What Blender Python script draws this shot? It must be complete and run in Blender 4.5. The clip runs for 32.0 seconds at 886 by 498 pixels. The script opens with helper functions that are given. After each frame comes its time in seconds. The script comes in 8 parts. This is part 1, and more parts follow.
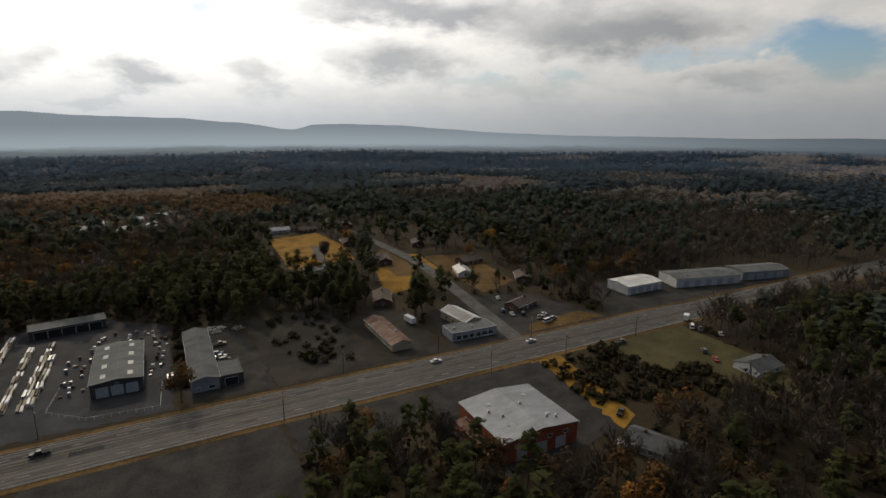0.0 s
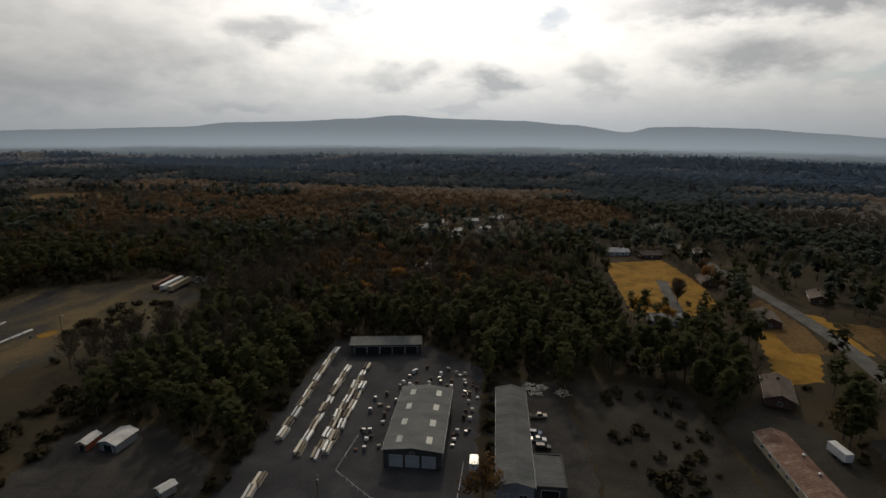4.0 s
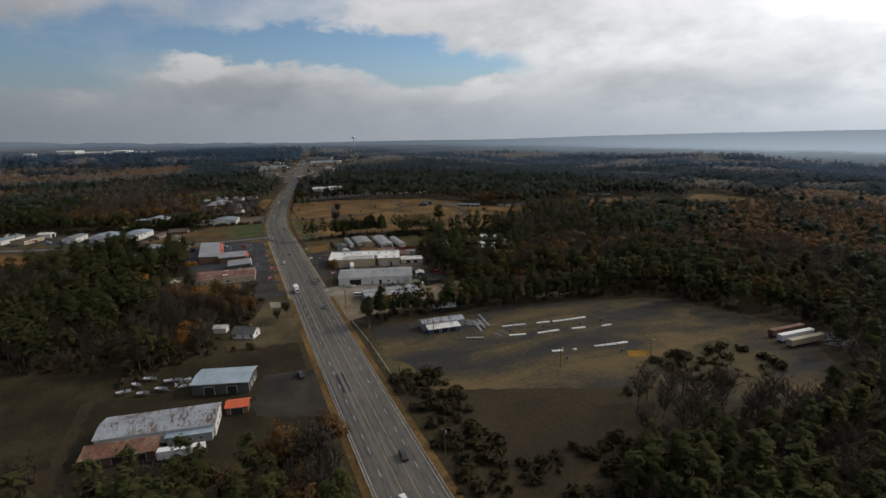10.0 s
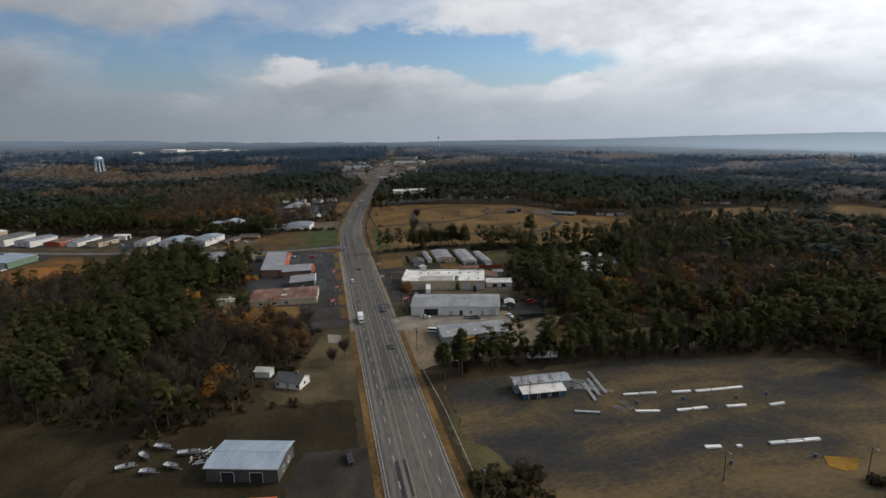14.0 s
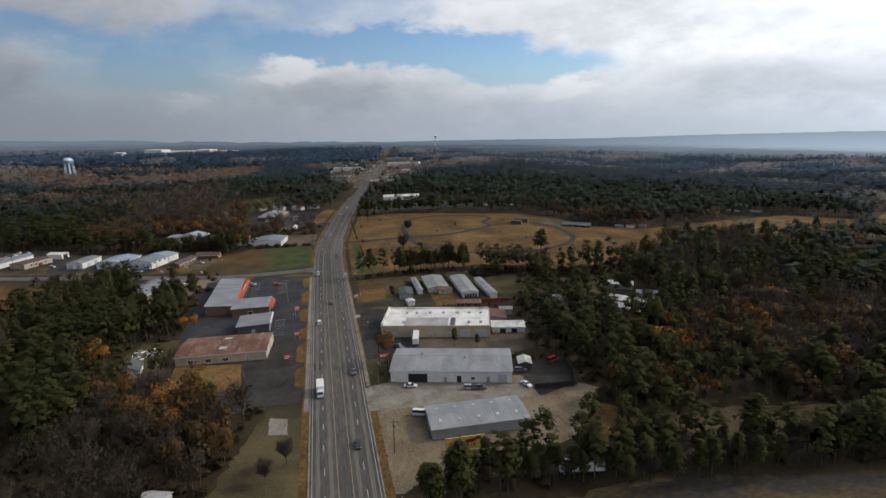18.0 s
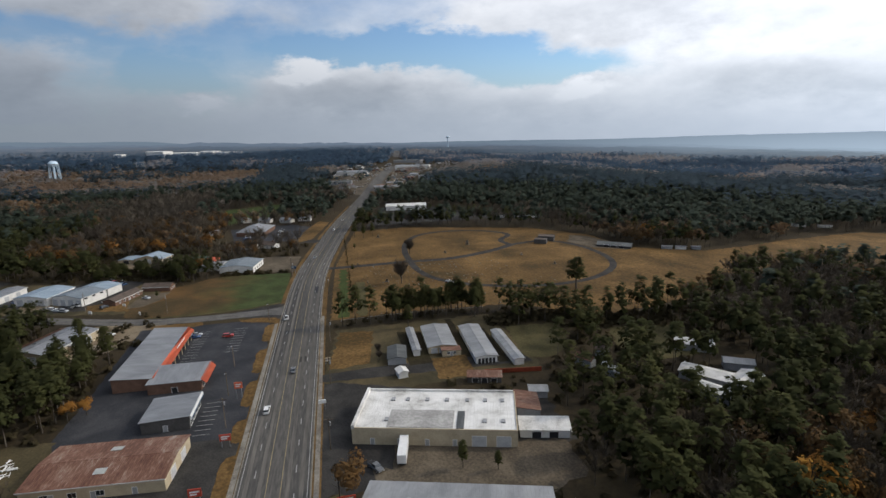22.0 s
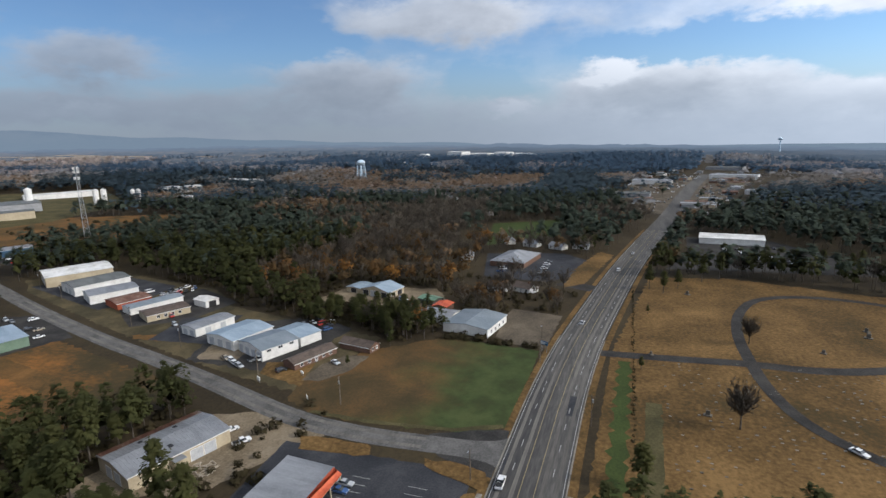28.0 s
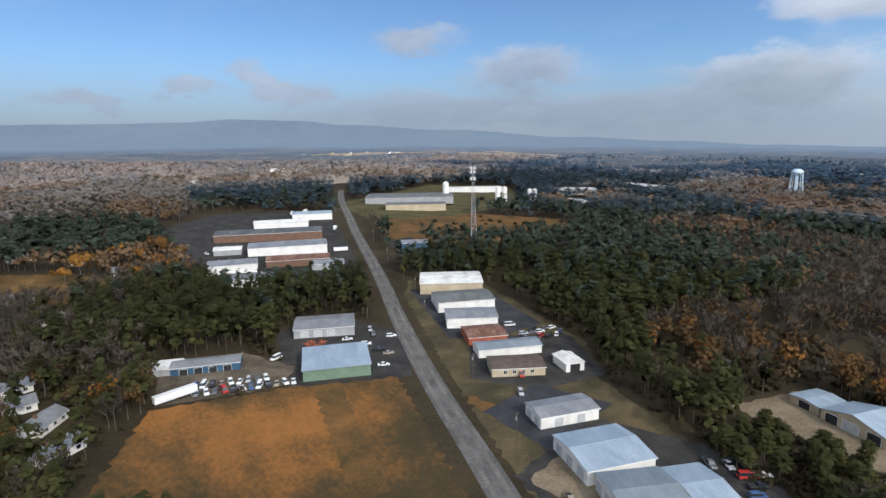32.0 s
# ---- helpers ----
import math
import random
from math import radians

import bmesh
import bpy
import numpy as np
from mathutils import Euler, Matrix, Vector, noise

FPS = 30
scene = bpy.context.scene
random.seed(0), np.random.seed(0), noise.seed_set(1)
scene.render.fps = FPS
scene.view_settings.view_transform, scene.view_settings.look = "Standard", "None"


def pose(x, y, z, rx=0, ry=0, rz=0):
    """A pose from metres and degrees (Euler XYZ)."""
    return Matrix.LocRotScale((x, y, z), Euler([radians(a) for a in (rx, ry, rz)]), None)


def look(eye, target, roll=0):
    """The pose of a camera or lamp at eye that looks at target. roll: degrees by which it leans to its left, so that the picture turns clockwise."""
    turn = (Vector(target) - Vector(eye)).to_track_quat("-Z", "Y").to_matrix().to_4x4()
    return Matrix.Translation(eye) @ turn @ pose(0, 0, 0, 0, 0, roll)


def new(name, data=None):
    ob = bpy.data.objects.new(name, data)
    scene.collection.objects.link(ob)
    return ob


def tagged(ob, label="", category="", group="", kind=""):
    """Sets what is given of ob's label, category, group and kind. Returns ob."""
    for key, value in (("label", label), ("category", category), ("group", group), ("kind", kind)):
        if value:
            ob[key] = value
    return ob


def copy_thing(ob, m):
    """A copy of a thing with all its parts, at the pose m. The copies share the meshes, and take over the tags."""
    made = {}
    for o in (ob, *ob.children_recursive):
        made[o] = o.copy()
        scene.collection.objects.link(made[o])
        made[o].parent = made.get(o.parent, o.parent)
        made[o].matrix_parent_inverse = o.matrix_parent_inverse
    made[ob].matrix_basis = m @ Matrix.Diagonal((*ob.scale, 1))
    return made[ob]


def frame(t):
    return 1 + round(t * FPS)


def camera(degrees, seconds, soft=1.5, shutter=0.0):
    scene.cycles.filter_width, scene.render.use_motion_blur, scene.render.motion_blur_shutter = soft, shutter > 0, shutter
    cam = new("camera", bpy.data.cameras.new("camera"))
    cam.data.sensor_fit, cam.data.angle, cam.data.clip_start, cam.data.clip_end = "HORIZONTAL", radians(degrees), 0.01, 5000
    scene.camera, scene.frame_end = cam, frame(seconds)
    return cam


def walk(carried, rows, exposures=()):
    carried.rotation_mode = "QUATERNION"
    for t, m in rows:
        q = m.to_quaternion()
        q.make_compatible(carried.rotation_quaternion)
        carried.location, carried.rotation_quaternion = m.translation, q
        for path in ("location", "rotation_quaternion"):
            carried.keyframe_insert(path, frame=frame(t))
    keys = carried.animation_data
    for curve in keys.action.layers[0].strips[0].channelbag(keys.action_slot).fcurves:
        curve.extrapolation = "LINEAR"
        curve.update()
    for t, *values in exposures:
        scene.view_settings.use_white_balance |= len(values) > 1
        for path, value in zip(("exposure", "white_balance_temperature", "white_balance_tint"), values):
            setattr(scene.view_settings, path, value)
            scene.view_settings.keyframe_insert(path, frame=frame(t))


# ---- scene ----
cam = camera(78.4, 32.0, soft=1.5)
METRES, EYE, TILT, LEAN, TURN = 620.7, 100.0, 0.0, 0.0, -28.1
ROWS = [
    (0.0, 0.0, 0.0, 0.0, 0.21, -14.12, -0.84),
    (0.5, -0.0023, 0.0161, -0.0007, 4.97, -14.08, -0.74),
    (1.0, -0.0057, 0.032, -0.0011, 9.3, -14.1, -0.67),
    (1.5, -0.0113, 0.0474, -0.0016, 17.62, -14.18, -0.54),
    (2.0, -0.0195, 0.0619, -0.002, 26.59, -14.2, -0.38),
    (2.5, -0.0288, 0.0752, -0.0028, 30.83, -14.15, -0.31),
    (3.0, -0.038, 0.088, -0.0033, 33.06, -14.14, -0.21),
    (3.5, -0.0476, 0.1, -0.0041, 33.53, -14.15, -0.21),
    (5.5, -0.0825, 0.1467, -0.0056, 34.22, -14.26, -0.1),
    (6.0, -0.0906, 0.1569, -0.0059, 36.81, -14.4, -0.01),
    (6.5, -0.0969, 0.1636, -0.0061, 44.11, -14.33, 0.28),
    (7.0, -0.1032, 0.1681, -0.0063, 56.01, -14.15, 0.65),
    (7.5, -0.1098, 0.1711, -0.0076, 67.76, -13.9, 0.88),
    (8.0, -0.116, 0.1728, -0.0074, 77.86, -13.69, 1.09),
    (8.5, -0.1234, 0.1736, -0.0074, 81.24, -13.57, 1.06),
    (9.0, -0.1309, 0.1733, -0.0075, 86.37, -13.46, 1.13),
    (9.5, -0.1389, 0.1734, -0.0078, 91.63, -13.33, 1.17),
    (10.0, -0.1474, 0.173, -0.0087, 96.74, -13.15, 1.32),
    (10.5, -0.1561, 0.1715, -0.0086, 101.04, -13.02, 1.4),
    (11.0, -0.1665, 0.169, -0.009, 104.82, -12.91, 1.43),
    (11.5, -0.1783, 0.1657, -0.0096, 105.11, -12.87, 1.41),
    (12.0, -0.1909, 0.1625, -0.0099, 105.31, -12.95, 1.45),
    (12.5, -0.2041, 0.1593, -0.0099, 105.29, -13.02, 1.48),
    (13.0, -0.2176, 0.1561, -0.0102, 105.5, -13.0, 1.45),
    (13.5, -0.2314, 0.1528, -0.0108, 105.48, -12.93, 1.48),
    (14.0, -0.245, 0.1495, -0.0114, 105.55, -12.96, 1.47),
    (14.5, -0.2588, 0.1462, -0.0117, 105.48, -13.03, 1.47),
    (16.5, -0.3159, 0.1314, -0.0125, 105.17, -13.03, 1.45),
    (17.0, -0.3314, 0.1278, -0.0128, 105.11, -13.03, 1.47),
    (17.5, -0.3471, 0.1243, -0.0134, 105.25, -12.97, 1.5),
    (18.0, -0.3625, 0.1207, -0.0134, 105.28, -13.04, 1.5),
    (18.5, -0.3778, 0.1169, -0.0133, 105.07, -13.1, 1.47),
    (19.0, -0.3933, 0.1129, -0.0137, 104.93, -12.97, 1.48),
    (19.5, -0.4097, 0.1091, -0.0141, 104.95, -12.99, 1.5),
    (20.0, -0.4264, 0.1053, -0.0141, 104.92, -13.03, 1.51),
    (20.5, -0.4433, 0.1014, -0.0144, 104.92, -13.05, 1.53),
    (21.0, -0.4603, 0.0974, -0.0145, 104.9, -13.04, 1.54),
    (21.5, -0.4773, 0.0934, -0.0151, 104.83, -13.02, 1.55),
    (22.0, -0.4946, 0.0893, -0.0155, 106.65, -12.94, 1.61),
    (22.5, -0.5112, 0.0837, -0.0163, 112.76, -12.73, 1.71),
    (23.0, -0.5271, 0.0771, -0.017, 115.21, -12.57, 1.73),
    (23.5, -0.5431, 0.0699, -0.0171, 116.06, -12.62, 1.72),
    (24.0, -0.5598, 0.0623, -0.0173, 118.12, -12.61, 1.76),
    (24.5, -0.5761, 0.0534, -0.0177, 120.96, -12.44, 1.74),
    (26.5, -0.645, 0.0178, -0.0194, 121.64, -12.49, 2.02),
    (27.0, -0.6624, 0.0085, -0.0194, 122.26, -12.49, 2.04),
    (27.5, -0.6791, -0.0019, -0.0194, 132.52, -12.14, 2.03),
    (28.0, -0.6939, -0.0157, -0.0194, 136.77, -11.88, 1.9),
    (28.5, -0.7082, -0.0307, -0.019, 146.72, -11.6, 1.88),
    (29.0, -0.7183, -0.0482, -0.0191, 160.22, -11.02, 1.57),
    (29.5, -0.726, -0.0672, -0.0189, 163.25, -11.04, 1.4),
    (30.0, -0.7336, -0.0867, -0.0183, 165.12, -11.11, 1.39),
    (30.5, -0.7411, -0.1071, -0.0181, 165.29, -11.04, 1.35),
    (31.0, -0.7481, -0.1277, -0.0177, 170.4, -11.02, 1.23),
    (31.5, -0.7527, -0.149, -0.0171, 175.0, -10.94, 1.11),
    (32.0, -0.7567, -0.1704, -0.0171, 176.84, -10.81, 1.01),
]
EXPOSURES = [(0.0, -1.35, 7300, 10), (3.0, -1.6, 7330, 10), (6.5, -1.65, 7350, 10), (9.0, -1.2, 6950, 10), (12.0, -0.92, 6700, 10), (20.0, -0.68, 6480, 10), (24.0, -0.6, 6320, 10), (28.0, -0.38, 6150, 10), (32.0, -0.12, 6050, 10)]
walk(cam, [(t, pose(0, 0, EYE, TILT, LEAN, TURN) @ pose(METRES * x, METRES * y, METRES * z, 90 + pitch, roll, yaw)) for t, x, y, z, yaw, pitch, roll in ROWS],
     exposures=EXPOSURES)

# ---- world and sun ----
SUN_YAW, SUN_UP = 3.0, 33.0
sun_dir = Vector((-math.sin(radians(SUN_YAW)) * math.cos(radians(SUN_UP)), math.cos(radians(SUN_YAW)) * math.cos(radians(SUN_UP)), math.sin(radians(SUN_UP))))
sun = new("sun", bpy.data.lights.new("sun", "SUN"))
sun.data.energy, sun.data.angle, sun.data.color = 2.9, radians(1.5), (1.0, 0.88, 0.71)
sun.matrix_world = look(sun_dir * 100, (0, 0, 0))


class Nodes:
    """Small helper to wire node trees."""

    def __init__(self, tree, keep=False):
        self.tree = tree
        if not keep:
            tree.nodes.clear()

    def add(self, kind):
        return self.tree.nodes.new(kind)

    def link(self, a, b):
        self.tree.links.new(a, b)

    def value(self, node, slot, value):
        if hasattr(value, "is_output"):
            self.link(value, node.inputs[slot])
        else:
            node.inputs[slot].default_value = value

    def math(self, op, a, b=0.0, c=0.0, clamp=False):
        node = self.add("ShaderNodeMath")
        node.operation, node.use_clamp = op, clamp
        for i, v in enumerate((a, b, c)):
            self.value(node, i, v)
        return node.outputs[0]

    def vmath(self, op, a, b=(0, 0, 0)):
        node = self.add("ShaderNodeVectorMath")
        node.operation = op
        self.value(node, 0, a)
        self.value(node, 1, b)
        return node.outputs["Value"] if op in ("DOT_PRODUCT", "LENGTH") else node.outputs[0]

    def noise(self, vector, scale, detail=4.0, rough=0.55, distortion=0.0):
        node = self.add("ShaderNodeTexNoise")
        self.value(node, "Vector", vector)
        for key, v in (("Scale", scale), ("Detail", detail), ("Roughness", rough), ("Distortion", distortion)):
            node.inputs[key].default_value = v
        return node.outputs["Fac"]

    def ramp(self, fac, stops):
        node = self.add("ShaderNodeValToRGB")
        while len(node.color_ramp.elements) < len(stops):
            node.color_ramp.elements.new(0.5)
        for e, (p, c) in zip(node.color_ramp.elements, stops):
            e.position = p
            e.color = (*c, 1) if len(c) == 3 else c
        self.link(fac, node.inputs[0])
        return node.outputs[0]

    def mix(self, fac, a, b, blend="MIX"):
        node = self.add("ShaderNodeMix")
        node.data_type, node.blend_type = "RGBA", blend
        for slot, v in ((0, fac), (6, a), (7, b)):
            if hasattr(v, "is_output"):
                self.link(v, node.inputs[slot])
            elif slot == 0:
                node.inputs[0].default_value = v
            else:
                node.inputs[slot].default_value = (*v, 1)
        return node.outputs[2]

    def smooth(self, v, lo, hi):
        node = self.add("ShaderNodeMapRange")
        node.interpolation_type = "SMOOTHSTEP"
        self.value(node, 0, v)
        node.inputs[1].default_value, node.inputs[2].default_value = lo, hi
        return node.outputs[0]


world = bpy.data.worlds.new("world")
scene.world = world
world.use_nodes = True
n = Nodes(world.node_tree)
view = n.add("ShaderNodeTexCoord").outputs["Generated"]
lean = n.add("ShaderNodeMapping")
lean.vector_type = "POINT"
lean.inputs["Rotation"].default_value = (radians(1.75), 0, 0)
n.link(view, lean.inputs[0])
way = lean.outputs[0]
sky = n.add("ShaderNodeTexSky")
sky.sky_type, sky.sun_disc, sky.sun_elevation, sky.sun_rotation = "NISHITA", False, radians(SUN_UP), radians(-SUN_YAW)
sky.air_density, sky.dust_density, sky.ozone_density = 1.0, 0.15, 2.5
sep = n.add("ShaderNodeSeparateXYZ")
n.link(way, sep.inputs[0])
up = sep.outputs[2]
near_sun = n.math("MAXIMUM", n.vmath("DOT_PRODUCT", view, tuple(sun_dir)), 0.0)
toward = n.vmath("DOT_PRODUCT", view, tuple(sun_dir))
# the sky as a map of bearing and height in degrees, its seam behind the flight
raw = n.add("ShaderNodeSeparateXYZ")
n.link(view, raw.inputs[0])
east = n.math("ADD", n.math("MULTIPLY", raw.outputs[0], 0.5), n.math("MULTIPLY", raw.outputs[1], 0.866))
north = n.math("SUBTRACT", n.math("MULTIPLY", raw.outputs[1], 0.5), n.math("MULTIPLY", raw.outputs[0], 0.866))
bearing = n.math("ADD", n.math("DEGREES", n.math("ARCTAN2", n.math("MULTIPLY", east, -1.0), north)), 60.0)
height = n.math("DEGREES", n.math("ARCSINE", raw.outputs[2]))
stretched = n.vmath("MULTIPLY", view, (1.0, 1.0, 2.2))
billow, tuft = n.noise(stretched, 7.0, 5.0, 0.56), n.noise(stretched, 22.0, 5.0, 0.6)
drift = n.noise(n.vmath("ADD", stretched, (3.1, 7.7, 1.3)), 8.0, 4.0, 0.55)
ragged = n.noise(n.vmath("ADD", stretched, (9.1, 2.3, 5.9)), 26.0, 4.0, 0.6)
spot = n.add("ShaderNodeCombineXYZ")
n.link(n.math("ADD", bearing, n.math("ADD", n.math("MULTIPLY", n.math("SUBTRACT", drift, 0.5), 11.0), n.math("MULTIPLY", n.math("SUBTRACT", ragged, 0.5), 3.0))), spot.inputs[0])
n.link(n.math("ADD", height, n.math("ADD", n.math("MULTIPLY", n.math("SUBTRACT", billow, 0.5), 5.0), n.math("MULTIPLY", n.math("SUBTRACT", tuft, 0.5), 2.0))), spot.inputs[1])
over_low = n.smooth(height, 4.5, 0.5)
overhead = n.smooth(height, 13.0, 24.0)
base = n.math("SUBTRACT", 0.86, n.math("MULTIPLY", n.smooth(bearing, 50.0, 122.0), 0.82))
cover = n.math("ADD", n.math("ADD", base, n.math("MULTIPLY", over_low, 0.5)), n.math("MULTIPLY", n.math("SUBTRACT", billow, 0.5), 0.7))
shade = n.math("ADD", 0.12, n.math("ADD", n.math("MULTIPLY", n.math("SUBTRACT", tuft, 0.5), 0.55), n.math("MULTIPLY", n.math("SUBTRACT", drift, 0.5), 0.6)))
shade = n.math("ADD", shade, n.math("MULTIPLY", n.smooth(bearing, 28.0, 60.0), 0.14))


def cloud(at, up_, wide, tall, body, gloom):
    """One cloud, or a gap where body is below nothing: bearing, height and half sizes in degrees, fullness, grey of its base."""
    global cover, shade
    place = n.add("ShaderNodeVectorMath")
    place.operation = "MULTIPLY_ADD"
    n.link(spot.outputs[0], place.inputs[0])
    place.inputs[1].default_value = (1.0 / wide, 1.0 / tall, 0.0)
    place.inputs[2].default_value = (-at / wide, -up_ / tall, 0.0)
    k = n.smooth(n.vmath("LENGTH", place.outputs[0]), 1.4, 0.3)
    cover = n.math("MULTIPLY_ADD", k, body, cover)
    if gloom:
        # the grey gathers in the cloud's lower half, its crown stays bright
        under = n.vmath("LENGTH", n.vmath("ADD", place.outputs[0], (0.0, 0.42, 0.0)))
        shade = n.math("MULTIPLY_ADD", n.smooth(under, 1.3, 0.2), gloom, shade)


# round the sun
cloud(0.4, 3.7, 3.4, 2.0, 0.6, 0.95)
cloud(-9.9, 4.6, 2.8, 2.6, 0.3, 0.55)
cloud(10.0, 4.0, 3.8, 1.4, 0.3, 0.6)
cloud(-24.0, 10.4, 14.0, 1.9, 0.6, 0.9)
cloud(-23.5, 5.9, 7.5, 2.1, 0.6, 0.9)
cloud(-44.0, 8.7, 12.0, 2.6, 0.6, 0.9)
cloud(-55.0, 3.7, 4.5, 1.1, 0.6, 0.5)
cloud(-45.5, 1.4, 2.8, 0.9, 0.5, -0.2)
cloud(-62.0, 5.4, 6.0, 2.2, -0.85, 0.0)
cloud(-50.0, 5.2, 6.0, 1.0, -0.45, 0.0)
cloud(-34.0, 3.0, 10.0, 0.8, -0.45, 0.2)
cloud(35.0, 5.8, 12.0, 3.8, 0.5, 0.45)
cloud(39.6, 2.2, 8.0, 1.8, 0.5, 0.4)
cloud(22.0, 8.0, 4.8, 1.5, 0.3, 0.7)
cloud(15.0, 9.6, 3.4, 1.2, -0.25, 0.1)
cloud(-5.0, 8.2, 1.7, 1.4, -0.24, 0.0)
cloud(24.0, 1.0, 6.0, 0.7, 0.2, 0.5)
cloud(4.0, 1.0, 4.0, 0.5, 0.2, 0.4)
# over the fields and the town
cloud(49.5, 4.0, 7.5, 2.2, 0.5, 0.5)
cloud(43.0, 8.6, 7.5, 2.0, 0.5, 0.22)
cloud(62.0, 10.0, 16.0, 2.4, 0.6, 0.22)
cloud(81.0, 7.4, 13.0, 2.0, -1.1, 0.0)
cloud(69.0, 5.4, 9.0, 1.6, -1.0, 0.0)
cloud(88.0, 4.0, 9.5, 2.0, 0.85, 0.6)
cloud(92.0, 5.7, 3.2, 0.9, 0.4, -0.45)
cloud(64.7, 3.2, 3.4, 1.0, 0.6, -0.4)
cloud(75.0, 1.8, 22.0, 1.7, 0.6, 0.25)
cloud(118.0, 5.6, 9.5, 2.4, 0.85, 0.5)
cloud(109.0, 10.9, 13.0, 2.4, 0.85, 0.3)
cloud(104.0, 5.6, 3.6, 1.8, -0.6, 0.0)
cloud(124.0, 9.0, 6.0, 1.8, -0.7, 0.0)
cloud(102.5, 2.4, 2.8, 0.9, 0.6, -0.5)
# over the mills
cloud(139.8, 7.2, 6.6, 2.0, 0.85, 0.32)
cloud(142.0, 3.6, 2.6, 0.9, 0.6, -0.35)
cloud(151.6, 10.4, 6.0, 1.2, 0.8, 0.2)
cloud(146.0, 3.7, 18.0, 1.7, 0.7, 0.22)
cloud(164.0, 5.6, 4.4, 1.3, 0.9, -0.15)
cloud(168.0, 7.1, 2.6, 1.2, 0.7, 0.0)
cloud(173.0, 5.3, 2.8, 1.0, 0.8, -0.1)
cloud(181.0, 4.4, 3.0, 0.9, 0.8, -0.1)
cloud(122.0, 2.8, 18.0, 1.7, 0.6, 0.25)
# unseen grey cloud cover added overhead to dim the light on the ground
cover = n.math("MULTIPLY_ADD", overhead, 0.35, cover)
shade = n.math("MULTIPLY_ADD", overhead, 0.38, shade)
away = n.math("SUBTRACT", 1.0, n.smooth(toward, -0.75, 0.2))
mask = n.math("ADD", 0.04, n.math("MULTIPLY", n.smooth(cover, 0.0, 0.95), 0.96))
lit = n.ramp(n.math("MULTIPLY", shade, 1.0, clamp=True), [(0.0, (8.9, 9.0, 9.3)), (0.4, (6.7, 6.9, 7.3)), (1.0, (3.7, 3.9, 4.3))])
# the sky grows brighter towards the veiled sun
glow = n.math("ADD", 0.78, n.math("ADD", n.math("MULTIPLY", n.smooth(toward, -0.6, 0.75), 1.2), n.math("MULTIPLY", n.math("POWER", near_sun, 6.0), 4.6)))
scale_node = n.add("ShaderNodeVectorMath")
scale_node.operation = "SCALE"
n.link(n.mix(away, lit, n.mix(1.0, lit, (0.9, 1.0, 1.13), "MULTIPLY")), scale_node.inputs[0])
n.link(glow, scale_node.inputs["Scale"])
blue = n.vmath("MULTIPLY", sky.outputs[0], (0.85, 1.0, 1.18))
blue_node = n.add("ShaderNodeVectorMath")
blue_node.operation = "SCALE"
n.link(blue, blue_node.inputs[0])
n.link(n.math("ADD", 1.0, n.math("MULTIPLY", n.smooth(toward, -0.6, 0.6), 0.7)), blue_node.inputs["Scale"])
dome = n.mix(n.math("MULTIPLY", mask, 0.94), blue_node.outputs[0], scale_node.outputs[0])
# mist that lies on the land
mist_scale = n.add("ShaderNodeVectorMath")
mist_scale.operation = "SCALE"
mist_scale.inputs[0].default_value = (4.3, 5.05, 6.1)
n.link(n.math("ADD", 0.78, n.math("ADD", n.math("MULTIPLY", n.smooth(n.vmath("DOT_PRODUCT", view, tuple(sun_dir)), -0.5, 0.75), 0.8), n.math("MULTIPLY", n.math("POWER", near_sun, 5.0), 2.6))), mist_scale.inputs["Scale"])
dome = n.mix(n.math("MULTIPLY", n.math("SUBTRACT", 1.0, n.smooth(up, -0.01, 0.14)), 0.85), dome, mist_scale.outputs[0])
back = n.add("ShaderNodeBackground")
back.inputs[1].default_value = 0.1
n.link(dome, back.inputs[0])
n.link(back.outputs[0], n.add("ShaderNodeOutputWorld").inputs[0])


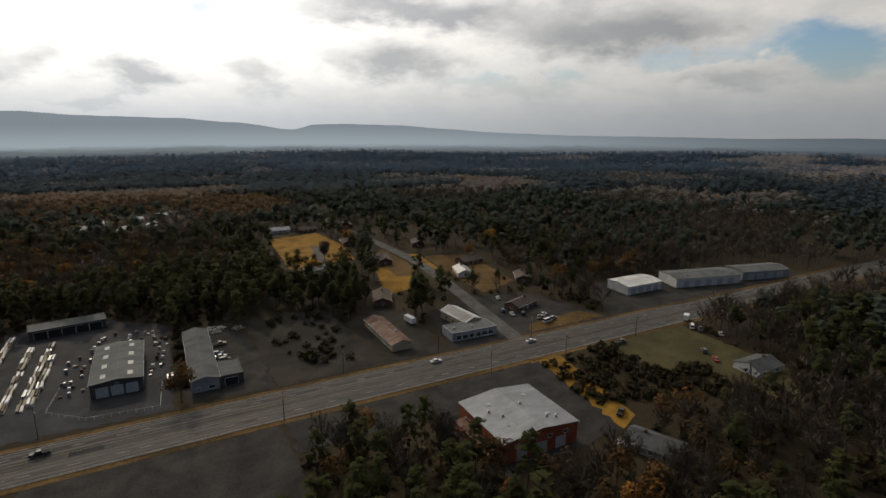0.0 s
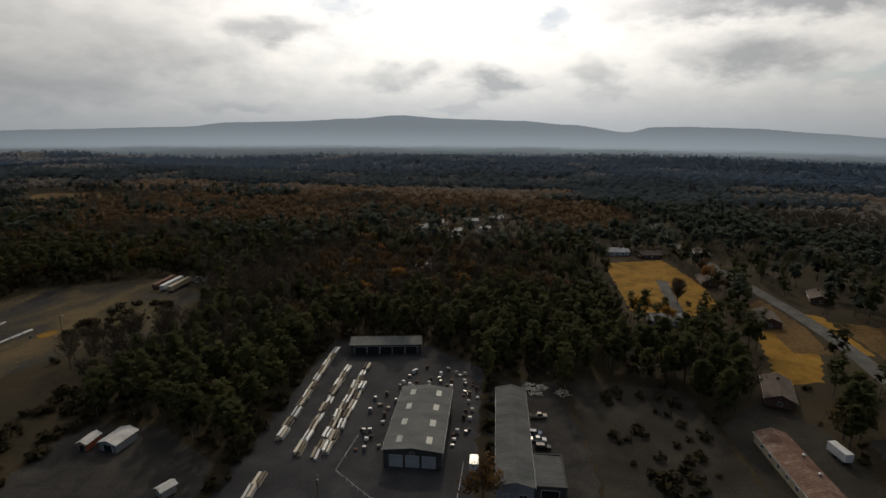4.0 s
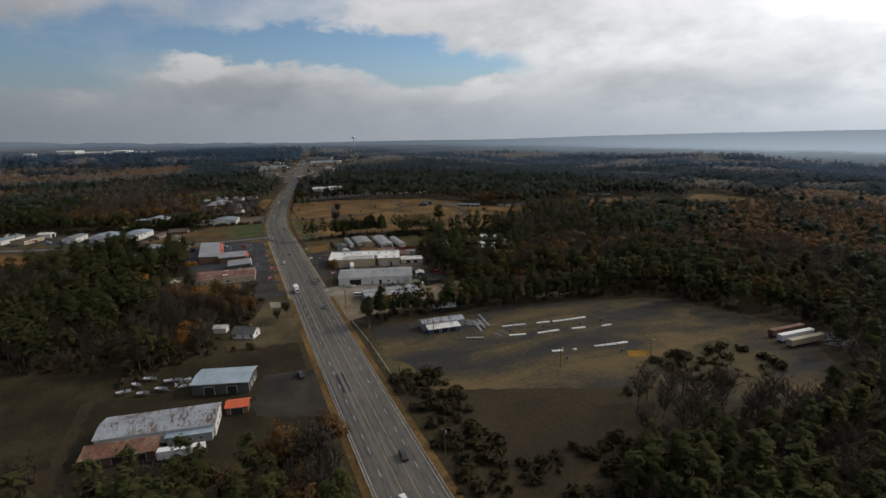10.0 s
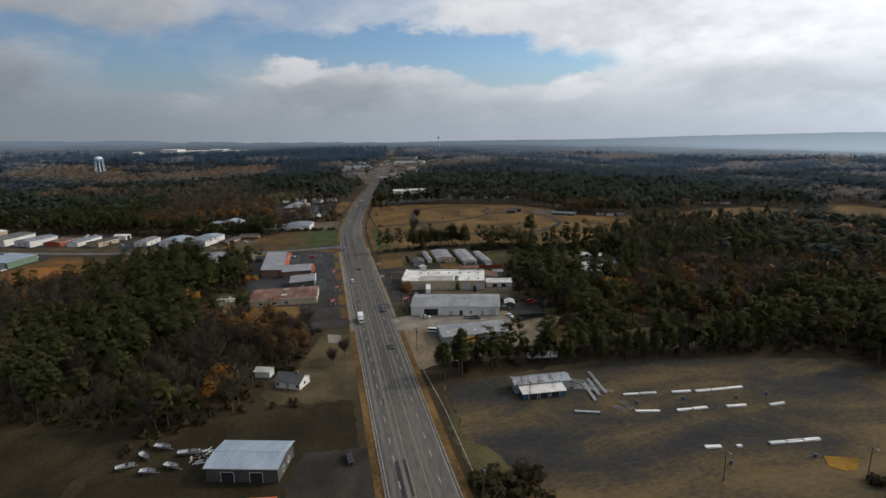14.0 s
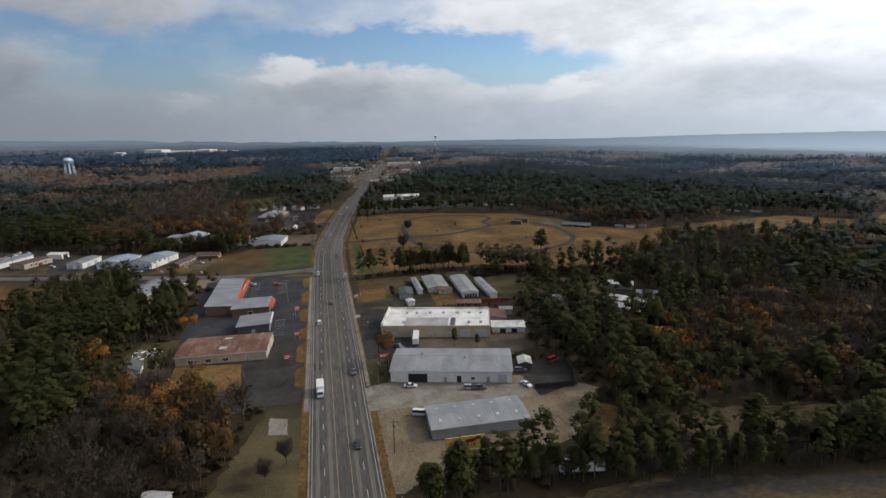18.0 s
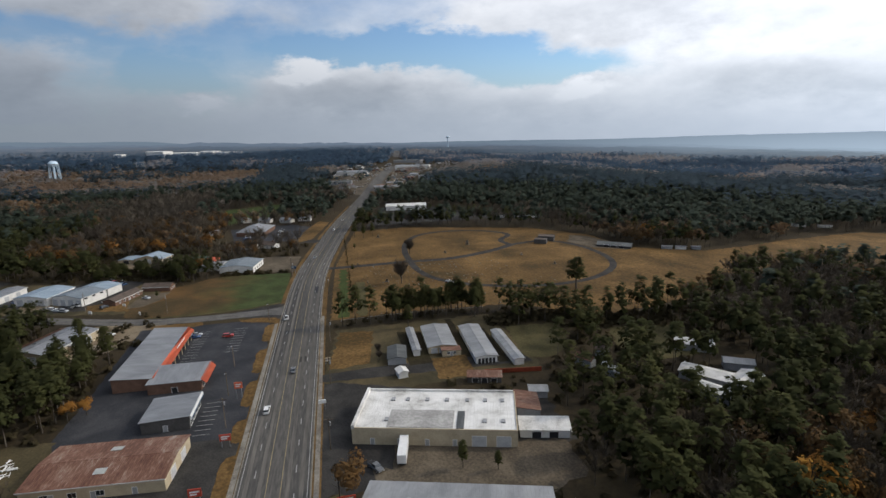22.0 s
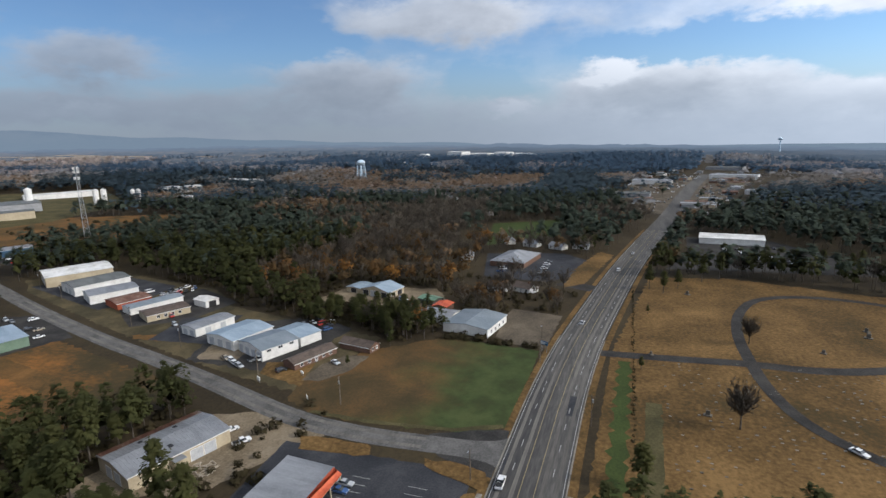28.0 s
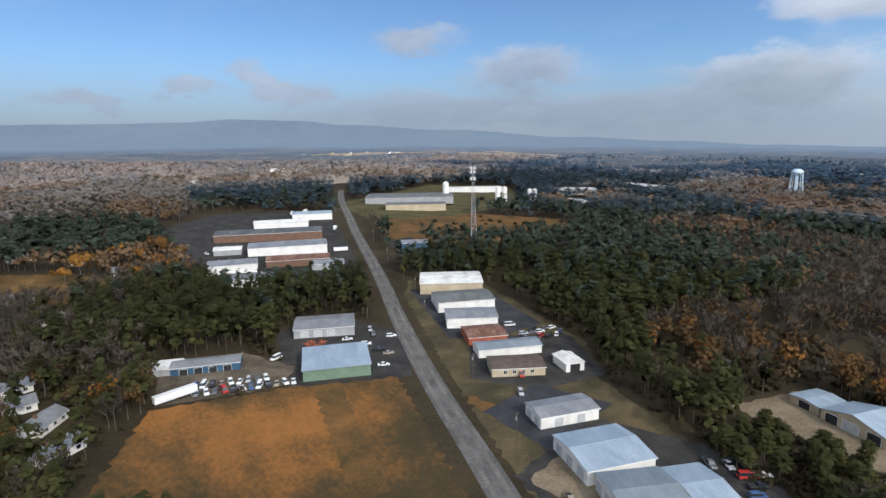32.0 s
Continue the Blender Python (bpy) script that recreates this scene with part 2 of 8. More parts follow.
# ---- materials ----
def surface(name, stops, size=8.0, fine=0.6, rough=0.85, metal=0.0, bump=0.3, stretch=(1, 1, 1), island=0.0, per_object=0.0, spec=0.3, local=False, blotch=0.45):
    """A weathered surface: two scales of noise (metres) drive a colour ramp, the fine one also the relief."""
    m = bpy.data.materials.new(name)
    m.use_nodes = True
    n = Nodes(m.node_tree)
    out, bsdf = n.add("ShaderNodeOutputMaterial"), n.add("ShaderNodeBsdfPrincipled")
    n.link(bsdf.outputs[0], out.inputs[0])
    where = n.add("ShaderNodeTexCoord").outputs["Object"] if local else n.add("ShaderNodeNewGeometry").outputs["Position"]
    where = n.vmath("MULTIPLY", where, stretch)
    coarse = n.noise(where, 1.0 / size, 5.0, 0.6, 0.4)
    grain = n.noise(where, 1.0 / fine, 4.0, 0.65)
    fac = n.math("ADD", n.math("MULTIPLY", coarse, 1.0 - blotch), n.math("MULTIPLY", grain, blotch))
    if island:
        fac = n.math("ADD", fac, n.math("MULTIPLY", n.math("SUBTRACT", n.add("ShaderNodeNewGeometry").outputs["Random Per Island"], 0.5), island))
    if per_object:
        fac = n.math("ADD", fac, n.math("MULTIPLY", n.math("SUBTRACT", n.add("ShaderNodeObjectInfo").outputs["Random"], 0.5), per_object))
    fac = n.smooth(fac, 0.3, 0.7)
    n.link(n.ramp(fac, stops), bsdf.inputs["Base Color"])
    n.link(n.math("ADD", rough - 0.08, n.math("MULTIPLY", grain, 0.16)), bsdf.inputs["Roughness"])
    bsdf.inputs["Metallic"].default_value = metal
    bsdf.inputs["Specular IOR Level"].default_value = spec
    if bump:
        b = n.add("ShaderNodeBump")
        b.inputs["Strength"].default_value, b.inputs["Distance"].default_value = bump, fine * 0.3
        n.link(grain, b.inputs["Height"])
        n.link(b.outputs[0], bsdf.inputs["Normal"])
    return m


def two(dark, light):
    mid = tuple((a + b) / 2 for a, b in zip(dark, light))
    return [(0.0, dark), (0.5, mid), (1.0, light)]


def foliage(name, stops, rough=0.9):
    """Leaf clumps: colour by the tree's own tint, varied clump by clump."""
    m = bpy.data.materials.new(name)
    m.use_nodes = True
    n = Nodes(m.node_tree)
    out, bsdf = n.add("ShaderNodeOutputMaterial"), n.add("ShaderNodeBsdfPrincipled")
    n.link(bsdf.outputs[0], out.inputs[0])
    tint = n.add("ShaderNodeAttribute")
    tint.attribute_name = "tint"
    tint = tint.outputs["Fac"]
    rnd = n.add("ShaderNodeNewGeometry").outputs["Random Per Island"]
    obj = n.add("ShaderNodeObjectInfo").outputs["Random"]
    fac = n.math("ADD", n.math("MULTIPLY", tint, 0.7), n.math("ADD", n.math("MULTIPLY", rnd, 0.16), n.math("MULTIPLY", n.math("SUBTRACT", obj, 0.5), 0.4)))
    colour = n.ramp(fac, stops)
    n.link(colour, bsdf.inputs["Base Color"])
    bsdf.inputs["Roughness"].default_value = rough
    bsdf.inputs["Specular IOR Level"].default_value = 0.05
    # leaves lean with their crown, and let some light through
    puff = n.add("ShaderNodeAttribute")
    puff.attribute_name = "puff"
    turn = n.add("ShaderNodeVectorTransform")
    turn.vector_type, turn.convert_from, turn.convert_to = "NORMAL", "OBJECT", "WORLD"
    n.link(puff.outputs["Vector"], turn.inputs[0])
    face = n.vmath("MULTIPLY", n.add("ShaderNodeNewGeometry").outputs["Normal"], (0.28, 0.28, 0.28))
    soft_normal = n.vmath("NORMALIZE", n.vmath("ADD", turn.outputs[0], face))
    n.link(soft_normal, bsdf.inputs["Normal"])
    thin_leaf, blend = n.add("ShaderNodeBsdfTranslucent"), n.add("ShaderNodeMixShader")
    n.link(colour, thin_leaf.inputs[0])
    n.link(soft_normal, thin_leaf.inputs["Normal"])
    blend.inputs[0].default_value = 0.42
    n.link(bsdf.outputs[0], blend.inputs[1])
    n.link(thin_leaf.outputs[0], blend.inputs[2])
    n.link(blend.outputs[0], out.inputs[0])
    return m


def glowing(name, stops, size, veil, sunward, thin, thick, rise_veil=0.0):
    """The hazy distance: a glowing backdrop of woods or hills with haze painted into its colour."""
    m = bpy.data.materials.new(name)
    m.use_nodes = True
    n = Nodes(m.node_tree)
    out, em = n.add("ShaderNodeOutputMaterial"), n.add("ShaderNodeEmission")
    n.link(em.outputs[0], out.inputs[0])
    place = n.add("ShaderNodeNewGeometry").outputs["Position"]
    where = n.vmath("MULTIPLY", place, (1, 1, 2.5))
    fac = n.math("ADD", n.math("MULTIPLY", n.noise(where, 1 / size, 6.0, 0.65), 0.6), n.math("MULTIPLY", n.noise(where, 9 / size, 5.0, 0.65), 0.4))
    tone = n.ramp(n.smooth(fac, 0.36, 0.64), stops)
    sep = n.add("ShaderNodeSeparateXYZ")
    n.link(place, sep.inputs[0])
    # front-lit woods away from the sun: a brighter, warmer tone is painted in
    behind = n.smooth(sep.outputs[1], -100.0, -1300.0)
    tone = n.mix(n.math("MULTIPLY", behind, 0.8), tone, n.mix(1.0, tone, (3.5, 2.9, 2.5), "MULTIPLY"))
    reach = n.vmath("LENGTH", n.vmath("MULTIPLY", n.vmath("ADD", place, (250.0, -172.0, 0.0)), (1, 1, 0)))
    # painted haze turns brighter towards the sun
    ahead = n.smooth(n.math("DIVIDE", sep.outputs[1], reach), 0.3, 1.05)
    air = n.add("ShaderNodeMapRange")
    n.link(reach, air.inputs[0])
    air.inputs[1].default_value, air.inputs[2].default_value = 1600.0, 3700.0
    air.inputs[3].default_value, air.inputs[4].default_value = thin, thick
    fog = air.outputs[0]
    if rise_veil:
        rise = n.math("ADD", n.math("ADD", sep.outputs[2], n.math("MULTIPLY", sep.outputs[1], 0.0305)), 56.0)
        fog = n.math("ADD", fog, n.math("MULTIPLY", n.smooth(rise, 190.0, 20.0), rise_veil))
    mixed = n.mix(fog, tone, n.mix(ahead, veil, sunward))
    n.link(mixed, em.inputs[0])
    return m


M = {}
M["ground"] = surface("woodland floor", [(0, (0.024, 0.0192, 0.012)), (0.5, (0.0384, 0.0296, 0.0176)), (1, (0.056, 0.0432, 0.0232))], 40, 1.5, spec=0.06)
M["tan_grass"] = surface("dry tan grass", [(0, (0.0421, 0.0341, 0.0156)), (0.3, (0.0781, 0.0482, 0.0192)), (0.62, (0.121, 0.0728, 0.0279)), (1, (0.201, 0.122, 0.0478))], 30, 1.5, blotch=0.45, spec=0.06)
# gravel and grass tones lowered to hold the cloud shade over the yard
M["shaded_yard_mix"] = surface("gravel and trodden grass of a yard", [(0, (0.024, 0.024, 0.025)), (0.3, (0.036, 0.035, 0.033)), (0.5, (0.058, 0.048, 0.031)), (0.75, (0.095, 0.07, 0.037)), (1, (0.13, 0.094, 0.047))], 34, 1.6, blotch=0.3, stretch=(1.5, 0.7, 1), spec=0.06)
M["roof_steel"] = surface("grey-blue metal roof", two((0.15, 0.18, 0.2), (0.25, 0.28, 0.3)), 7, 0.6, rough=0.5, metal=0.25, stretch=(1, 0.35, 1), bump=0.06, local=True, spec=0.4, blotch=0.25)
# dry golden lawn, with some of its warm sunlight put into the colour
M["gold_grass"] = surface("golden winter lawn", [(0, (0.117, 0.0646, 0.0135)), (0.5, (0.223, 0.121, 0.0212)), (1, (0.32, 0.176, 0.0354))], 9, 0.6, spec=0.06)
M["green_grass"] = surface("short green grass", [(0, (0.0297, 0.036, 0.0135)), (0.5, (0.0387, 0.054, 0.0171)), (1, (0.0558, 0.072, 0.0225))], 18, 0.8, spec=0.06)
M["olive_grass"] = surface("dull olive grass", [(0, (0.04, 0.036, 0.018)), (0.5, (0.066, 0.058, 0.027)), (1, (0.1, 0.084, 0.04))], 14, 0.8, spec=0.06)
M["brown_field"] = surface("brown bare field", [(0, (0.045, 0.034, 0.015)), (0.4, (0.09, 0.055, 0.022)), (0.75, (0.13, 0.068, 0.024)), (1, (0.17, 0.09, 0.032))], 22, 1.0, blotch=0.35, spec=0.06)
def blended(name, first, second, lo, hi, size, fine):
    """A field whose growth changes along y, with a ragged seam between the two."""
    m = surface(name, first, size, fine, blotch=0.35, spec=0.06)
    n = Nodes(m.node_tree, True)
    bsdf = [q for q in m.node_tree.nodes if q.type == "BSDF_PRINCIPLED"][0]
    where = n.add("ShaderNodeNewGeometry").outputs["Position"]
    sep = n.add("ShaderNodeSeparateXYZ")
    n.link(where, sep.inputs[0])
    wander = n.math("MULTIPLY", n.math("SUBTRACT", n.noise(where, 0.045, 5.0, 0.6), 0.5), 70.0)
    k = n.smooth(n.math("ADD", sep.outputs[1], wander), lo, hi)
    grown = n.ramp(n.smooth(n.noise(where, 1 / 9.0, 5.0, 0.6), 0.3, 0.7), second)
    n.link(n.mix(k, bsdf.inputs["Base Color"].links[0].from_socket, grown), bsdf.inputs["Base Color"])
    return m


M["dry_lawns"] = surface("dry lawns and streets", [(0, (0.16, 0.13, 0.1)), (0.5, (0.24, 0.2, 0.16)), (1, (0.34, 0.3, 0.25))], 60, 6.0, spec=0.06)
M["rust_field"] = surface("orange-brown mown field", [(0, (0.034, 0.03, 0.016)), (0.35, (0.058, 0.042, 0.02)), (0.65, (0.118, 0.062, 0.022)), (1, (0.24, 0.105, 0.03))], 44, 1.4, stretch=(1, 0.6, 1), blotch=0.25, spec=0.06)
M["yard_dirt"] = surface("trodden olive-brown yard dirt", [(0, (0.034, 0.031, 0.018)), (0.5, (0.066, 0.054, 0.03)), (1, (0.11, 0.085, 0.045))], 18, 0.7, blotch=0.35, spec=0.06)
M["field_mixed"] = blended("brown mown field turning green", [(0, (0.042, 0.034, 0.017)), (0.4, (0.07, 0.047, 0.022)), (0.75, (0.1, 0.058, 0.024)), (1, (0.125, 0.072, 0.029))], [(0, (0.035, 0.042, 0.017)), (0.5, (0.043, 0.058, 0.021)), (1, (0.058, 0.07, 0.026))], 112, 150, 22, 1.0)
M["dirt"] = surface("pale packed dirt", [(0, (0.0935, 0.0723, 0.0467)), (0.5, (0.162, 0.128, 0.085)), (1, (0.23, 0.187, 0.132))], 12, 0.8, spec=0.06)
# earth and weeds, with cloud and building shade put into the colour
M["shaded_earth"] = surface("earth and weeds with shade put in", [(0, (0.0144, 0.0122, 0.00792)), (0.5, (0.0259, 0.0209, 0.0122)), (0.8, (0.0346, 0.0302, 0.0158)), (1, (0.0468, 0.036, 0.0202))], 20, 1.2, blotch=0.4, spec=0.06)
# gravel darkened in its own colour for the cloud shade lying on it
M["shaded_gravel"] = surface("brown-grey gravel with cloud shade put in", [(0, (0.0198, 0.0177, 0.015)), (0.5, (0.0354, 0.0318, 0.0265)), (1, (0.0619, 0.0553, 0.0442))], 22, 0.6, blotch=0.35, spec=0.06)
M["gravel"] = surface("grey gravel", [(0, (0.0454, 0.037, 0.0273)), (0.5, (0.0896, 0.073, 0.0528)), (1, (0.151, 0.124, 0.088))], 13, 0.8, spec=0.06)
M["asphalt"] = surface("worn asphalt", [(0, (0.0451, 0.0438, 0.0433)), (0.5, (0.0812, 0.0771, 0.0716)), (1, (0.136, 0.127, 0.113))], 18, 0.7, rough=0.8, stretch=(0.12, 1, 1), bump=0.15, spec=0.06)
M["wheel_track"] = surface("tyre-polished asphalt", [(0, (0.071, 0.067, 0.061)), (0.5, (0.118, 0.11, 0.0977)), (1, (0.17, 0.157, 0.135))], 14, 0.6, rough=0.8, stretch=(0.08, 1, 1), bump=0.1, spec=0.06)
M["lane_road"] = surface("patched grey side road", [(0, (0.0554, 0.0539, 0.0507)), (0.5, (0.095, 0.0915, 0.0856)), (1, (0.143, 0.136, 0.127))], 9, 0.7, bump=0.15, spec=0.06)
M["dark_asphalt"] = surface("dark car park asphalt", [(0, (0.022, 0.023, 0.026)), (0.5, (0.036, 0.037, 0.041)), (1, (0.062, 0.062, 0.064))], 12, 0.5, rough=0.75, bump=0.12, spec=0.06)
M["old_asphalt"] = surface("old cracked asphalt", [(0, (0.0199, 0.0189, 0.0184)), (0.5, (0.0373, 0.0353, 0.0329)), (1, (0.0623, 0.0587, 0.0523))], 10, 0.5, bump=0.2, spec=0.06)
M["concrete"] = surface("weathered concrete", [(0, (0.1, 0.088, 0.072)), (0.5, (0.185, 0.168, 0.14)), (1, (0.28, 0.26, 0.22))], 7, 0.6, spec=0.06)
M["white_line"] = surface("worn white road paint", two((0.21, 0.21, 0.203), (0.434, 0.427, 0.406)), 2.5, 0.2, bump=0)
M["yellow_line"] = surface("worn yellow road paint", two((0.2, 0.165, 0.09), (0.34, 0.27, 0.13)), 2.5, 0.2, bump=0)
M["roof_grey"] = surface("grey ribbed metal roof", two((0.17, 0.175, 0.18), (0.31, 0.315, 0.32)), 5, 0.5, rough=0.45, metal=0.35, stretch=(1, 0.35, 1), bump=0.1, local=True, blotch=0.25, spec=0.5)
M["roof_slate"] = surface("dull grey-green metal roof", two((0.085, 0.092, 0.09), (0.15, 0.155, 0.15)), 5, 0.5, rough=0.75, spec=0.15, stretch=(1, 0.35, 1), bump=0.1, local=True, blotch=0.25)
M["roof_dark"] = surface("dark weathered metal roof", two((0.055, 0.06, 0.062), (0.115, 0.12, 0.12)), 5, 0.5, rough=0.72, metal=0.0, spec=0.15, stretch=(1, 0.35, 1), bump=0.1, local=True, blotch=0.25)
M["roof_blue"] = surface("pale blue-grey metal roof", two((0.22, 0.282, 0.334), (0.37, 0.44, 0.493)), 6, 0.5, rough=0.4, metal=0.25, stretch=(1, 0.35, 1), bump=0.08, local=True, blotch=0.25, spec=0.5)
M["roof_white"] = surface("stained white coated roof", [(0, (0.27, 0.257, 0.234)), (0.3, (0.504, 0.495, 0.468)), (1, (0.702, 0.693, 0.666))], 7, 0.6, rough=0.6, bump=0.1, local=True, blotch=0.25)
M["roof_rust"] = surface("rusted sheet metal roof", [(0, (0.066, 0.0277, 0.0165)), (0.45, (0.132, 0.0627, 0.0396)), (0.75, (0.185, 0.112, 0.0792)), (1, (0.277, 0.238, 0.205))], 4, 0.6, rough=0.7, stretch=(1, 0.3, 1), local=True)
M["roof_patchy"] = surface("galvanised roof with rust patches", [(0, (0.0864, 0.0432, 0.0288)), (0.3, (0.122, 0.0864, 0.0648)), (0.42, (0.245, 0.266, 0.288)), (1, (0.36, 0.389, 0.418))], 6, 0.6, rough=0.5, metal=0.2, stretch=(1, 0.3, 1), local=True)
M["roof_brown"] = surface("brown shingle roof", two((0.05, 0.038, 0.03), (0.12, 0.09, 0.072)), 3, 0.3, local=True)
M["roof_red"] = surface("orange-red painted metal", two((0.42, 0.075, 0.03), (0.6, 0.13, 0.055)), 3, 0.4, rough=0.5, local=True, bump=0.1)
M["roof_green"] = surface("faded green metal roof", two((0.08, 0.15, 0.1), (0.15, 0.24, 0.16)), 3, 0.4, rough=0.5, local=True, bump=0.1)
M["wall_white"] = surface("off-white metal siding", two((0.5, 0.49, 0.46), (0.72, 0.71, 0.68)), 4, 0.4, rough=0.6, local=True, bump=0.15)
M["wall_tan"] = surface("tan metal siding", two((0.3, 0.25, 0.17), (0.46, 0.39, 0.27)), 4, 0.4, rough=0.7, local=True, bump=0.15)
M["wall_grey"] = surface("grey metal siding", two((0.2, 0.205, 0.21), (0.33, 0.335, 0.34)), 4, 0.4, rough=0.65, local=True, bump=0.15)
# this siding's dark tone holds the shade of walls and open shelters
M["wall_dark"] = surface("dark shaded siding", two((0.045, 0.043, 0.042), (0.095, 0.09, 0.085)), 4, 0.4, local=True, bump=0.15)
M["wall_brick"] = surface("brown brick", two((0.085, 0.047, 0.032), (0.17, 0.1, 0.07)), 2.5, 0.25, local=True)
M["wall_red"] = surface("red brick", two((0.2, 0.05, 0.025), (0.36, 0.1, 0.05)), 2.5, 0.25, local=True)
M["wall_green"] = surface("sage green metal siding", two((0.09, 0.14, 0.1), (0.15, 0.21, 0.15)), 4, 0.4, rough=0.65, local=True)
M["wall_blue"] = surface("blue metal siding", two((0.0195, 0.0507, 0.101), (0.039, 0.0936, 0.156)), 4, 0.4, rough=0.65, local=True)
M["trim_white"] = surface("white trim", two((0.55, 0.55, 0.53), (0.75, 0.75, 0.73)), 2, 0.2, rough=0.6, bump=0)
# near-black also paints the shade inside open bays
M["door_dark"] = surface("dark doorway", two((0.012, 0.012, 0.013), (0.03, 0.03, 0.032)), 2, 0.3, bump=0)
M["door_grey"] = surface("grey roll-up door", two((0.3, 0.31, 0.32), (0.45, 0.46, 0.47)), 2, 0.3, rough=0.6, bump=0)
M["felt"] = surface("weathered pale felt", two((0.19, 0.185, 0.175), (0.42, 0.41, 0.39)), 5, 0.7, rough=0.9, local=True, bump=0.1)
M["skylight"] = surface("cloudy skylight sheet", two((0.5, 0.52, 0.5), (0.72, 0.74, 0.7)), 2, 0.2, rough=0.4, bump=0)
M["glass"] = surface("dark window glass", two((0.012, 0.016, 0.02), (0.03, 0.036, 0.042)), 2, 0.4, rough=0.15, bump=0, spec=0.6)
M["bark"] = surface("grey-brown bark", two((0.045, 0.036, 0.028), (0.11, 0.092, 0.074)), 1.5, 0.3)
M["wood"] = surface("weathered timber", two((0.07, 0.055, 0.04), (0.17, 0.135, 0.1)), 2, 0.2, per_object=0.4)
M["pale_wood"] = surface("pale stacked timber", two((0.3, 0.26, 0.2), (0.58, 0.53, 0.44)), 3, 0.3, per_object=0.5)
M["white_pack"] = surface("white-wrapped bundle", two((0.5, 0.5, 0.49), (0.78, 0.78, 0.76)), 3, 0.3, rough=0.5, per_object=0.5)
M["steel"] = surface("galvanised steel", two((0.22, 0.23, 0.24), (0.38, 0.39, 0.4)), 2, 0.2, rough=0.45, metal=0.6, bump=0)
M["tyre"] = surface("black rubber", two((0.012, 0.012, 0.012), (0.03, 0.03, 0.03)), 0.5, 0.1, bump=0)
M["lamp_clear"] = surface("clear headlight", two((0.5, 0.5, 0.5), (0.7, 0.7, 0.7)), 0.5, 0.1, rough=0.2, bump=0)
M["lamp_red"] = surface("red tail light", two((0.25, 0.01, 0.01), (0.4, 0.02, 0.02)), 0.5, 0.1, rough=0.3, bump=0)
M["sign_yellow"] = surface("yellow billboard sheet", two((0.5, 0.34, 0.08), (0.62, 0.43, 0.13)), 2, 0.3, rough=0.6, bump=0)
M["sign_red"] = surface("dark red print", two((0.28, 0.035, 0.02), (0.4, 0.06, 0.03)), 2, 0.3, rough=0.6, bump=0)
M["stone"] = surface("pale cemetery stone", two((0.096, 0.084, 0.066), (0.204, 0.192, 0.168)), 3, 0.3, island=0.6)
M["tower_paint"] = surface("pale blue tank paint", two((0.38, 0.5, 0.6), (0.55, 0.66, 0.74)), 6, 0.6, rough=0.5, bump=0)
M["far_cars"] = surface("mixed car paint", [(0, (0.03, 0.03, 0.035)), (0.4, (0.14, 0.15, 0.16)), (0.7, (0.32, 0.33, 0.34)), (1, (0.62, 0.62, 0.61))], 30, 4.0, rough=0.4, bump=0, island=0.8)
PAINT = {}
for tag, c in (("white", (0.66, 0.66, 0.65)), ("silver", (0.36, 0.37, 0.38)), ("black", (0.016, 0.016, 0.018)), ("grey", (0.11, 0.115, 0.12)), ("red", (0.35, 0.03, 0.022)), ("blue", (0.04, 0.085, 0.2)), ("tan", (0.3, 0.25, 0.18)), ("yellow", (0.6, 0.4, 0.03))):
    PAINT[tag] = surface(tag + " car paint", two(tuple(v * 0.85 for v in c), tuple(min(1, v * 1.1) for v in c)), 1.5, 0.3, rough=0.3, bump=0, spec=0.5)
M["pine"] = foliage("pine needles", [(0.0, (0.0426, 0.047, 0.019)), (0.45, (0.065, 0.0694, 0.0269)), (0.8, (0.0918, 0.0896, 0.0325)), (1.0, (0.129, 0.114, 0.0414))])
# distance haze is put into these leaf colours, paler and bluer farther out
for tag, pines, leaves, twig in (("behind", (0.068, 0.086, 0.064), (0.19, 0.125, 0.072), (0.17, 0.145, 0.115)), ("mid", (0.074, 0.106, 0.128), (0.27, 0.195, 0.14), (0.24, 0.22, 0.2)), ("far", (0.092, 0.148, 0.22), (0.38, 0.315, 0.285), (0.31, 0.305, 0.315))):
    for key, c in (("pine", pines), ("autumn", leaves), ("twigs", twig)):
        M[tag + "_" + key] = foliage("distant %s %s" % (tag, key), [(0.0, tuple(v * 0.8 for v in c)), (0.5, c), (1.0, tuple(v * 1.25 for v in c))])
M["autumn"] = foliage("autumn leaves", [(0.0, (0.07573, 0.0555, 0.03281)), (0.45, (0.113, 0.07319, 0.03536)), (0.72, (0.1768, 0.09435, 0.03408)), (0.85, (0.3162, 0.1454, 0.03536)), (1.0, (0.4292, 0.227, 0.05049))])
M["twigs"] = foliage("bare grey-brown twigs", [(0.0, (0.0776, 0.0653, 0.0508)), (0.5, (0.118, 0.098, 0.0762)), (1.0, (0.171, 0.145, 0.114))])
M["brush"] = foliage("winter scrub", [(0.0, (0.0293, 0.0285, 0.0147)), (0.5, (0.0569, 0.0474, 0.0259)), (1.0, (0.0862, 0.0655, 0.0345))])
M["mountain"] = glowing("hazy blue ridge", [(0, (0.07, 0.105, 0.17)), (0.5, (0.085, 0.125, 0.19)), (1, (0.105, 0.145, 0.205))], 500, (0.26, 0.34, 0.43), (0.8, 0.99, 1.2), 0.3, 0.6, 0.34)
